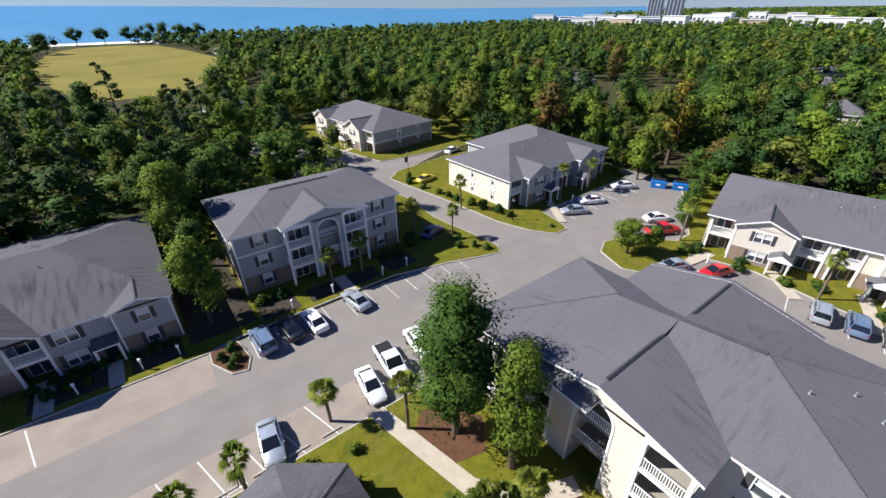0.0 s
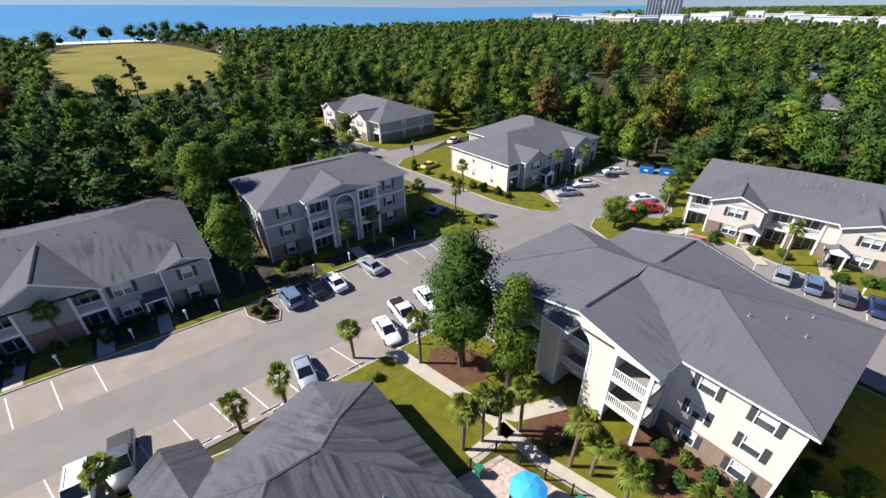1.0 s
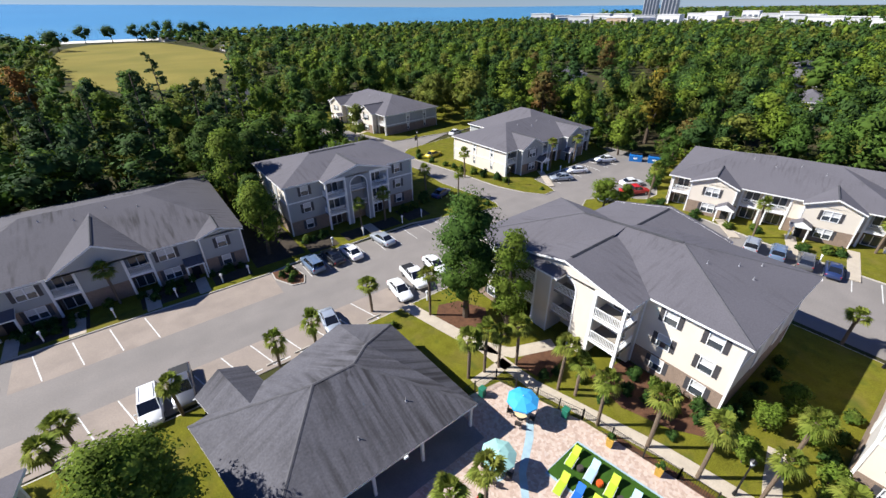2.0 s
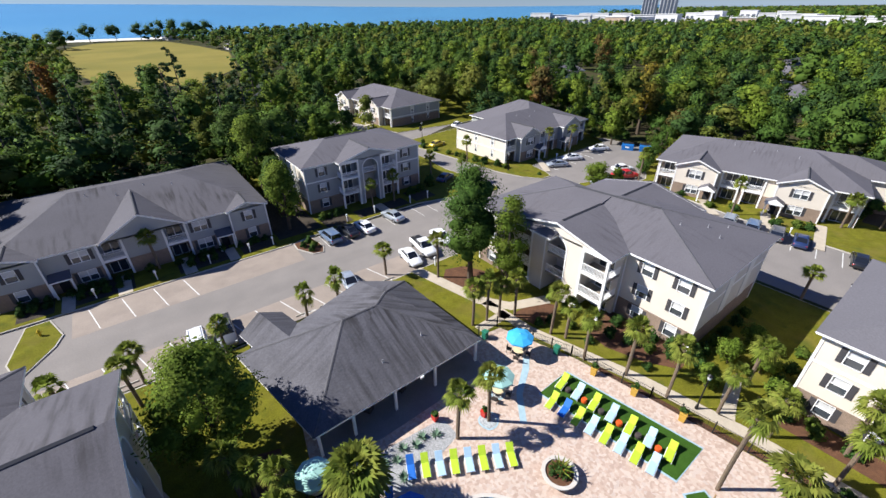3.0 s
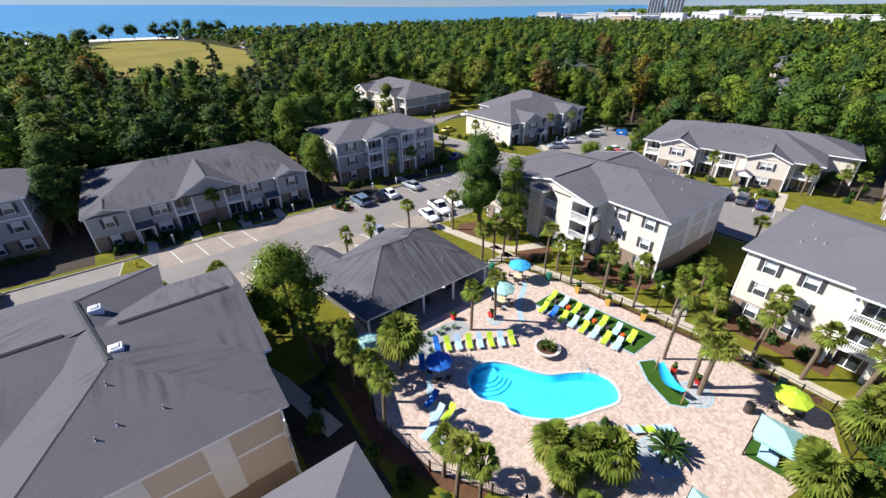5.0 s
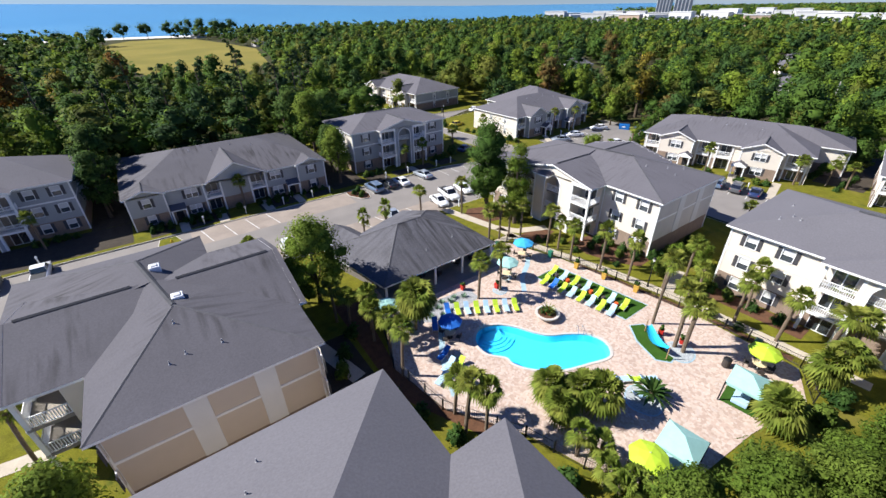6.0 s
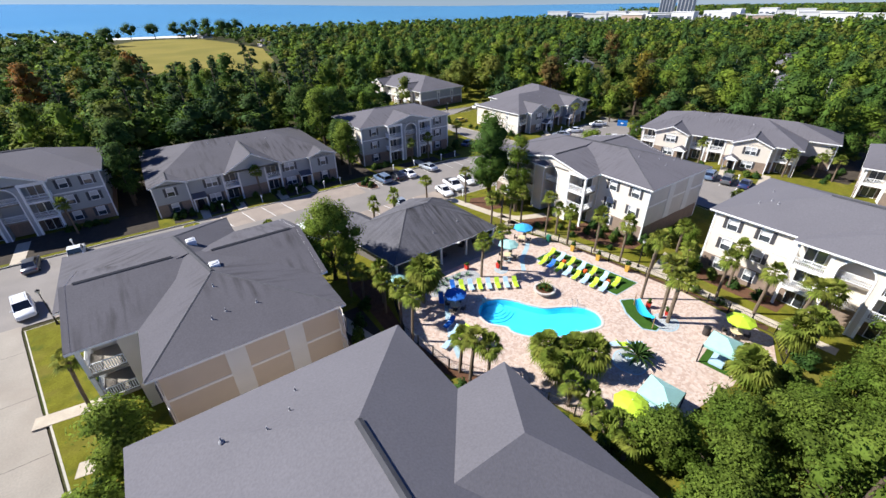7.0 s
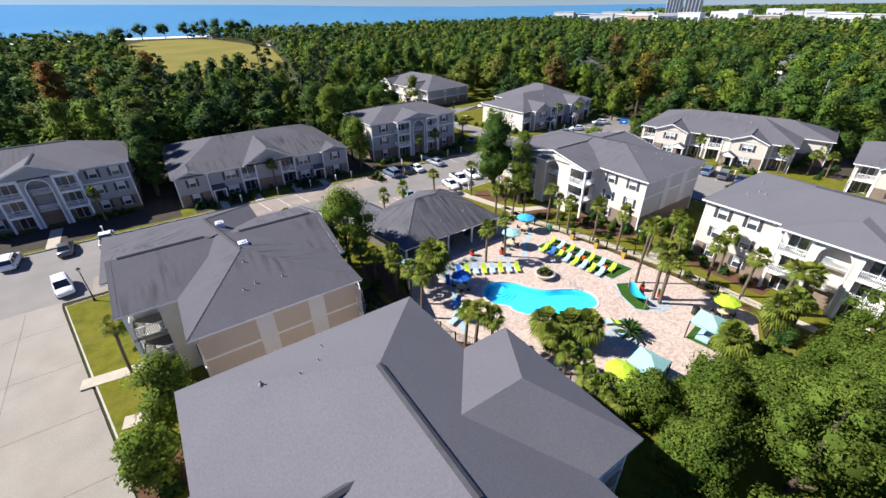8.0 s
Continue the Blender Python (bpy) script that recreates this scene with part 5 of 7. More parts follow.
for k, (tx, ty, th, tr, tm) in enumerate([(1, -31.6, 6.6, 3.6, "thicket"), (8, -38, 9.0, 4.6, "thicket"), (14, -40, 9.0, 4.4, "thicket"), (-4, -35.2, 12.0, 4.4, "thicket"), (3, -39, 12.0, 4.8, "thicket"), (10, -43, 10.0, 5.0, "thicket"), (21, -38.5, 9.5, 4.2, "thicket"), (24, -44, 10, 4.5, "oak"), (-5, -41, 12.0, 4.6, "thicket"),
                                          (-10, -31, 7.0, 3.4, "thicket"), (-11, -37, 7.5, 3.6, "thicket"), (1, -46, 10, 5, "oak"), (9, -47, 10, 5, "oak"), (-7, -25.8, 5.6, 2.8, "thicket"), (-2.6, -28.6, 6.6, 3.2, "thicket"), (12.6, -34.0, 11.0, 3.6, "thicket"), (5.8, -31.2, 3.8, 2.4, "thicket"), (10.0, -32.6, 5.2, 2.4, "thicket"), (8.6, -35.6, 7.2, 3.6, "thicket"), (-6.6, -30.0, 7.0, 3.2, "thicket"), (-15, -33, 6.0, 2.8, "thicket")]):
    tree(tx, ty, th, tr, tm, 40 + k, 0.1, "bushy fresh-green woodland tree beside the pool lawn" if tm == "thicket" else "bushy green woodland tree beside the pool lawn", 64, 9400, 0.115, knob=0.62)
for k, (tx, ty, th, tr, tm) in enumerate([(-36.8, 54.5, 11.5, 3.0, "oak"), (-36.4, 61.0, 14.0, 3.4, "oak"), (-37.0, 67.5, 14.5, 3.8, "oak"), (1.6, 52.6, 10.0, 2.8, "oak"), (-0.2, 68.0, 15.0, 4.2, "oak"), (6.0, 67.5, 13.0, 3.6, "oak")]):
    tree(tx, ty, th, tr, tm, 60 + k, 0.2, "dense dark green tree beside an apartment building", 20, 3200, 0.24)
for k, (tx, ty, th, tr, tm) in enumerate([(94, 42, 19.0, 4.6, "gold_leaf"), (84.5, 68.5, 16.0, 5.0, "rust_leaf"), (90.5, 30.5, 9.0, 3.4, "rust_leaf"), (126, 109, 16, 3.6, "rust_leaf"), (178, 111, 17, 4.6, "rust_leaf"), (-55, 135, 18.5, 4.8, "orange_leaf"), (-30, 150, 19, 5, "orange_leaf"), (-43, 128, 17, 4.4, "gold_leaf"),
                                          (-60, 84, 13, 4, "wood_light"), (-46, 90, 13, 4, "wood_light"), (-22, 78, 12, 3.8, "wood_light"), (80, 40.8, 8.0, 2.6, "wood_light"), (230, 150, 16, 5, "rust_leaf"), (205, 128, 17, 5, "wood_light"), (104, 2, 14, 3.4, "wood_light")]):
    tree(tx, ty, th, tr, tm, 70 + k, 0.2, "woodland tree turning gold and rust" if tm in ("gold_leaf", "rust_leaf", "orange_leaf") else "fresh green woodland tree", 22, 1500, 0.42)
for k, (tx, ty, th) in enumerate([(-7.5, 77, 22), (1.2, 81, 19), (7, 86, 20), (-15, 84, 19), (-1.3, 113, 22), (-22, 90, 19), (12, 96, 20), (-33, 86, 18), (-46, 100, 20), (-28, 108, 20), (20, 112, 19), (-62, 104, 20), (98, 78, 19)]):
    pine(tx, ty, th, 200 + k)


# ---- the woods ----
KEEP = [(-66, 46, -38.5, 66.5), (-38.5, 40, -1.5, 71.5), (-1.5, 40, 31, 64.5), (28, 60, 46, 86), (29, 80, 64, 124), (40, 60, 66, 90), (44, 30, 79.5, 69.5), (56, -60, 86, 29), (79, 27, 85, 40)]
CLEARED = [(94, 42, 3.4), (84.5, 68.5, 4.4), (80, 62.5, 4.0), (90.5, 30.5, 3.0), (126, 109, 3.4), (178, 111, 4), (-55, 135, 6), (-30, 150, 7), (-53, 127, 5), (-28, 141, 6), (-43, 128, 5), (-60, 84, 3.4), (-46, 90, 3.4), (-22, 78, 3.2), (90, 39.5, 3.6), (-7.5, 77, 2.4), (1.2, 81, 2.4), (205, 128, 4)]


def woods(seed, x0, x1, y0, y1, step, lumps, leaves, leaf, h, r, keep):
    """Many trees in one mesh, drawn from a few crowns, each turned and sized anew. Also gives each face's kind of leaf."""
    rng = np.random.default_rng(seed)
    kinds = [crown_arrays(rng, r * w, h * t, h * 0.14, lumps, leaves, leaf) for w, t in ((1.0, 0.8), (1.12, 0.68), (0.8, 0.9), (0.92, 0.86), (1.05, 0.74), (0.72, 0.98))]
    V, F, S, N, n = [], [], [], [], 0
    for gx in np.arange(x0, x1, step):
        for gy in np.arange(y0, y1, step):
            x, y = gx + rng.uniform(-0.48, 0.48) * step, gy + rng.uniform(-0.48, 0.48) * step
            if not keep(x, y):
                continue
            v, f, nr = kinds[rng.integers(6)]
            a, s = rng.uniform(0, math.tau), rng.choice((0.55, 0.75, 0.9, 1.1, 1.4)) * rng.uniform(0.9, 1.1)
            rot = np.array(((math.cos(a), -math.sin(a), 0), (math.sin(a), math.cos(a), 0), (0, 0, 1)))
            V.append(v @ rot.T * (s, s, min(s ** 0.45 * rng.uniform(0.66, 1.18), 1.2 if y < 150 else 1.02)) + (x, y, 0))
            N.append(nr @ rot.T)
            F.append(f + n)
            S.append(np.full(len(f), rng.choice(4, p=(0.24, 0.38, 0.20, 0.18)), np.int32))
            n += len(v)
    return np.concatenate(V), np.concatenate(F), np.concatenate(S), np.concatenate(N)


HOUSES = [(28.0, 158.0, 20), (165.0, 122.0, -30), (150.0, 190.0, 10), (227.0, 49.0, 40), (270.0, 60.0, -20), (236.0, 150.0, 15), (84.0, 420.0, 10), (60.0, 610.0, 30), (172.0, 30.0, 20), (300.0, 200.0, 0)]


def in_field(x, y):
    inside = False
    for (ax, ay), (bx, by) in zip(FIELD, FIELD[1:] + FIELD[:1]):
        if (ay > y) != (by > y) and x < ax + (bx - ax) * (y - ay) / (by - ay):
            inside = not inside
    return inside


def clear(x, y):
    if any((x - hx) ** 2 + (y - hy) ** 2 < 90 or (abs(x - hx + (hy - y) * (hx + 20) / (hy + 20)) < 8 and 0 < hy - y < 16) for hx, hy, _ in HOUSES):
        return False
    if any((x - cx) ** 2 + (y - cy) ** 2 < cr * cr for cx, cy, cr in CLEARED):
        return False
    if -75 < x < 36 and y > 560 or in_field(x, y) or in_field(x, y + 14) or (y > 128 and any(in_field(-5 + (x + 5) * q, -20 + (y + 20) * q) for q in (1.25, 1.5))):
        return False
    return not any(a < x < c and b < y < d for a, b, c, d in KEEP) and y < 690 + max(0, (x - 60) * 0.4)


def seen(x, y):
    """The stretch of woods that the path looks over, and a margin round it."""
    return clear(x, y) and x > -72 - 0.25 * (y - 60) and y > 0.1 * x - 22


for args in ((1, -100, 130, 67, 150, 6.4, 14, 800, 0.34, 14.5, 4.7, seen), (2, 80, 190, -20, 68, 6.4, 14, 760, 0.35, 14.0, 4.8, seen),
             (3, -130, 420, 150, 330, 9.4, 8, 120, 0.74, 13.0, 5.8, seen), (4, 190, 420, -10, 150, 9.0, 8, 150, 0.7, 13.0, 5.8, seen),
             (5, -170, 800, 330, 670, 13.6, 5, 30, 1.5, 12.5, 7.8, lambda x, y: seen(x, y) and x < 240 + y * 1.1 and y < 668 - 0.04 * x),
             (6, 420, 900, 20, 330, 13.6, 5, 30, 1.5, 12.5, 7.8, seen),
             (7, 1060, 2700, -100, 1200, 36, 4, 18, 3.4, 17.0, 22.0, lambda x, y: y < 820 + 0.33 * (x - 1300) and y > 0.02 * x),
             (8, 79, 98, 24, 74, 3.0, 6, 130, 0.3, 4.6, 2.0, seen), (9, -66, 40, 66.5, 78, 3.4, 6, 130, 0.3, 5.0, 2.2, seen), (10, 86, 100, -20, 26, 3.2, 6, 130, 0.3, 4.6, 2.1, seen)):
    V, F, S, N = woods(*args)
    me = array_mesh("woodland_trees", V, F, M["wood_dark"], N)
    for kind in ("wood_mid", "wood_light", "wood_olive"):
        me.materials.append(M[kind])
    me.polygons.foreach_set("material_index", S)
    tagged(new("woodland_trees", me), "dense green mixed woodland reaching to the coast", "woods", kind="stuff")


# ---- pool terrace ----
def paver_material():
    m = material("paver", (0.47, 0.36, 0.29), 0.85, vary=0.10, scale=0.5, grain=0.10, grain_scale=9, bump=0.3, bump_scale=9, spec=0.3)
    t, link = m.node_tree.nodes, m.node_tree.links
    bs = t["Principled BSDF"]
    old = bs.inputs["Base Color"].links[0].from_socket
    co = t.new("ShaderNodeTexCoord")
    vo = t.new("ShaderNodeTexVoronoi")
    vo.inputs["Scale"].default_value = 4.6
    ramp = t.new("ShaderNodeValToRGB")
    ramp.color_ramp.interpolation = "CONSTANT"
    e = ramp.color_ramp.elements
    e[0].position, e[0].color = 0.0, (0.30, 0.20, 0.155, 1)
    e[1].position, e[1].color = 0.25, (0.50, 0.41, 0.34, 1)
    for pos, col in ((0.5, (0.42, 0.30, 0.24, 1)), (0.72, (0.58, 0.50, 0.43, 1)), (0.88, (0.46, 0.40, 0.36, 1))):
        n = e.new(pos)
        n.color = col
    sep = t.new("ShaderNodeSeparateColor")
    mx = t.new("ShaderNodeMix")
    mx.data_type, mx.inputs[0].default_value = "RGBA", 0.42
    link.new(co.outputs["Object"], vo.inputs["Vector"]), link.new(vo.outputs["Color"], sep.inputs[0])
    link.new(sep.outputs[0], ramp.inputs[0]), link.new(old, mx.inputs[6]), link.new(ramp.outputs[0], mx.inputs[7])
    link.new(mx.outputs[2], bs.inputs["Base Color"])
    return m


M["paver"] = paver_material()
M["coping"] = material("coping", (0.50, 0.46, 0.41), 0.7, vary=0.08, scale=2)
M["plaster"] = material("plaster", (0.03, 0.47, 0.72), 0.5, vary=0.06, scale=0.8)
M["turf"] = material("turf", (0.035, 0.085, 0.012), 1.0, vary=0.15, scale=1.5, grain=0.25, grain_scale=30, bump=0.5, bump_scale=60, spec=0.1)
M["border"] = material("border", (0.30, 0.42, 0.47), 0.7, vary=0.12, scale=2)
M["gravel"] = material("gravel", (0.30, 0.30, 0.30), 0.9, vary=0.2, scale=3, grain=0.5, grain_scale=14, bump=0.8, bump_scale=20)
M["lime"] = material("lime", (0.40, 0.56, 0.03), 0.7, vary=0.06, scale=3)
M["pale_blue"] = material("pale_blue", (0.36, 0.52, 0.66), 0.7, vary=0.06, scale=3)
M["deep_blue"] = material("deep_blue", (0.01, 0.12, 0.46), 0.7, vary=0.08, scale=2)
M["sky_blue"] = material("sky_blue", (0.04, 0.36, 0.72), 0.7, vary=0.06, scale=2)
M["cyan"] = material("cyan", (0.02, 0.42, 0.66), 0.6, vary=0.05, scale=3)
M["pale_teal"] = material("pale_teal", (0.30, 0.52, 0.47), 0.7, vary=0.06, scale=2)
M["pebble"] = material("pebble", (0.34, 0.36, 0.36), 0.85, vary=0.2, scale=4, grain=0.5, grain_scale=16, bump=0.8, bump_scale=22)
M["agave"] = leafy("agave", (0.07, 0.12, 0.08), (0.10, 0.15, 0.10), 0.8, 0.05)
M["orange"] = material("orange", (0.62, 0.09, 0.015), 0.5, vary=0.05)
M["red"] = material("red", (0.50, 0.03, 0.02), 0.45, vary=0.06)
M["flower"] = leafy("flower", (0.50, 0.02, 0.015), (0.35, 0.01, 0.02), 0.6, 0.1)
M["metal_white"] = material("metal_white", (0.70, 0.70, 0.70), 0.4, vary=0.03)
M["steel"] = material("steel", (0.62, 0.63, 0.64), 0.25, 0.9, vary=0.05)
M["iron"] = material("iron", (0.015, 0.015, 0.016), 0.5, 0.3, vary=0.1)
M["timber"] = material("timber", (0.30, 0.19, 0.09), 0.8, vary=0.2, scale=4)
M["yellow"] = material("yellow", (0.52, 0.31, 0.05), 0.7, vary=0.12, scale=3)
M["table"] = material("table", (0.62, 0.50, 0.30), 0.5, vary=0.05)
M["green_metal"] = material("green_metal", (0.02, 0.16, 0.10), 0.5, vary=0.1)
M["wicker"] = material("wicker", (0.05, 0.04, 0.035), 0.8, vary=0.2, scale=8)
M["water_pool"] = bpy.data.materials.new("water_pool")
M["water_pool"].use_nodes = True
_w = M["water_pool"].node_tree
_b = _w.nodes["Principled BSDF"]
_b.inputs["Transmission Weight"].default_value, _b.inputs["IOR"].default_value, _b.inputs["Roughness"].default_value = 1.0, 1.33, 0.03
_b.inputs["Base Color"].default_value = (0.82, 0.97, 1.0, 1)
_n = _w.nodes.new("ShaderNodeTexNoise")
_n.inputs["Scale"].default_value = 2.5
_u = _w.nodes.new("ShaderNodeBump")
_u.inputs["Strength"].default_value = 0.12
_w.links.new(_n.outputs[0], _u.inputs["Height"]), _w.links.new(_u.outputs[0], _b.inputs["Normal"])

POOL = smooth_loop([(-6.9, -4.7), (-5.4, -3.5), (-3.6, -3.9), (-2.2, -5.3), (-1.3, -7.0), (-0.2, -8.5), (1.5, -9.5), (3.2, -10.9), (3.6, -12.7), (2.3, -14.0), (-0.1, -13.4), (-2.9, -12.4), (-5.0, -10.7), (-5.9, -9.2), (-5.9, -8.2), (-7.1, -6.6)][::-1], 5)
DECK_OUT = [(-15.4, -3.0), (-14.2, -9.4), (-10.4, -15.2), (-8.0, -21.8), (-4, -25.0), (4, -25.8), (11.2, -27.2), (15.0, -25.4), (15.2, -16.2), (13.8, -6.4), (12.6, 0.6), (10.0, 8.2), (4.8, 9.0), (4.8, 12.0), (-11.0, 12.0), (-12.6, 4.0)]


def grown(loop, d):
    n, out = len(loop), []
    for i in range(n):
        a, p, q = (Vector(loop[(i + k) % n]) for k in (-1, 0, 1))
        t = (q - a).normalized()
        out.append((p.x + t.y * d, p.y - t.x * d))
    return out


area = sum(a[0] * b[1] - b[0] * a[1] for a, b in zip(POOL, POOL[1:] + POOL[:1]))
sgn = 1 if area > 0 else -1
POOL_RIM = grown(POOL, 0.24 * sgn)
surface("pavement", ring_surface(DECK_OUT, POOL_RIM, 0.18, 0.3), M["paver"], "pinkish mixed-tone clay paver terrace round the pool", "terrace")
pool = thing("swimming_pool", -2, -8.5, 0, 0, "curved bright turquoise swimming pool with a pale stone rim", "pool")


def local(loop, cx, cy):
    return [(x - cx, y - cy) for x, y in loop]


bm = bmesh.new()
vi = [bm.verts.new((x + 2, y + 8.5, 0.16)) for x, y in POOL]
vb = [bm.verts.new((x + 2, y + 8.5, -0.85)) for x, y in grown(POOL, -0.35 * sgn)]
for k in range(len(vi)):
    j = (k + 1) % len(vi)
    bm.faces.new((vi[k], vi[j], vb[j], vb[k]))
bm.faces.new(vb)
part("basin", bm, M["plaster"], pool, "turquoise plastered pool basin")
bm = bmesh.new()
a0 = [bm.verts.new((x + 2, y + 8.5, 0.23)) for x, y in POOL_RIM]
a1 = [bm.verts.new((x + 2, y + 8.5, 0.23)) for x, y in grown(POOL, -0.03 * sgn)]
a2 = [bm.verts.new((x + 2, y + 8.5, 0.10)) for x, y in POOL_RIM]
a3 = [bm.verts.new((x + 2, y + 8.5, 0.05)) for x, y in grown(POOL, -0.03 * sgn)]
for k in range(len(a0)):
    j = (k + 1) % len(a0)
    bm.faces.new((a0[k], a0[j], a1[j], a1[k]))
    bm.faces.new((a2[k], a2[j], a0[j], a0[k]))
    bm.faces.new((a1[k], a1[j], a3[j], a3[k]))
bmesh.ops.recalc_face_normals(bm, faces=bm.faces[:])
part("coping", bm, M["coping"], pool, "pale stone pool rim")
bm = bmesh.new()
bm.faces.new([bm.verts.new((x + 2, y + 8.5, 0.08)) for x, y in POOL])
bmesh.ops.recalc_face_normals(bm, faces=bm.faces[:])
wat = part("water", bm, M["water_pool"], pool, "clear rippled pool water")
if wat.data.polygons[0].normal.z < 0:
    wat.data.flip_normals()
wat.visible_shadow = False
for k in range(4):
    r = 2.5 - 0.42 * k
    pts = [(-4.6 + r * math.cos(a), -4.4 + r * math.sin(a)) for a in (math.radians(200 + 10 * i) for i in range(12))]
    s = slab([(x + 2, y + 8.5) for x, y in pts] + [(-3.4 + 2, -4.3 + 8.5), (-5.4 + 2, -4.0 + 8.5)], -0.84, -0.72 + 0.13 * k)
    part("step", s, M["plaster"], pool, "curved underwater pool step")


def rail_loop(name, x, y, rz, parent=None):
    """A bent steel handrail at the pool's edge."""
    t = thing(name, x, y, 0.2, rz, "bent stainless steel handrail at the pool edge", "handrail", "pool handrails")
    for s in (-0.28, 0.28):
        bm = bmesh.new()
        pts = [(-0.5, s, 0), (-0.45, s, 0.75), (-0.2, s, 0.9), (0.25, s, 0.78), (0.45, s, 0.0), (0.5, s, -0.5)]
        for a, b in zip(pts, pts[1:]):
            tube(bm, a, b, 0.03, n=6)
        part("rail", bm, M["steel"], t)
    return t


rail_loop("handrail", -5.4, -3.4, -70)
rail_loop("handrail", 2.6, -10.2, -130)

for pts, lab in (([(6.7, -0.3), (8.45, -11.7), (12.5, -11.7), (10.5, -0.2)], "strip of dark green artificial turf"),
                 ([(7.9, -12.6), (6.4, -14.4), (5.5, -16.9), (6.3, -17.9), (7.8, -17.7), (8.4, -15.4), (9.2, -13.3)], "curved patch of dark green artificial turf")):
    surface("turf", slab(pts, 0.1, 0.205), M["turf"], lab, "turf")
    rim = grown(pts, -0.18 if sum(a[0] * b[1] - b[0] * a[1] for a, b in zip(pts, pts[1:] + pts[:1])) < 0 else 0.18)
    surface("turf_edge", slab(rim, 0.08, 0.192), M["border"], "grey-blue stone edging round the turf", "edging")
surface("gravel_bed", slab([(-9.6, 1.0), (-7.6, -0.4), (-1.8, 0.9), (-1.8, 3.0), (-7.2, 3.4)], 0.1, 0.2), M["gravel"], "grey pebble bed with agaves beside the clubhouse", "gravel bed")
for pts in ([(9.0, 3.9), (9.6, 3.6), (8.0, 2.2), (5.4, 0.6), (3.4, -1.8), (3.0, -1.4), (5.0, 1.0), (7.6, 2.7)], [(-9.0, -1.0), (-8.4, -1.2), (-10.6, -4.6), (-12.4, -9.0), (-13.0, -8.8), (-11.2, -4.4)]):
    surface("stone_band", slab(pts[::-1], 0.1, 0.19), M["border"], "pale blue-grey stone band winding through the pavers", "stone band")


for cx, cy, r in ((8.3, -17.7, 1.35), (1.1, 0.4, 0.75), (0.2, -18.9, 1.5), (3.6, 1.9, 0.5)):
    ring = [(cx + r * (1 + 0.06 * math.sin(3 * a + cx)) * math.cos(a), cy + r * (1 + 0.06 * math.sin(2 * a + cy)) * math.sin(a)) for a in (k * math.tau / 24 for k in range(24))]
    surface("tree_ring", slab(ring, 0.1, 0.215), M["pebble"], "round bed of pale pebbles set into the pavers", "pebble bed")
    surface("tree_ring_edge", slab(grown(ring, 0.14), 0.1, 0.198), M["border"], "grey-blue stone edging round the pebbles", "edging")


def lounger_template(colour, label):
    """A sling sun lounger with a raised back."""
    t = thing("sun_lounger", 0, 0, 0, 0, label, "sun lounger", "sun loungers round the pool")
    seat = rounded(-0.95, 0.3, -0.31, 0.31, 0.30, 0.36, 0.02)
    part("seat", seat, colour, t)
    bm = rounded(0, 0.78, -0.31, 0.31, -0.03, 0.03, 0.02)
    bmesh.ops.rotate(bm, verts=bm.verts[:], cent=(0, 0, 0), matrix=Matrix.Rotation(radians(-38), 3, "Y"))
    bmesh.ops.translate(bm, verts=bm.verts[:], vec=(0.3, 0, 0.335))
    part("backrest", bm, colour, t)
    for s in (-0.33, 0.33):
        part("side_rail", boxed(-0.97, 0.34, s - 0.025, s + 0.025, 0.27, 0.32), M["metal_white"], t)
        for x in (-0.8, 0.25):
            part("leg", tubed((x, s, 0), (x, s, 0.28), 0.022, n=6), M["metal_white"], t)
    return t


LOUNGE = {"lime": lounger_template(M["lime"], "lime green sling sun lounger with a raised back"), "pale_blue": lounger_template(M["pale_blue"], "pale blue sling sun lounger with a raised back"),
          "deep_blue": lounger_template(M["deep_blue"], "deep blue sling sun lounger with a raised back")}


def loungers(kind, x, y, rz):
    copy_thing(LOUNGE[kind], pose(x, y, 0.2, 0, 0, rz) @ Matrix.Scale(0.93, 4))


ALT = ("lime", "pale_blue")
for k in range(7):
    loungers(ALT[k % 2], 9.0 + 0.17 * k, -0.9 - 1.58 * k, 12)
for k in range(8):
    loungers("deep_blue" if k == 1 else ALT[k % 2], 6.6 + 0.2 * k, -1.7 - 1.2 * k, 12)
for k in range(8):
    loungers(("lime", "pale_blue", "lime", "pale_blue", "lime", "pale_blue", "lime", "deep_blue")[k], 0.2 - 0.95 * k, -3.1 + 0.55 * k, 60 + 4 * (k > 4))
for x, y, rz, c in ((0.6, -16.6, 150, "pale_blue"), (1.5, -17.3, 150, "lime"), (2.4, -17.9, 150, "pale_blue"), (0.2, -18.6, 150, "pale_blue"), (-10.7, -4.4, 20, "deep_blue"), (-11.2, -5.9, 20, "pale_blue"), (-10.4, -6.4, 20, "lime"), (-12.6, -6.8, 20, "pale_blue"), (-9.0, -0.4, 60, "deep_blue")):
    loungers(c, x, y, rz)
for k in LOUNGE.values():
    for o in list(k.children):
        bpy.data.objects.remove(o)
    bpy.data.objects.remove(k)


def side_table(x, y, m, label, name="side_table", h=0.45, r=0.26):
    t = thing(name, x, y, 0.2, 0, label, "side table", "small tables between the loungers")
    bm = bmesh.new()
    tube(bm, (0, 0, 0), (0, 0, h * 0.3), r * 0.8, r, 12)
    tube(bm, (0, 0, h * 0.3), (0, 0, h * 0.7), r, r, 12)
    tube(bm, (0, 0, h * 0.7), (0, 0, h), r, r * 0.8, 12)
    part("body", bm, m, t)


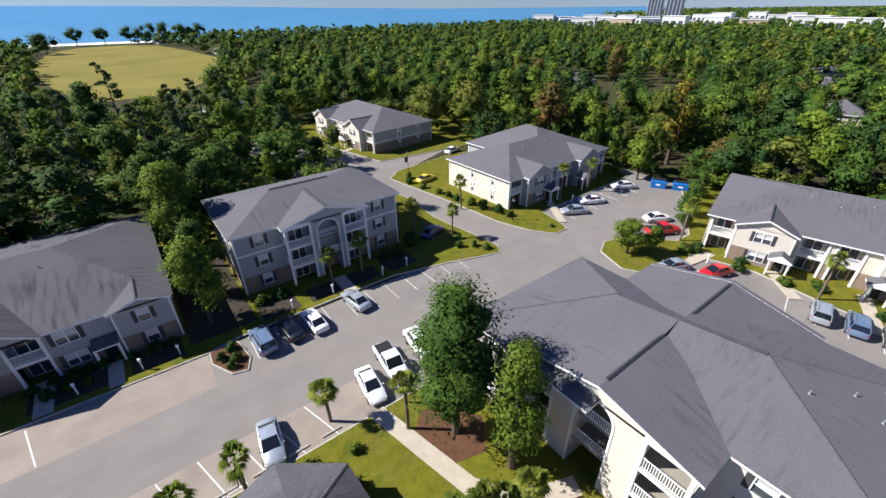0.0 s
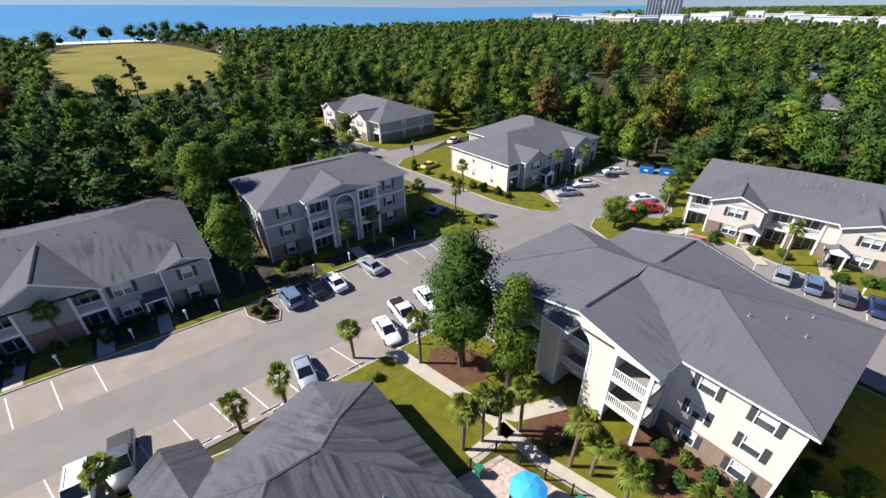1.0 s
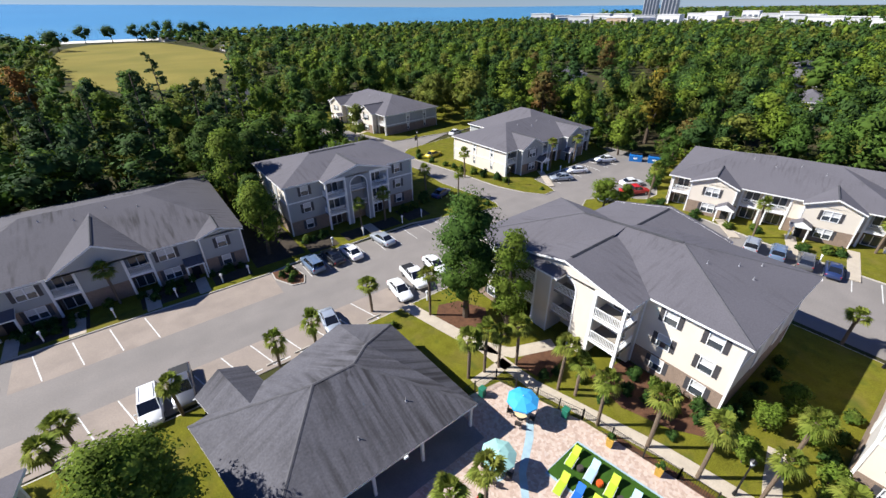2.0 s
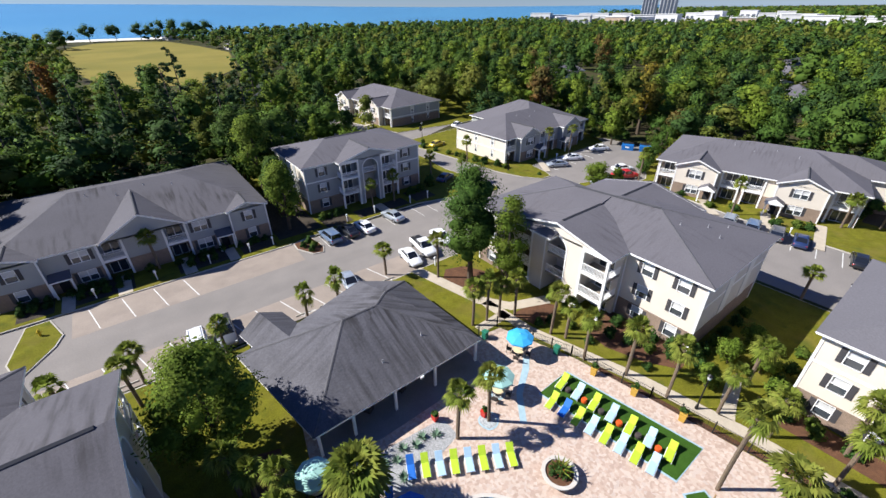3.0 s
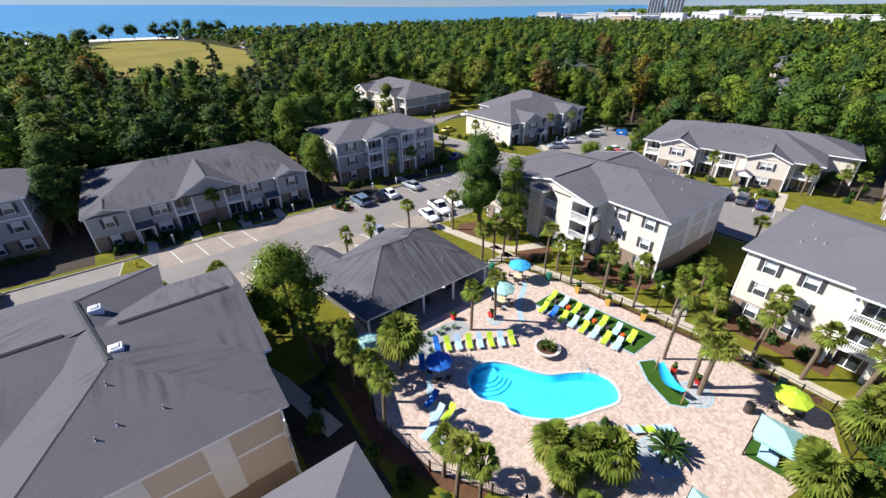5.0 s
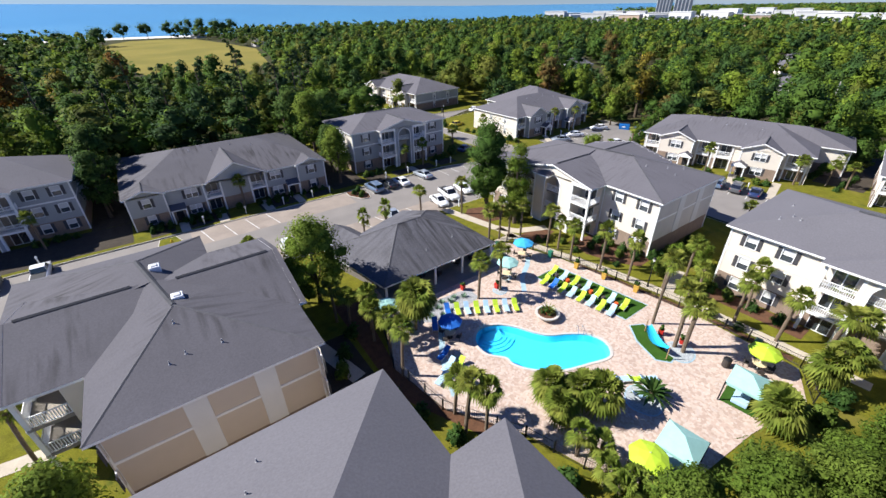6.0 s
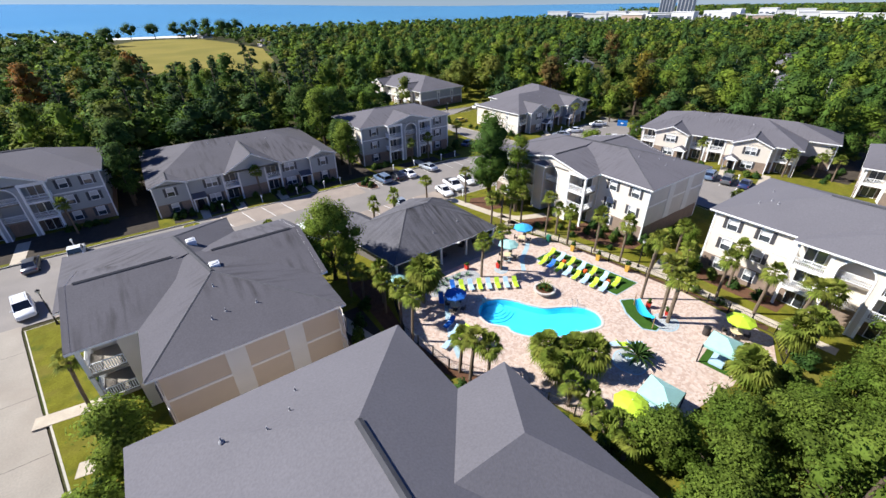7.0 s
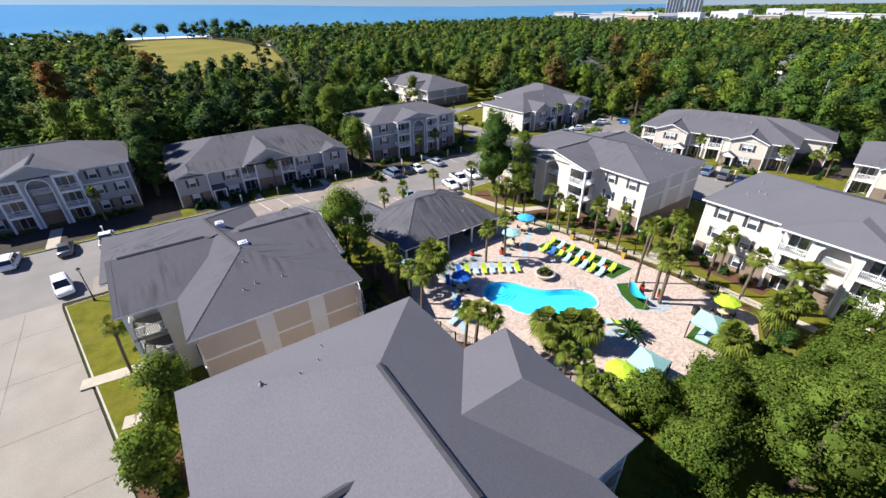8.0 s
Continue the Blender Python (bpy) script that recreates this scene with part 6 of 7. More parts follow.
for k in range(6):
    side_table(8.75 + 0.17 * k, -1.75 - 1.58 * k, M["orange"] if k % 2 else M["wicker"], "round orange drum side table" if k % 2 else "round brown wicker drum table")


def umbrella(x, y, m, label, r=1.35, h=2.45, table=True, chairs=True):
    """A market umbrella with ribs over a round table with chairs."""
    t = thing("umbrella", x, y, 0.2, 12, label, "umbrella", "umbrellas on the terrace")
    bm = bmesh.new()
    n = 8
    top = bm.verts.new((0, 0, h + 0.32))
    mid = [bm.verts.new((r * 0.55 * math.cos(k * math.tau / n), r * 0.55 * math.sin(k * math.tau / n), h + 0.14)) for k in range(n)]
    rim = [bm.verts.new((r * math.cos(k * math.tau / n), r * math.sin(k * math.tau / n), h - 0.14)) for k in range(n)]
    low = [bm.verts.new((r * math.cos(k * math.tau / n), r * math.sin(k * math.tau / n), h - 0.28)) for k in range(n)]
    for k in range(n):
        j = (k + 1) % n
        bm.faces.new((top, mid[k], mid[j]))
        bm.faces.new((mid[k], rim[k], rim[j], mid[j]))
        bm.faces.new((rim[k], low[k], low[j], rim[j]))
    part("canopy", bm, m, t)
    part("pole", tubed((0, 0, 0), (0, 0, h + 0.4), 0.03, n=8), M["metal_white"], t)
    part("base", tubed((0, 0, 0), (0, 0, 0.09), 0.3, 0.24, n=12), M["iron"], t)
    for k in range(n):
        a = k * math.tau / n
        part("rib", tubed((0, 0, h + 0.27), (r * math.cos(a), r * math.sin(a), h - 0.17), 0.012, n=4), M["metal_white"], t)
    if table:
        tb = thing("round_table", x, y, 0.2, 0, "round pale table under the umbrella", "table", "terrace tables")
        bm = bmesh.new()
        n2 = 20
        ins = [[bm.verts.new((rr * math.cos(k * math.tau / n2), rr * math.sin(k * math.tau / n2), z)) for k in range(n2)] for rr, z in ((0.05, 0.74), (0.58, 0.74), (0.58, 0.70), (0.05, 0.70))]
        for q in range(3):
            for k in range(n2):
                j = (k + 1) % n2
                bm.faces.new((ins[q][k], ins[q][j], ins[q + 1][j], ins[q + 1][k]))
        part("tabletop", bm, M["table"], tb)
        for k in range(3):
            a = k * math.tau / 3
            part("leg", tubed((0.42 * math.cos(a), 0.42 * math.sin(a), 0), (0.3 * math.cos(a), 0.3 * math.sin(a), 0.71), 0.025, n=6), M["iron"], tb)
    if chairs:
        for k in range(4):
            a = k * math.tau / 4 + 0.5
            chair(x + 0.95 * math.cos(a), y + 0.95 * math.sin(a), math.degrees(a))


def chair(x, y, rz):
    c = thing("chair", x, y, 0.2, rz, "dark woven terrace chair at the table", "chair", "chairs at the terrace tables")
    part("seat", rounded(-0.24, 0.24, -0.25, 0.25, 0.40, 0.46, 0.02, 1), M["wicker"], c)
    part("backrest", rounded(0.19, 0.25, -0.25, 0.25, 0.46, 0.88, 0.02, 1), M["wicker"], c)
    for sx in (-0.2, 0.2):
        for sy in (-0.21, 0.21):
            part("leg", tubed((sx, sy, 0), (sx, sy, 0.41), 0.02, n=5), M["iron"], c)


umbrella(8.6, 4.2, M["sky_blue"], "bright blue umbrella over a round table")
umbrella(3.6, 1.9, M["pale_teal"], "pale teal umbrella over a round table")
umbrella(-8.6, -2.6, M["deep_blue"], "deep blue umbrella over a round table", 1.25, 2.3)
umbrella(-12.6, 3.4, M["pale_teal"], "pale teal umbrella behind the palms")
umbrella(11.9, -23.1, M["lime"], "lime green umbrella over a round table", 1.35, 2.3)
umbrella(-6.0, -22.6, M["lime"], "lime green umbrella over a round table", 1.4, 2.3)


def armchair(x, y, rz):
    c = thing("armchair", x, y, 0.207, rz, "low dark woven armchair under the porch roof", "armchair", "armchairs under the porch")
    part("seat", rounded(-0.36, 0.36, -0.36, 0.36, 0.1, 0.34, 0.04, 1), M["wicker"], c)
    part("cushion", rounded(-0.34, 0.24, -0.27, 0.27, 0.34, 0.45, 0.04, 1), M["dark_cushion"], c, "dark grey seat cushion")
    part("backrest", rounded(0.25, 0.38, -0.36, 0.36, 0.34, 0.82, 0.04, 1), M["wicker"], c)
    for sy in (-0.33, 0.33):
        part("armrest", rounded(-0.36, 0.26, sy - 0.06, sy + 0.06, 0.34, 0.60, 0.03, 1), M["wicker"], c)
    for sx in (-0.3, 0.3):
        for sy in (-0.3, 0.3):
            part("foot", tubed((sx, sy, 0), (sx, sy, 0.11), 0.03, n=6), M["iron"], c)


M["dark_cushion"] = material("dark_cushion", (0.07, 0.072, 0.08), 0.9, vary=0.08, scale=5)


def cabana(x, y, rz):
    """A square canvas canopy on four posts."""
    t = thing("cabana", x, y, 0.2, rz, "square pale teal canvas canopy on four dark posts", "cabana", "cabanas on the terrace")
    w, h = 1.4, 2.2
    bm = bmesh.new()
    top = bm.verts.new((0, 0, h + 0.75))
    c = [bm.verts.new((a * w, b * w, h)) for a, b in ((-1, -1), (1, -1), (1, 1), (-1, 1))]
    l = [bm.verts.new((a * w, b * w, h - 0.25)) for a, b in ((-1, -1), (1, -1), (1, 1), (-1, 1))]
    for k in range(4):
        j = (k + 1) % 4
        bm.faces.new((top, c[k], c[j]))
        bm.faces.new((c[k], l[k], l[j], c[j]))
    part("canopy", bm, M["pale_teal"], t)
    for a, b in ((-1, -1), (1, -1), (1, 1), (-1, 1)):
        part("post", boxed(a * w - 0.05, a * w + 0.05, b * w - 0.05, b * w + 0.05, 0, h), M["iron"], t)
    part("mat", boxed(-w + 0.1, w - 0.1, -w + 0.1, w - 0.1, 0, 0.03), M["turf"], t, "green turf mat under the canopy")
    part("daybed", rounded(-0.9, 0.9, -0.6, 0.6, 0.04, 0.45, 0.06), M["pale_blue"], t)


cabana(6.9, -23.8, 8)
cabana(-3.1, -23.4, 8)


def planter_bowl(x, y):
    t = thing("planter", x, y, 0.2, 0, "round cream planter with palm, green leaves and red flowers", "planter")
    bm = bmesh.new()
    prof = [(0.9, 0.0), (1.25, 0.42), (1.32, 0.5), (1.32, 0.6), (1.05, 0.6), (1.0, 0.5)]
    n = 28
    rings = [[bm.verts.new((r * math.cos(k * math.tau / n), r * math.sin(k * math.tau / n), z)) for k in range(n)] for r, z in prof]
    for a, b in zip(rings, rings[1:]):
        for k in range(n):
            j = (k + 1) % n
            bm.faces.new((a[k], a[j], b[j], b[k]))
    part("bowl", bm, M["coping"], t)
    part("soil", tubed((0, 0, 0.3), (0, 0, 0.5), 1.02, n=24), M["mulch"], t)
    rng = np.random.default_rng(3)
    V, F, _ = crown_arrays(rng, 0.95, 0.5, 0.45, 9, 360, 0.13)
    ob = new("foliage", array_mesh("foliage", V, F, M["hedge"]))
    ob.parent = t
    V, F, _ = crown_arrays(rng, 0.9, 0.3, 0.62, 5, 60, 0.08)
    V = V[60:]
    F = F[100:] - 60
    ob = new("flowers", array_mesh("flowers", V, F, M["flower"]))
    ob.parent = t
    V, F = [], []
    for k in range(16):
        a, el = k * 2.4, 0.7 + 0.5 * ((k * 7) % 5) / 5
        d = Vector((math.cos(a) * math.cos(el), math.sin(a) * math.cos(el), math.sin(el)))
        s = Vector((-math.sin(a), math.cos(a), 0)) * 0.07
        b = len(V)
        o = Vector((0, 0, 0.7))
        V += [o, o + d * 0.6 - s, o + d * 1.15 + Vector((math.cos(a), math.sin(a), -0.6)) * 0.25, o + d * 0.6 + s]
        F.append((b, b + 1, b + 2, b + 3))
    ob = new("fronds", array_mesh("fronds", np.array([tuple(v) for v in V]), np.array(F), M["palm"]))
    ob.parent = t
    return t


def hammock():
    t = thing("hammock", 7.4, -15.7, 0.2, 0, "bright cyan hammock between two wooden posts on turf", "hammock")
    a, b = Vector((0.9, 1.7, 0)), Vector((-1.1, -1.75, 0))
    for p in (a, b):
        part("post", tubed((p.x, p.y, 0), (p.x, p.y, 1.55), 0.06, 0.05, 8), M["timber"], t)
    bm = bmesh.new()
    n = 10
    rows = []
    for k in range(n + 1):
        f = k / n
        c = a.lerp(b, 0.08 + 0.84 * f)
        z = 1.05 - 0.7 * math.sin(math.pi * f)
        w = 0.12 + 0.46 * math.sin(math.pi * (0.12 + 0.76 * f))
        s = Vector((1, -0.58, 0)).normalized()
        rows.append([bm.verts.new(c + s * w * u + Vector((0, 0, z + 0.18 * u * u))) for u in (-1, -0.5, 0, 0.5, 1)])
    for r0, r1 in zip(rows, rows[1:]):
        for k in range(4):
            bm.faces.new((r0[k], r0[k + 1], r1[k + 1], r1[k]))
    part("sling", bm, M["cyan"], t)


planter_bowl(1.9, -6.3)
hammock()


def pot(x, y, w, h, m, label, plant="hedge", tall=0.6, z=0.2):
    t = thing("plant_pot", x, y, z, 12, label, "plant pot", "plant pots on the terrace")
    bm = boxed(-w / 2, w / 2, -w / 2, w / 2, 0, h)
    for v in bm.verts:
        if v.co.z < 0.01:
            v.co.x *= 0.78
            v.co.y *= 0.78
    part("pot", bm, m, t)
    rng = np.random.default_rng(int(abs(x * 10)))
    V, F, _ = crown_arrays(rng, w * 0.75, tall, h - 0.1, 6, 150, 0.12)
    ob = new("foliage", array_mesh("foliage", V, F, M[plant]))
    ob.parent = t


for x, y in ((12.3, -1.9), (13.1, -5.5), (13.8, -9.4)):
    pot(x, y, 0.55, 0.9, M["yellow"], "tall tapered ochre planter with trailing green plants")
for x, y in ((-2.4, 3.2), (1.1, 1.0), (9.6, -17.2), (9.2, -15.2)):
    pot(x, y, 0.5, 0.7, M["red"], "glossy red plant pot with dark leaves", "hedge", 0.5)
for x, y in ((11.7, 2.0), (15.0, -21.8), (7.6, 8.0)):
    t = thing("litter_bin", x, y, 0.2, 10, "dark green slatted litter bin by the fence", "litter bin", "litter bins")
    part("body", rounded(-0.26, 0.26, -0.26, 0.26, 0, 0.85, 0.05), M["green_metal"], t)
    part("lid", rounded(-0.3, 0.3, -0.3, 0.3, 0.85, 0.98, 0.05), M["green_metal"], t)
t = thing("waste_bin", 9.9, -21.2, 0.2, 0, "round brown wicker waste bin on the terrace", "waste bin")
part("body", tubed((0, 0, 0), (0, 0, 0.9), 0.33, 0.36, 14), M["wicker"], t)
part("lid", tubed((0, 0, 0.9), (0, 0, 1.0), 0.38, 0.2, 14), M["iron"], t)
for k, (x, y) in enumerate(((-7.8, 2.4), (-6.9, 2.0), (-6.0, 2.6), (-5.0, 2.2), (-4.2, 2.5), (-3.2, 2.0), (-8.4, 1.2), (-7.2, 0.6))):
    a = thing("agave", x, y, 0.2, k * 40, "spiky blue-green agave in the pebble bed", "agave", "agaves in the pebble bed")
    V, F = [], []
    for j in range(15):
        an, el = j * 2.4, 0.35 + 0.8 * (j % 5) / 5
        d = Vector((math.cos(an) * math.cos(el), math.sin(an) * math.cos(el), math.sin(el)))
        s = Vector((-math.sin(an), math.cos(an), 0)) * 0.07
        b = len(V)
        V += [s * 0.6, -s * 0.6, d * 0.32 - s, d * 0.62, d * 0.32 + s]
        F += [(b, b + 1, b + 2, b + 4), (b + 4, b + 2, b + 3, b + 3)]
    ob = new("leaves", array_mesh("leaves", np.array([tuple(v) for v in V]), np.array(F), M["agave"]))
    ob.parent = a

def cycad(x, y):
    t = thing("sago_palm", x, y, 0.2, 0, "large dark green sago palm on the terrace", "sago palm")
    V, F = [], []
    for j in range(46):
        an, el = j * 2.39996, 0.15 + 1.1 * (j / 46)
        d = Vector((math.cos(an) * math.cos(el), math.sin(an) * math.cos(el), math.sin(el)))
        s = Vector((-math.sin(an), math.cos(an), 0)) * 0.13
        o = Vector((0, 0, 0.5))
        b = len(V)
        m1, m2 = o + d * 0.85, o + d * 1.45 - Vector((0, 0, 0.18))
        V += [o, m1 - s, m1 + s, m2 - s * 0.8, m2 + s * 0.8, o + d * 1.9 - Vector((0, 0, 0.5))]
        F += [(b, b + 1, b + 2, b + 2), (b + 1, b + 3, b + 4, b + 2), (b + 3, b + 5, b + 4, b + 4)]
    ob = new("fronds", array_mesh("fronds", np.array([tuple(v) for v in V]), np.array(F), M["hedge"]))
    ob.parent = t
    part("trunk", tubed((0, 0, -0.05), (0, 0, 0.6), 0.24, 0.2, 10), M["palm_bark"], t)


cycad(0.9, -19.1)
surface("planting_bed", slab([(-5.2, -13.6), (-3.6, -14.9), (-0.6, -15.6), (-0.2, -14.6), (-2.2, -13.6), (-4.4, -12.7)], 0.1, 0.2), M["gravel"], "pebble bed with shrubs beside the pool", "planting bed")


# ---- under the porch roof ----
# floor grey darkened for the shade that the roof throws on it
M["porch"] = mix_in(material("porch", (0.20, 0.195, 0.195), 0.85, vary=0.1, scale=0.7, grain=0.1, grain_scale=9), (0.14, 0.135, 0.135), scale=0.5, low=0.5, high=0.7, amount=0.6)
surface("porch_floor", slab([(-11.2, 4.3), (4.9, 4.7), (4.9, 12.1), (-2.1, 12.1), (-2.1, 9.5), (-10.8, 9.5)], 0.1, 0.207), M["porch"], "grey porch floor with the clubhouse roof's shade put into its colour", "floor")
for k, (cx, cy, cr) in enumerate([(-6.4, 7.4, 30), (-5.0, 8.4, 100), (-3.0, 7.6, 200), (0.6, 8.2, 20), (1.8, 9.4, 120), (2.8, 8.0, 250), (0.8, 10.8, 80), (2.6, 11.0, 140)]):
    armchair(cx, cy, cr)


# ---- fences ----
def fence(points, height=1.35, label="black iron picket fence round the pool terrace"):
    t = thing("fence", *points[0], 0.1, 0, label, "fence")
    ox, oy = points[0]
    for (x0, y0), (x1, y1) in zip(points, points[1:]):
        a, b = Vector((x0 - ox, y0 - oy, 0)), Vector((x1 - ox, y1 - oy, 0))
        n = max(1, round((b - a).length / 2.2))
        for k in range(n + 1):
            p = a.lerp(b, k / n)
            part("post", boxed(p.x - 0.05, p.x + 0.05, p.y - 0.05, p.y + 0.05, 0, height + 0.08), M["iron"], t)
        for z in (0.2, height - 0.1):
            part("rail", tubed(a + Vector((0, 0, z)), b + Vector((0, 0, z)), 0.025, n=4), M["iron"], t)
        bm = bmesh.new()
        m = int((b - a).length / 0.16)
        for k in range(m):
            p = a.lerp(b, (k + 0.5) / m)
            tube(bm, p + Vector((0, 0, 0.1)), p + Vector((0, 0, height)), 0.012, n=3, cap=False)
        tagged(part("picket_infill", bm, M["iron"], t), kind="stuff")


fence([(4.9, 8.9), (9.9, 8.6), (12.6, 0.9), (13.9, -6.6), (15.3, -16.4), (15.4, -25.4), (11.4, -27.6)])
fence([(-13.0, 4.4), (-15.4, -2.8), (-14.4, -9.4), (-10.6, -15.4), (-8.2, -22.0)])


# ---- paths, bays and markings ----
def strip(points, w, z0, z1):
    """A path of one width along a line of points."""
    left, right = [], []
    for i, p in enumerate(points):
        a = Vector(points[max(i - 1, 0)])
        b = Vector(points[min(i + 1, len(points) - 1)])
        d = (b - a).normalized()
        s = Vector((-d.y, d.x)) * w / 2
        left.append((p[0] + s.x, p[1] + s.y))
        right.append((p[0] - s.x, p[1] - s.y))
    return slab(right + left[::-1], z0, z1)


PATHS = [([(9.3, 23.3), (10.6, 17.5), (11.6, 13.2), (13.6, 10.2), (18.0, 8.4)], 1.5), ([(11.8, 12.6), (12.2, 6.0), (15.2, -4.8), (16.7, -13), (17.2, -20), (17.6, -30)], 1.3),
         ([(17.0, -11.6), (19.0, -11.0), (22.4, -10.2)], 1.2), ([(-27.3, 41.0), (-27.3, 44.9)], 1.3), ([(-21.7, 41.0), (-21.7, 46)], 1.5), ([(-14.4, 41.0), (-14.4, 46)], 1.5), ([(-8.9, 41.0), (-8.9, 44.9)], 1.3),
         ([(15.8, 41.2), (15.8, 45.2)], 1.6), ([(-51.3, 41.0), (-51.3, 48.4)], 1.6), ([(-46.2, 6.0), (-41.0, 5.4)], 1.4), ([(-43.0, -1.2), (-40.8, -1.6)], 1.4),
         ([(-26.4, 22.8), (-23.6, 14.0), (-20.6, 6.0), (-18.6, -2.0)], 1.5), ([(57.4, 6.6), (62.0, 10.8)], 1.4), ([(56.9, -1.0), (64.6, 1.8)], 1.4), ([(56.9, -7.4), (66, -5.4)], 1.4), ([(54.0, 18.9), (60.6, 17.8)], 1.4),
         ([(52.2, 37.4), (57.2, 44.6)], 1.3), ([(33.6, 104.0), (42.2, 108.0)], 1.3), ([(37.4, 96.0), (44.0, 98.0)], 1.3), ([(8, 9.4), (12.4, 9.6)], 1.3)]
for pts, w in PATHS:
    surface("footpath", strip(pts, w, 0.05, 0.165), M["walk"], "pale tan concrete footpath across the lawn", "footpath")
M["bay"] = mix_in(material("bay", (0.265, 0.218, 0.180), 0.9, vary=0.12, scale=0.4, grain=0.10, grain_scale=7, bump=0.2), (0.20, 0.165, 0.138), scale=0.3, low=0.5, high=0.7, amount=0.6)
surface("parking_bays", sheet([(-46, 23.2), (9.6, 23.3), (9.6, 28.0), (-46, 28.0)], 0.004), M["bay"], "tan worn concrete parking bays along the street", "parking bays")
surface("parking_bays", sheet([(-27.0, 35.0), (-1.2, 35.2), (-1.2, 40.7), (-27.0, 40.9)], 0.004), M["bay"], "tan worn concrete parking bays along the street", "parking bays")


def line(x0, y0, x1, y1, w=0.11):
    surface("parking_line", strip([(x0, y0), (x1, y1)], w, 0.001, 0.012), M["paint"], "worn white parking bay line", "road marking")


for k in range(13):
    line(5.7 - 2.9 * k, 23.5, 4.4 - 2.9 * k, 27.9)
for k in range(4):
    line(-24.5 + 3.3 * k, 35.3, -25.5 + 3.3 * k, 40.2)
for k in range(11):
    line(3.0 + 2.8 * k, 36.4, 3.0 + 2.8 * k, 40.6, 0.07)
for k in range(12):
    line(53.8, 6.6 - 2.9 * k, 58.6, 7.6 - 2.9 * k)
for k in range(8):
    line(-75 + 2.8 * k, 36.2, -75 + 2.8 * k, 40.6)
for k in range(7):
    line(55.0 + 3.1 * k, 37.0, 55.4 + 3.1 * k, 41.4)
for k in range(6):
    line(0.2 - 2.8 * k - 0.8, 23.75, 0.2 - 2.8 * k + 1.0, 23.75, 0.0 + 0.16)
for y in (18.0, 10.0, 2.0, -6.0, -14.0):
    surface("slab_joint", strip([(-60, y), (-43.5, y)], 0.035, 0.002, 0.009), M["joint"], "dark joint between concrete slabs", "joint")
surface("slab_joint", strip([(-52.2, 23), (-51.2, -40)], 0.035, 0.002, 0.009), M["joint"], "dark joint between concrete slabs", "joint")
for k in range(12):
    t = thing("wheel_stop", 5.3 - 2.8 * k, 23.9, 0.0, 0, "grey concrete wheel stop at a parking bay", "wheel stop", "wheel stops")
    part("block", rounded(-0.85, 0.85, -0.08, 0.08, 0, 0.13, 0.03, 1), M["kerb"], t)

# ---- cars ----
M["tyre"] = material("tyre", (0.014, 0.014, 0.015), 0.9, vary=0.1)
M["rim"] = material("rim", (0.45, 0.45, 0.46), 0.3, 0.8, vary=0.05)
M["car_glass"] = material("car_glass", (0.012, 0.014, 0.018), 0.05, vary=0, grain=0, spec=0.9)
M["lamp_red"] = material("lamp_red", (0.35, 0.01, 0.01), 0.2, vary=0)
M["lamp_clear"] = material("lamp_clear", (0.65, 0.66, 0.66), 0.15, vary=0)
M["plastic"] = material("plastic", (0.02, 0.02, 0.021), 0.6, vary=0.05)


def car_paint(name, c, metal=0.0):
    m = material(name, c, 0.28, metal, vary=0.03, grain=0.0, spec=0.6)
    m.node_tree.nodes["Principled BSDF"].inputs["Coat Weight"].default_value = 0.6
    return m


PAINT = {"white": car_paint("white_paint", (0.78, 0.78, 0.77)), "silver": car_paint("silver_paint", (0.42, 0.46, 0.50), 0.4), "blue_grey": car_paint("blue_grey_paint", (0.16, 0.23, 0.34), 0.3), "black": car_paint("black_paint", (0.015, 0.016, 0.018)),
         "red": car_paint("red_paint", (0.50, 0.012, 0.012)), "yellow": car_paint("yellow_paint", (0.62, 0.48, 0.04)), "navy": car_paint("navy_paint", (0.02, 0.035, 0.10)), "grey": car_paint("grey_paint", (0.12, 0.125, 0.135), 0.3)}
# lower hull (x, half width, bottom, top); cabin (x, half width, top)
SHAPES = {
    "sedan": ([(-2.35, 0.72, 0.38, 0.66), (-2.2, 0.84, 0.27, 0.86), (-1.5, 0.89, 0.22, 0.96), (0.0, 0.90, 0.22, 0.94), (1.2, 0.89, 0.22, 0.90), (2.0, 0.83, 0.25, 0.76), (2.32, 0.66, 0.36, 0.60)],
              [(-1.75, 0.72, 0.95), (-1.0, 0.60, 1.40), (0.25, 0.62, 1.44), (1.15, 0.72, 0.92)], 1.40),
    "suv": ([(-2.3, 0.80, 0.42, 0.95), (-2.2, 0.90, 0.32, 1.06), (-1.5, 0.93, 0.28, 1.08), (0.0, 0.94, 0.28, 1.06), (1.2, 0.93, 0.28, 1.02), (2.05, 0.88, 0.32, 0.92), (2.3, 0.72, 0.42, 0.74)],
            [(-2.2, 0.82, 1.06), (-1.95, 0.70, 1.68), (0.35, 0.72, 1.72), (1.15, 0.80, 1.05)], 1.42),
    "pickup": ([(-2.75, 0.90, 0.45, 1.00), (-2.65, 0.95, 0.40, 1.08), (-0.7, 0.96, 0.38, 1.08), (-0.6, 0.96, 0.36, 1.10), (1.4, 0.95, 0.36, 1.08), (2.45, 0.90, 0.40, 0.96), (2.7, 0.76, 0.46, 0.80)],
               [(-0.75, 0.84, 1.08), (-0.6, 0.74, 1.74), (0.55, 0.76, 1.77), (1.35, 0.84, 1.08)], 1.72)}


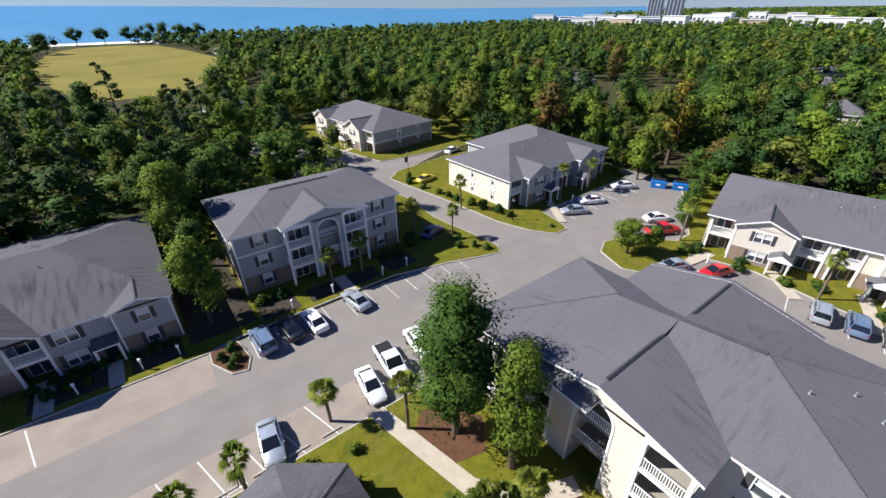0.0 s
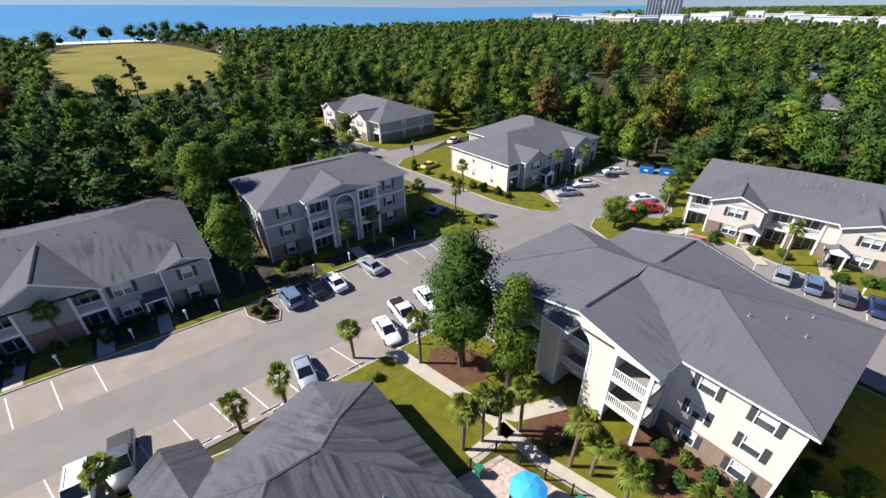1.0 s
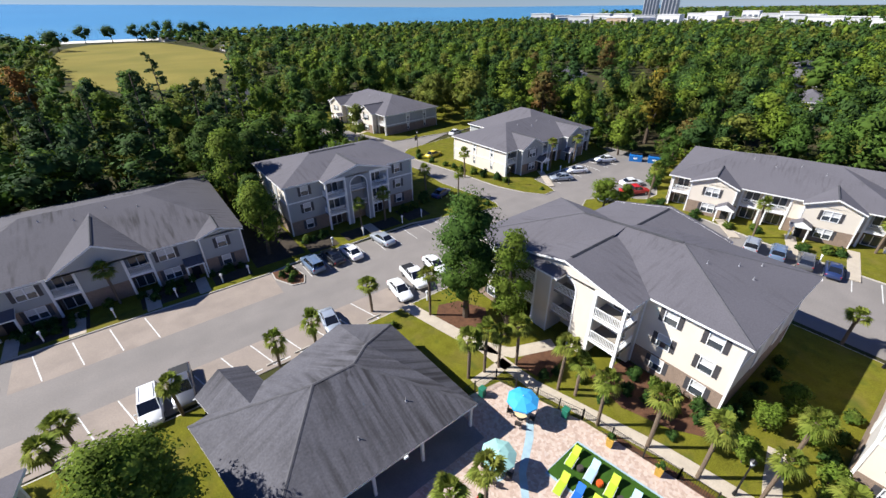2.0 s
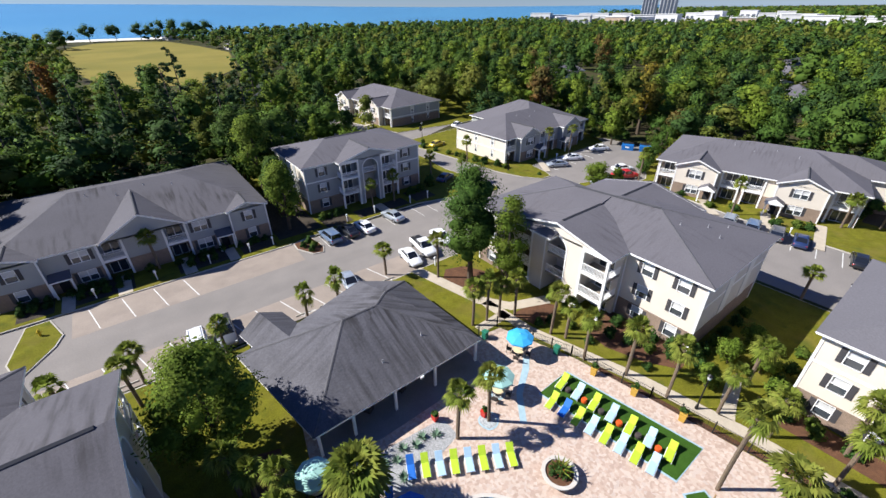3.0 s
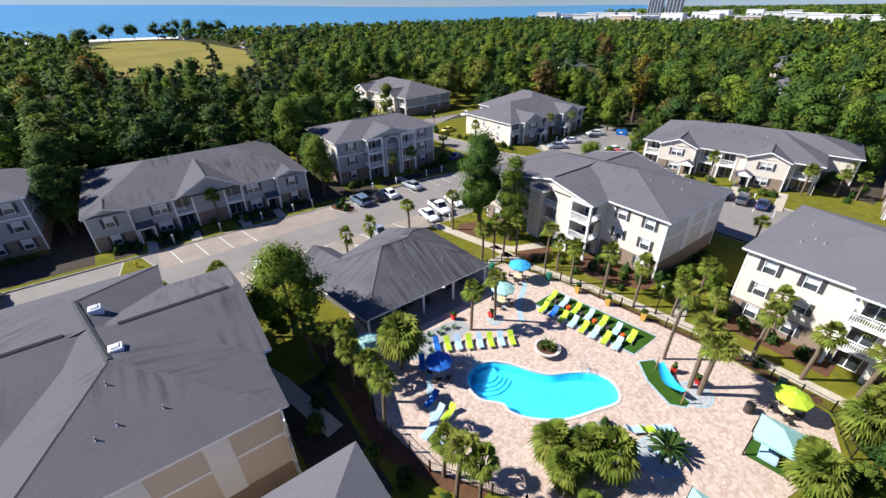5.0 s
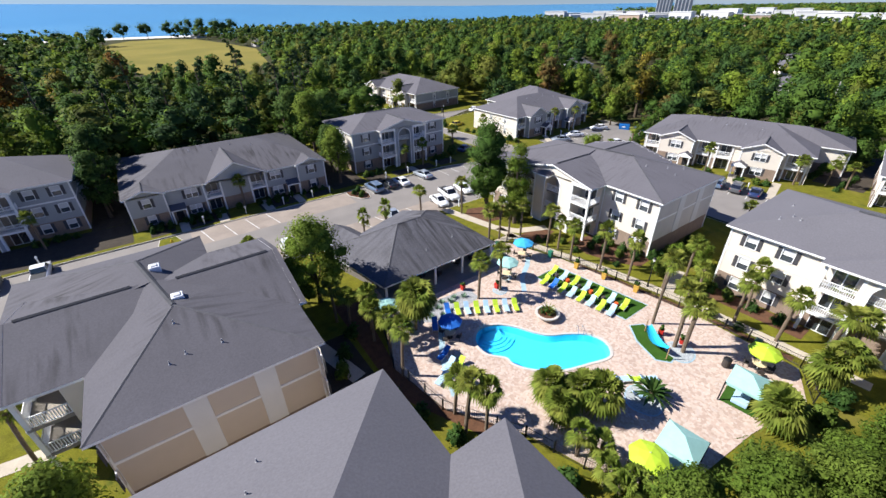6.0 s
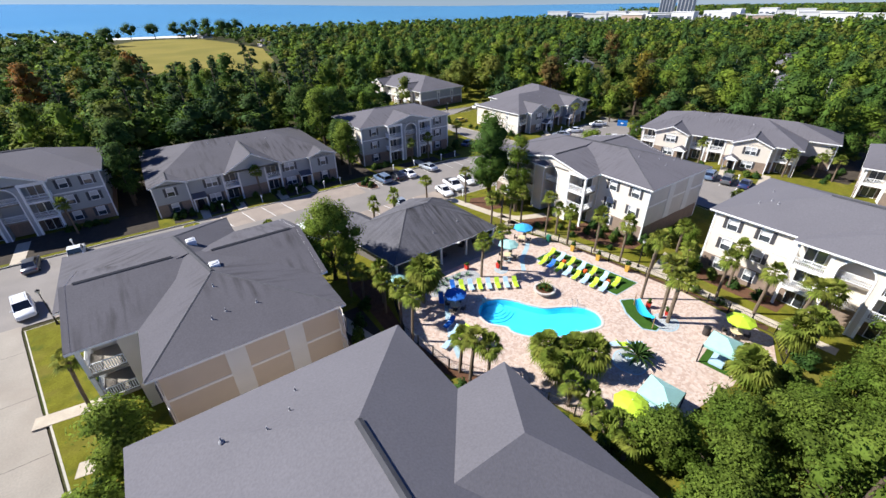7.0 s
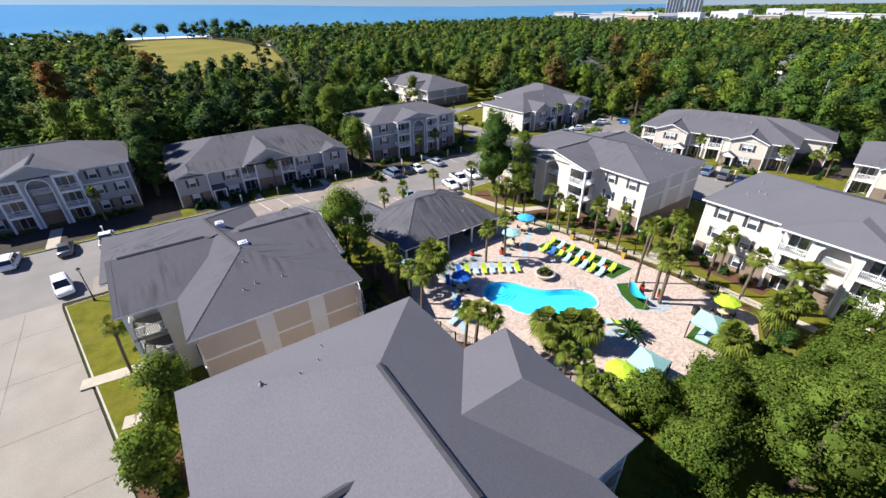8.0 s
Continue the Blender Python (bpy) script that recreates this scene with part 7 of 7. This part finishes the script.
def loft(bm, rings):
    vs = [[bm.verts.new(p) for p in r] for r in rings]
    n = len(rings[0])
    for a, b in zip(vs, vs[1:]):
        for k in range(n):
            bm.faces.new((a[k], a[(k + 1) % n], b[(k + 1) % n], b[k]))
    bm.faces.new(vs[0][::-1])
    bm.faces.new(vs[-1])
    bmesh.ops.recalc_face_normals(bm, faces=bm.faces[:])


CAR_KINDS = {}


def car_template(kind, colour):
    hull, cab, axle = SHAPES[kind]
    word = {"sedan": "saloon car", "suv": "sport utility car", "pickup": "pickup truck"}[kind]
    t = thing("pickup_truck" if kind == "pickup" else "car", 0, 0, 0, 0, f"{colour.replace('_', ' ')} parked {word} with dark windows", "pickup" if kind == "pickup" else "car", "parked vehicles")
    bm = bmesh.new()
    loft(bm, [[(x, -w, lo + 0.08), (x, -w * 0.86, lo), (x, w * 0.86, lo), (x, w, lo + 0.08), (x, w * 1.0, lo + (hi - lo) * 0.6), (x, w * 0.93, hi), (x, 0, hi + 0.03), (x, -w * 0.93, hi), (x, -w, lo + (hi - lo) * 0.6)] for x, w, lo, hi in hull])
    bmesh.ops.bevel(bm, geom=[e for e in bm.edges if e.calc_face_angle(0) > 0.6], offset=0.03, segments=1, affect="EDGES")
    for f in bm.faces:
        f.smooth = True
    part("body", bm, PAINT[colour], t)
    (x0, w0, z0), (x1, w1, z1), (x2, w2, z2), (x3, w3, z3) = cab
    bm = bmesh.new()
    top = [bm.verts.new(p) for p in ((x1, -w1, z1), (x2, -w2, z2), (x2, w2, z2), (x1, w1, z1))]
    low = [bm.verts.new((v.co.x, v.co.y * 1.015, v.co.z - 0.05)) for v in top]
    mid = bm.verts.new(((x1 + x2) / 2, 0, max(z1, z2) + 0.03))
    for k in range(4):
        j = (k + 1) % 4
        bm.faces.new((top[k], top[j], mid))
        bm.faces.new((low[k], low[j], top[j], top[k]))
    bmesh.ops.recalc_face_normals(bm, faces=bm.faces[:])
    part("roof", bm, PAINT[colour], t)
    bm = bmesh.new()
    loft(bm, [[(xa, -wa, za), (xa, wa, za), (xb, wb, zb), (xb, -wb, zb)] for (xa, wa, za), (xb, wb, zb) in (((x0, w0, z0 - 0.03), (x1 + 0.01, w1 * 0.99, z1 - 0.02)), ((x3, w3, z3 - 0.03), (x2 - 0.01, w2 * 0.99, z2 - 0.02)))])
    part("window_glass", bm, M["car_glass"], t, "dark tinted window glass")
    for s in (-1, 1):
        for xa, xb, wa, wb, za, zb in ((x0, x1, w0, w1, z0, z1), (x3, x2, w3, w2, z3, z2), ((x1 + x2) / 2 - 0.15, (x1 + x2) / 2 - 0.15, w0, w1, z0, z1)):
            part("pillar", tubed((xa, s * wa * 1.0, za - 0.02), (xb, s * wb * 1.005, zb - 0.03), 0.035, n=4), PAINT[colour], t)
        for x, r in ((-axle, 0.33), (axle, 0.33)):
            wheel = part("tyre", tubed((x, s * (hull[2][1] - 0.17), r), (x, s * (hull[2][1] + 0.02), r), r, n=16), M["tyre"], t)
            part("rim", tubed((x, s * (hull[2][1] - 0.05), r), (x, s * (hull[2][1] + 0.03), r), r * 0.62, n=12), M["rim"], wheel)
        xf, wf, lf, hf = hull[-2]
        part("headlight", rounded(xf - 0.02, xf + 0.17, s * (wf - 0.16) - 0.13, s * (wf - 0.16) + 0.13, hf - 0.18, hf - 0.05, 0.03, 1), M["lamp_clear"], t)
        xr, wr, lr, hr = hull[1]
        part("tail_light", rounded(xr - 0.1, xr + 0.06, s * (wr - 0.14) - 0.12, s * (wr - 0.14) + 0.12, hr - 0.24, hr - 0.08, 0.03, 1), M["lamp_red"], t)
        part("mirror", rounded(x3 - 0.35, x3 - 0.22, s * (w3 + 0.2) - 0.09, s * (w3 + 0.2) + 0.09, z3 + 0.02, z3 + 0.15, 0.03, 1), PAINT[colour], t)
    if kind == "pickup":
        part("cargo_bed", boxed(-2.6, -0.85, -0.78, 0.78, 1.085, 1.125), M["plastic"], t, "black open cargo bed")
    if kind == "suv":
        for s in (-0.55, 0.55):
            part("roof_rail", tubed((x1 + 0.2, s, z1 + 0.06), (x2 - 0.2, s, z2 + 0.06), 0.025, n=5), M["rim"], t)
    return t


CARS = [("sedan", "silver", 0.9, 25.7, -97), ("sedan", "white", 10.2, 26.0, -97), ("pickup", "white", 13.2, 27.2, -97), ("sedan", "white", 17.0, 28.0, -97), ("pickup", "grey", -13.8, 25.4, -93), ("suv", "white", -16.4, 24.6, -93),
        ("suv", "blue_grey", 4.0, 38.4, 93), ("sedan", "black", 7.0, 38.6, 93), ("sedan", "white", 9.6, 38.2, 93), ("sedan", "silver", 15.1, 38.8, 97), ("sedan", "navy", 32.8, 47.4, 20),
        ("sedan", "silver", 56.6, 38.6, 150), ("sedan", "white", 62.6, 39.4, 150), ("sedan", "white", 73.4, 39.8, 150), ("sedan", "yellow", 45.6, 67.4, 10), ("sedan", "white", 62.0, 79.6, 20), ("sedan", "grey", 33.6, 90.0, 20), ("suv", "navy", 26.6, 96.0, 20), ("sedan", "silver", 29.6, 93.6, 20),
        ("pickup", "red", 61.4, 25.4, -28), ("sedan", "white", 65.0, 28.2, -28), ("sedan", "silver", 52.4, 19.2, 155), ("sedan", "red", 55.4, 15.0, 160), ("sedan", "silver", 55.2, 26.6, 170),
        ("suv", "silver", 55.9, 3.9, 12), ("suv", "blue_grey", 56.4, 0.8, 12), ("suv", "grey", 56.6, -2.3, 12), ("sedan", "navy", 57.0, -5.2, 12), ("sedan", "black", 56.6, -11.8, 12), ("suv", "black", 44.2, -14.0, 180),
        ("suv", "white", -48.8, 26.4, -78), ("suv", "white", -55.4, 38.4, 88), ("sedan", "grey", -49.4, 38.6, 92), ("pickup", "white", -44.4, 38.2, 90), ("sedan", "black", -62.0, 38.4, 90)]
for kind, colour, cx, cy, rz in CARS:
    key = (kind, colour)
    if key not in CAR_KINDS:
        CAR_KINDS[key] = car_template(kind, colour)
        CAR_KINDS[key].matrix_basis = pose(cx, cy, 0.008, 0, 0, rz)
    else:
        copy_thing(CAR_KINDS[key], pose(cx, cy, 0.008, 0, 0, rz))


# ---- lamps, posts and bins ----
def bollard(x, y):
    t = thing("post_lamp", x, y, 0.12, 0, "short white post with a hooded lamp head", "post lamp", "white posts along the kerb")
    part("post", boxed(-0.06, 0.06, -0.06, 0.06, 0, 1.05), M["white"], t)
    part("head", rounded(-0.14, 0.14, -0.12, 0.12, 1.05, 1.4, 0.05, 1), M["white"], t)


for x, y in ((-6.7, 42.0), (-3.4, 42.0), (-11.9, 42.1), (-24.6, 42.1), (-18.2, 42.1), (13.7, 42.2), (20.7, 42.0), (24.5, 42.0), (8.6, 42.2), (-45, 42.0), (60.0, 41.6), (11.9, 22.6), (57.6, 17.0), (58.2, -3.4)):
    bollard(x, y)


def street_lamp(x, y, h, banner=False):
    t = thing("street_lamp", x, y, 0.1, 0, "black lamp post with a lantern head" + (" and a dark banner" if banner else ""), "street lamp", "lamp posts")
    part("pole", tubed((0, 0, 0), (0, 0, h), 0.075, 0.05, 8), M["iron"], t)
    part("base", tubed((0, 0, 0), (0, 0, 0.5), 0.16, 0.1, 8), M["iron"], t)
    bm = bmesh.new()
    tube(bm, (0, 0, h), (0, 0, h + 0.35), 0.12, 0.2, 8)
    part("lantern", bm, M["lamp_clear"], t)
    part("cap", tubed((0, 0, h + 0.35), (0, 0, h + 0.55), 0.24, 0.03, 8), M["iron"], t)
    if banner:
        part("banner", boxed(-0.75, -0.1, -0.03, 0.03, h - 1.7, h - 0.5), M["shutter"], t, "dark cloth banner")


street_lamp(44.5, 72.4, 4.6, True)
street_lamp(16.0, -9.6, 3.6)
street_lamp(-45.6, 21.4, 4.2)
street_lamp(46.3, 43.2, 3.4)
street_lamp(40.3, -13.2, 4.0)

M["bin_blue"] = material("bin_blue", (0.01, 0.13, 0.40), 0.5, vary=0.15, scale=2)
for x, y in ((79.4, 36.0), (81.4, 32.6)):
    t = thing("dumpster", x, y, 0.0, -60, "blue steel rubbish skip at the edge of the lot", "dumpster", "blue dumpsters")
    bm = boxed(-1.3, 1.3, -0.85, 0.85, 0.0, 1.5)
    for v in bm.verts:
        if v.co.z > 1 and v.co.y < 0:
            v.co.z -= 0.25
    part("body", bm, M["bin_blue"], t)
    for s in (-0.65, 0.65):
        part("lid", boxed(s - 0.62, s + 0.62, -0.2, 0.86, 1.5, 1.56), M["plastic"], t, "black plastic lid")
    for s in (-1.34, 1.34):
        part("lift_pocket", boxed(s - 0.06, s + 0.06, -0.5, 0.5, 0.7, 0.95), M["bin_blue"], t)
    part("panel", boxed(-0.5, 0.3, -0.866, -0.852, 0.55, 0.9), M["white"], t, "white plate on the front")
t = thing("hydrant", -29.6, 37.6, 0.14, 0, "yellow fire hydrant on a grass island", "hydrant")
part("barrel", tubed((0, 0, 0), (0, 0, 0.62), 0.13, 0.12, 10), M["yellow_bright"], t)
part("bonnet", tubed((0, 0, 0.62), (0, 0, 0.82), 0.16, 0.05, 10), M["yellow_bright"], t)
part("nozzle", tubed((-0.26, 0, 0.45), (0.26, 0, 0.45), 0.06, n=8), M["yellow_bright"], t)
for x, y, h in ((104, -16, 13), (112, 2, 13), (96, -30, 13), (150, 40, 12)):
    t = thing("utility_pole", x, y, -0.1, 0, "weathered grey wooden utility pole with a crossarm", "utility pole", "utility poles")
    part("pole", tubed((0, 0, 0), (0, 0, h), 0.17, 0.12, 8), M["pole_wood"], t)
    part("crossarm", boxed(-1.2, 1.2, -0.06, 0.06, h - 0.9, h - 0.75), M["pole_wood"], t)

# ---- shrubs ----
SHRUBS = [(43.6, 60.0, 0.9, 1.0), (43.9, 57.6, 0.9, 1.0), (44.2, 55.4, 1.0, 1.1), (44.9, 52.0, 1.1, 1.4), (45.6, 49.6, 1.3, 1.5), (46.4, 46.6, 1.2, 1.4), (47.0, 44.6, 1.0, 1.1), (42.6, 64, 0.9, 1.0), (42.0, 68, 1.0, 1.1), (43.4, 70.6, 1.0, 1.2), (49.5, 37.4, 0.6, 0.5),
          (0.4, 36.8, 0.6, 0.9), (1.2, 37.6, 0.7, 0.9), (-0.2, 38.6, 0.7, 0.8), (1.0, 39.4, 0.8, 1.0), (58.2, 20.4, 1.2, 1.3), (59.8, 19.4, 1.2, 1.3), (58.8, 13.6, 1.2, 1.0), (60.0, 8.6, 1.1, 1.0), (61.4, 14.2, 1.1, 1.0), (60.6, -1.0, 1.2, 1.1), (62.2, -3.2, 1.2, 1.1), (63.0, -4.6, 1.1, 1.1), (61.6, 5.2, 0.9, 0.9), (62.6, 6.0, 0.9, 0.9),
          (13.6, 6.0, 0.7, 0.9), (15.0, 5.6, 0.6, 0.8), (17.4, 2.4, 0.8, 1.1), (18.2, 0.2, 0.8, 1.2), (18.6, -1.6, 0.9, 1.3), (19.4, -3.4, 0.8, 1.2), (20.2, -5.2, 0.8, 1.2), (17.0, -4.6, 0.6, 0.7), (20.6, -16.6, 0.9, 1.2), (21.0, -19.0, 0.9, 1.2), (20.8, -21.6, 0.9, 1.2), (16.6, -16.8, 0.7, 0.9), (16.4, -19.6, 0.7, 0.8),
          (-3.0, 22.0, 0.8, 1.1), (2.6, 21.2, 1.0, 1.4), (3.8, 19.6, 0.9, 1.2), (4.9, 18.2, 0.7, 0.9), (6.2, 21.0, 0.6, 0.8), (-30.6, 44.6, 0.8, 1.0), (-24.6, 44.8, 0.8, 1.0), (-18.6, 45.0, 0.8, 1.0), (-12.0, 44.8, 0.8, 1.0), (-5.6, 44.6, 0.8, 1.0), (6.2, 45.6, 0.9, 1.2), (8.4, 45.6, 0.9, 1.1), (23.2, 45.8, 0.9, 1.2), (25.6, 45.8, 0.9, 1.2), (28.4, 46.6, 1.4, 2.0),
          (-41.4, 8.4, 0.8, 0.9), (-40.6, 0.4, 0.8, 0.9), (-41.4, -4.6, 1.3, 1.7), (-40.0, -10.4, 1.0, 1.4), (-19.8, -1.0, 1.1, 1.6), (-18.6, 1.4, 1.0, 1.4), (-16.8, 3.8, 1.0, 1.3), (-17.4, -6.0, 1.0, 1.3), (-16.4, -9.0, 1.0, 1.4), (-15.2, -12.4, 1.0, 1.5), (-13.0, -16.6, 1.1, 1.6), (-11.0, -20.0, 1.2, 1.8), (-10.2, -23.4, 1.2, 1.8), (-20.0, 20.6, 0.9, 1.1), (-19.0, 16.4, 1.0, 1.4), (13.2, -28.8, 1.4, 1.5), (9.6, -28.6, 1.4, 1.6),
          (-4.4, -13.4, 0.55, 0.8), (-3.2, -13.8, 0.55, 0.8), (-2.0, -14.4, 0.55, 0.8), (-0.8, -14.8, 0.55, 0.8), (23.4, -6.9, 0.8, 1.1), (25.4, -7.0, 0.9, 1.2), (27.8, -7.0, 0.8, 1.0), (30.2, -7.1, 0.9, 1.2), (33.0, -7.0, 0.8, 1.1), (20.9, -7.6, 0.8, 1.0), (21.0, -14.6, 0.9, 1.2), (21.2, -16.2, 0.8, 1.1), (24.4, -13.0, 0.9, 1.2), (27.2, -13.0, 0.8, 1.0), (30.4, -13.0, 0.9, 1.1), (21.2, -4.6, 0.9, 1.3), (21.0, -2.8, 0.8, 1.2), (20.8, -1.0, 0.8, 1.1), (20.4, 0.8, 0.9, 1.2), (22.0, -6.6, 1.0, 1.4), (16.2, 3.6, 0.7, 0.9), (15.6, 1.0, 0.7, 0.8), (33.6, 41.6, 0.8, 1.0), (35.4, 40.4, 0.7, 0.9), (36.4, 38.6, 0.8, 0.9), (35.0, 43.6, 0.7, 0.9)]
for k, (x, y, r, h) in enumerate(SHRUBS):
    bush(x, y, r, h, "hedge" if k % 3 else "shrub_light", k)
for pts in ([(17.2, 3.4), (16.4, -0.4), (17.6, -4.0), (19.4, -6.6), (21.9, -6.4), (21.9, 2.6)], [(11.0, 19.6), (11.6, 15.4), (14.4, 14.6), (16.4, 17.2), (14.8, 20.2), (12.4, 21.0)], [(12.6, 9.0), (13.6, 5.4), (18.0, 6.8), (16.6, 9.2)],
            [(19.6, -14.4), (19.8, -24.0), (22.2, -24.0), (22.2, -14.4)], [(-42.6, -6.6), (-42.0, -10.4), (-38.0, -10.4), (-37.4, -6.4)], [(-16.4, 9.6), (-16.8, -6.0), (-13.2, -13.4), (-11.6, -13.0), (-15.2, -3.0), (-13.6, 8.6)],
            [(13.6, -1.6), (14.8, -9.0), (16.0, -16.6), (16.4, -24.6), (15.5, -24.6), (15.4, -16.4), (14.1, -8.8), (12.9, -1.0)]):
    surface("planting_bed", slab(pts if sum(a[0] * b[1] - b[0] * a[1] for a, b in zip(pts, pts[1:] + pts[:1])) > 0 else pts[::-1], 0.05, 0.155), M["mulch"], "reddish bark mulch planting bed", "planting bed")

# beds laid where the ground lies in deep shade, their colour darkened for it
for x0, x1, y0, y1 in ((-64, -34.2, 41.8, 49.9), (-39.4, -33.8, 50, 72), (-32.0, -28.6, 41.7, 45.2), (-27.4, -20.6, 41.7, 45.9), (-15.6, -8.8, 41.7, 45.9), (-7.6, -3.0, 41.7, 45.2), (-2.2, 4.6, 42.8, 62), (72.4, 99, -16.4, -8.8), (89.4, 99, -8.6, 26), (-21.6, -17.2, -9, 4.5), (5.2, 9.6, 42.0, 46.7), (22.0, 26.4, 42.0, 46.7), (11.0, 15.2, 42.0, 45.0), (16.6, 20.6, 42.0, 45.0)):
    surface("planting_bed", boxed(x0, x1, y0, y1, 0.05, 0.153), M["mulch_shaded"], "bark mulch bed under the building's front, darkened to stand for deep shade", "planting bed")
hrng = random.Random(3)
for x0, x1, y in ((69.6, 74, -13.2), (74, 80, -13.6), (73.6, 79, -8.4), (-31.6, -29, 44.4), (-27, -21, 44.8), (-15.2, -9.2, 44.8), (-7.4, -3.6, 44.4), (5.6, 9.4, 45.4), (22.4, 26.2, 45.4), (-62, -57, 48.6), (-46, -40.4, 48.8), (-31.6, -29, 43.2), (-26, -22, 43.2), (-14, -10, 43.2)):
    x = x0
    while x < x1:
        bush(x, y + hrng.uniform(-0.2, 0.2), hrng.uniform(0.55, 0.8), hrng.uniform(0.7, 1.1), "hedge", int(x * 7) % 97, "dark green shrub in the bed before the building")
        x += hrng.uniform(1.0, 1.5)

# ---- the distance ----
M["far_white"] = material("far_white", (0.72, 0.70, 0.67), 0.8, vary=0.08, scale=0.05)
M["far_tan"] = material("far_tan", (0.58, 0.42, 0.30), 0.8, vary=0.08, scale=0.05)
M["far_glass"] = material("far_glass", (0.10, 0.12, 0.15), 0.3, vary=0.1, scale=0.1)


def far_block(x, y, w, d, h, mat, rz, label="pale low commercial building beyond the woods"):
    t = thing("far_building", x, y, 0, rz, label, "building", "buildings on the coast")
    part("wall", boxed(-w / 2, w / 2, -d / 2, d / 2, 0, h), M[mat], t)
    part("roof", boxed(-w / 2 - 0.5, w / 2 + 0.5, -d / 2 - 0.5, d / 2 + 0.5, h, h + 0.8), M["far_white"], t)
    n = max(2, int(w / 8))
    for k in range(n):
        u = -w / 2 + (k + 0.5) * w / n
        part("window", boxed(u - w / n * 0.3, u + w / n * 0.3, -d / 2 - 0.15, -d / 2 + 0.1, h * 0.35, h * 0.7), M["far_glass"], t)


frng = random.Random(9)
for k in range(30):
    ang = radians(40.5 - 1.5 * k)
    dist = 880 + frng.uniform(-40, 190)
    far_block(-20 + dist * math.cos(ang), -10 + dist * math.sin(ang), frng.uniform(22, 66), frng.uniform(20, 34), frng.uniform(8, 19), "far_tan" if k % 5 == 3 or k > 21 else "far_white", math.degrees(ang) - 90 + frng.uniform(-15, 15))

for k in range(11):
    ang = radians(36.0 - 3.3 * k + frng.uniform(-0.8, 0.8))
    dist = 760 + frng.uniform(-40, 60)
    far_block(-20 + dist * math.cos(ang), -10 + dist * math.sin(ang), frng.uniform(16, 44), frng.uniform(14, 26), frng.uniform(13, 18), "far_tan" if k % 4 == 1 else "far_white", math.degrees(ang) - 90 + frng.uniform(-20, 20))


def tower(x, y, rz):
    t = thing("tower_block", x, y, 0, rz, "pale high-rise tower with dark window strips by the sea", "tower")
    for s, w in ((-19, 30), (17, 34)):
        body = part("wall", boxed(s - w / 2, s + w / 2, -12, 12, 0, 92), M["far_white"], t)
        for k in range(5):
            u = s - w / 2 + (k + 0.5) * w / 5
            part("window_strip", boxed(u - w / 14, u + w / 14, -12.4, -11.9, 6, 90), M["far_glass"], body)


tower(969, 516, 28 - 90)


def house(x, y, rz, w=14, d=9, label="small grey-roofed house among the trees", wall="siding"):
    t = thing("house", x, y, 0, rz, label, "house", "houses among the woods")
    bm = bmesh.new()
    hip_roof(bm, -w / 2 - 0.5, w / 2 + 0.5, -d / 2 - 0.5, d / 2 + 0.5, 3.2, (-w / 2 + d / 2, 0), (w / 2 - d / 2, 0), 6.0)
    bmesh.ops.recalc_face_normals(bm, faces=bm.faces[:])
    part("roof", bm, [M["shingle"], M["trim"]], t)
    for p, q in (((-w / 2, -d / 2), (w / 2, -d / 2)), ((w / 2, -d / 2), (w / 2, d / 2)), ((w / 2, d / 2), (-w / 2, d / 2)), ((-w / 2, d / 2), (-w / 2, -d / 2))):
        n = 2
        length = (Vector(q) - Vector(p)).length
        facade(t, p, q, 3.1, [(length * 0.3, 1.1, False), (length * 0.7, 1.1, False)], M[wall], 1, 2.7, 0, [])


for x, y, rz in HOUSES:
    house(x, y, rz)
for k, (x, y, h, w) in enumerate(((-36, 520, 19, 0.5), (-72, 560, 15, 0.6), (-16, 636, 19, 0.5), (9, 640, 19, 0.55), (33, 634, 20, 0.5), (46, 622, 21, 0.5), (56, 640, 22, 0.45), (66, 612, 24, 0.4), (78, 590, 22, 0.45), (-44, 600, 12, 0.5), (92, 640, 22, 0.5), (108, 655, 20, 0.5))):
    tree(x, y, h * 0.85, h * w * 1.3, "wood_dark", 300 + k, 0.3, "dark windswept shore tree beside the beach", 9, 420, 0.8)
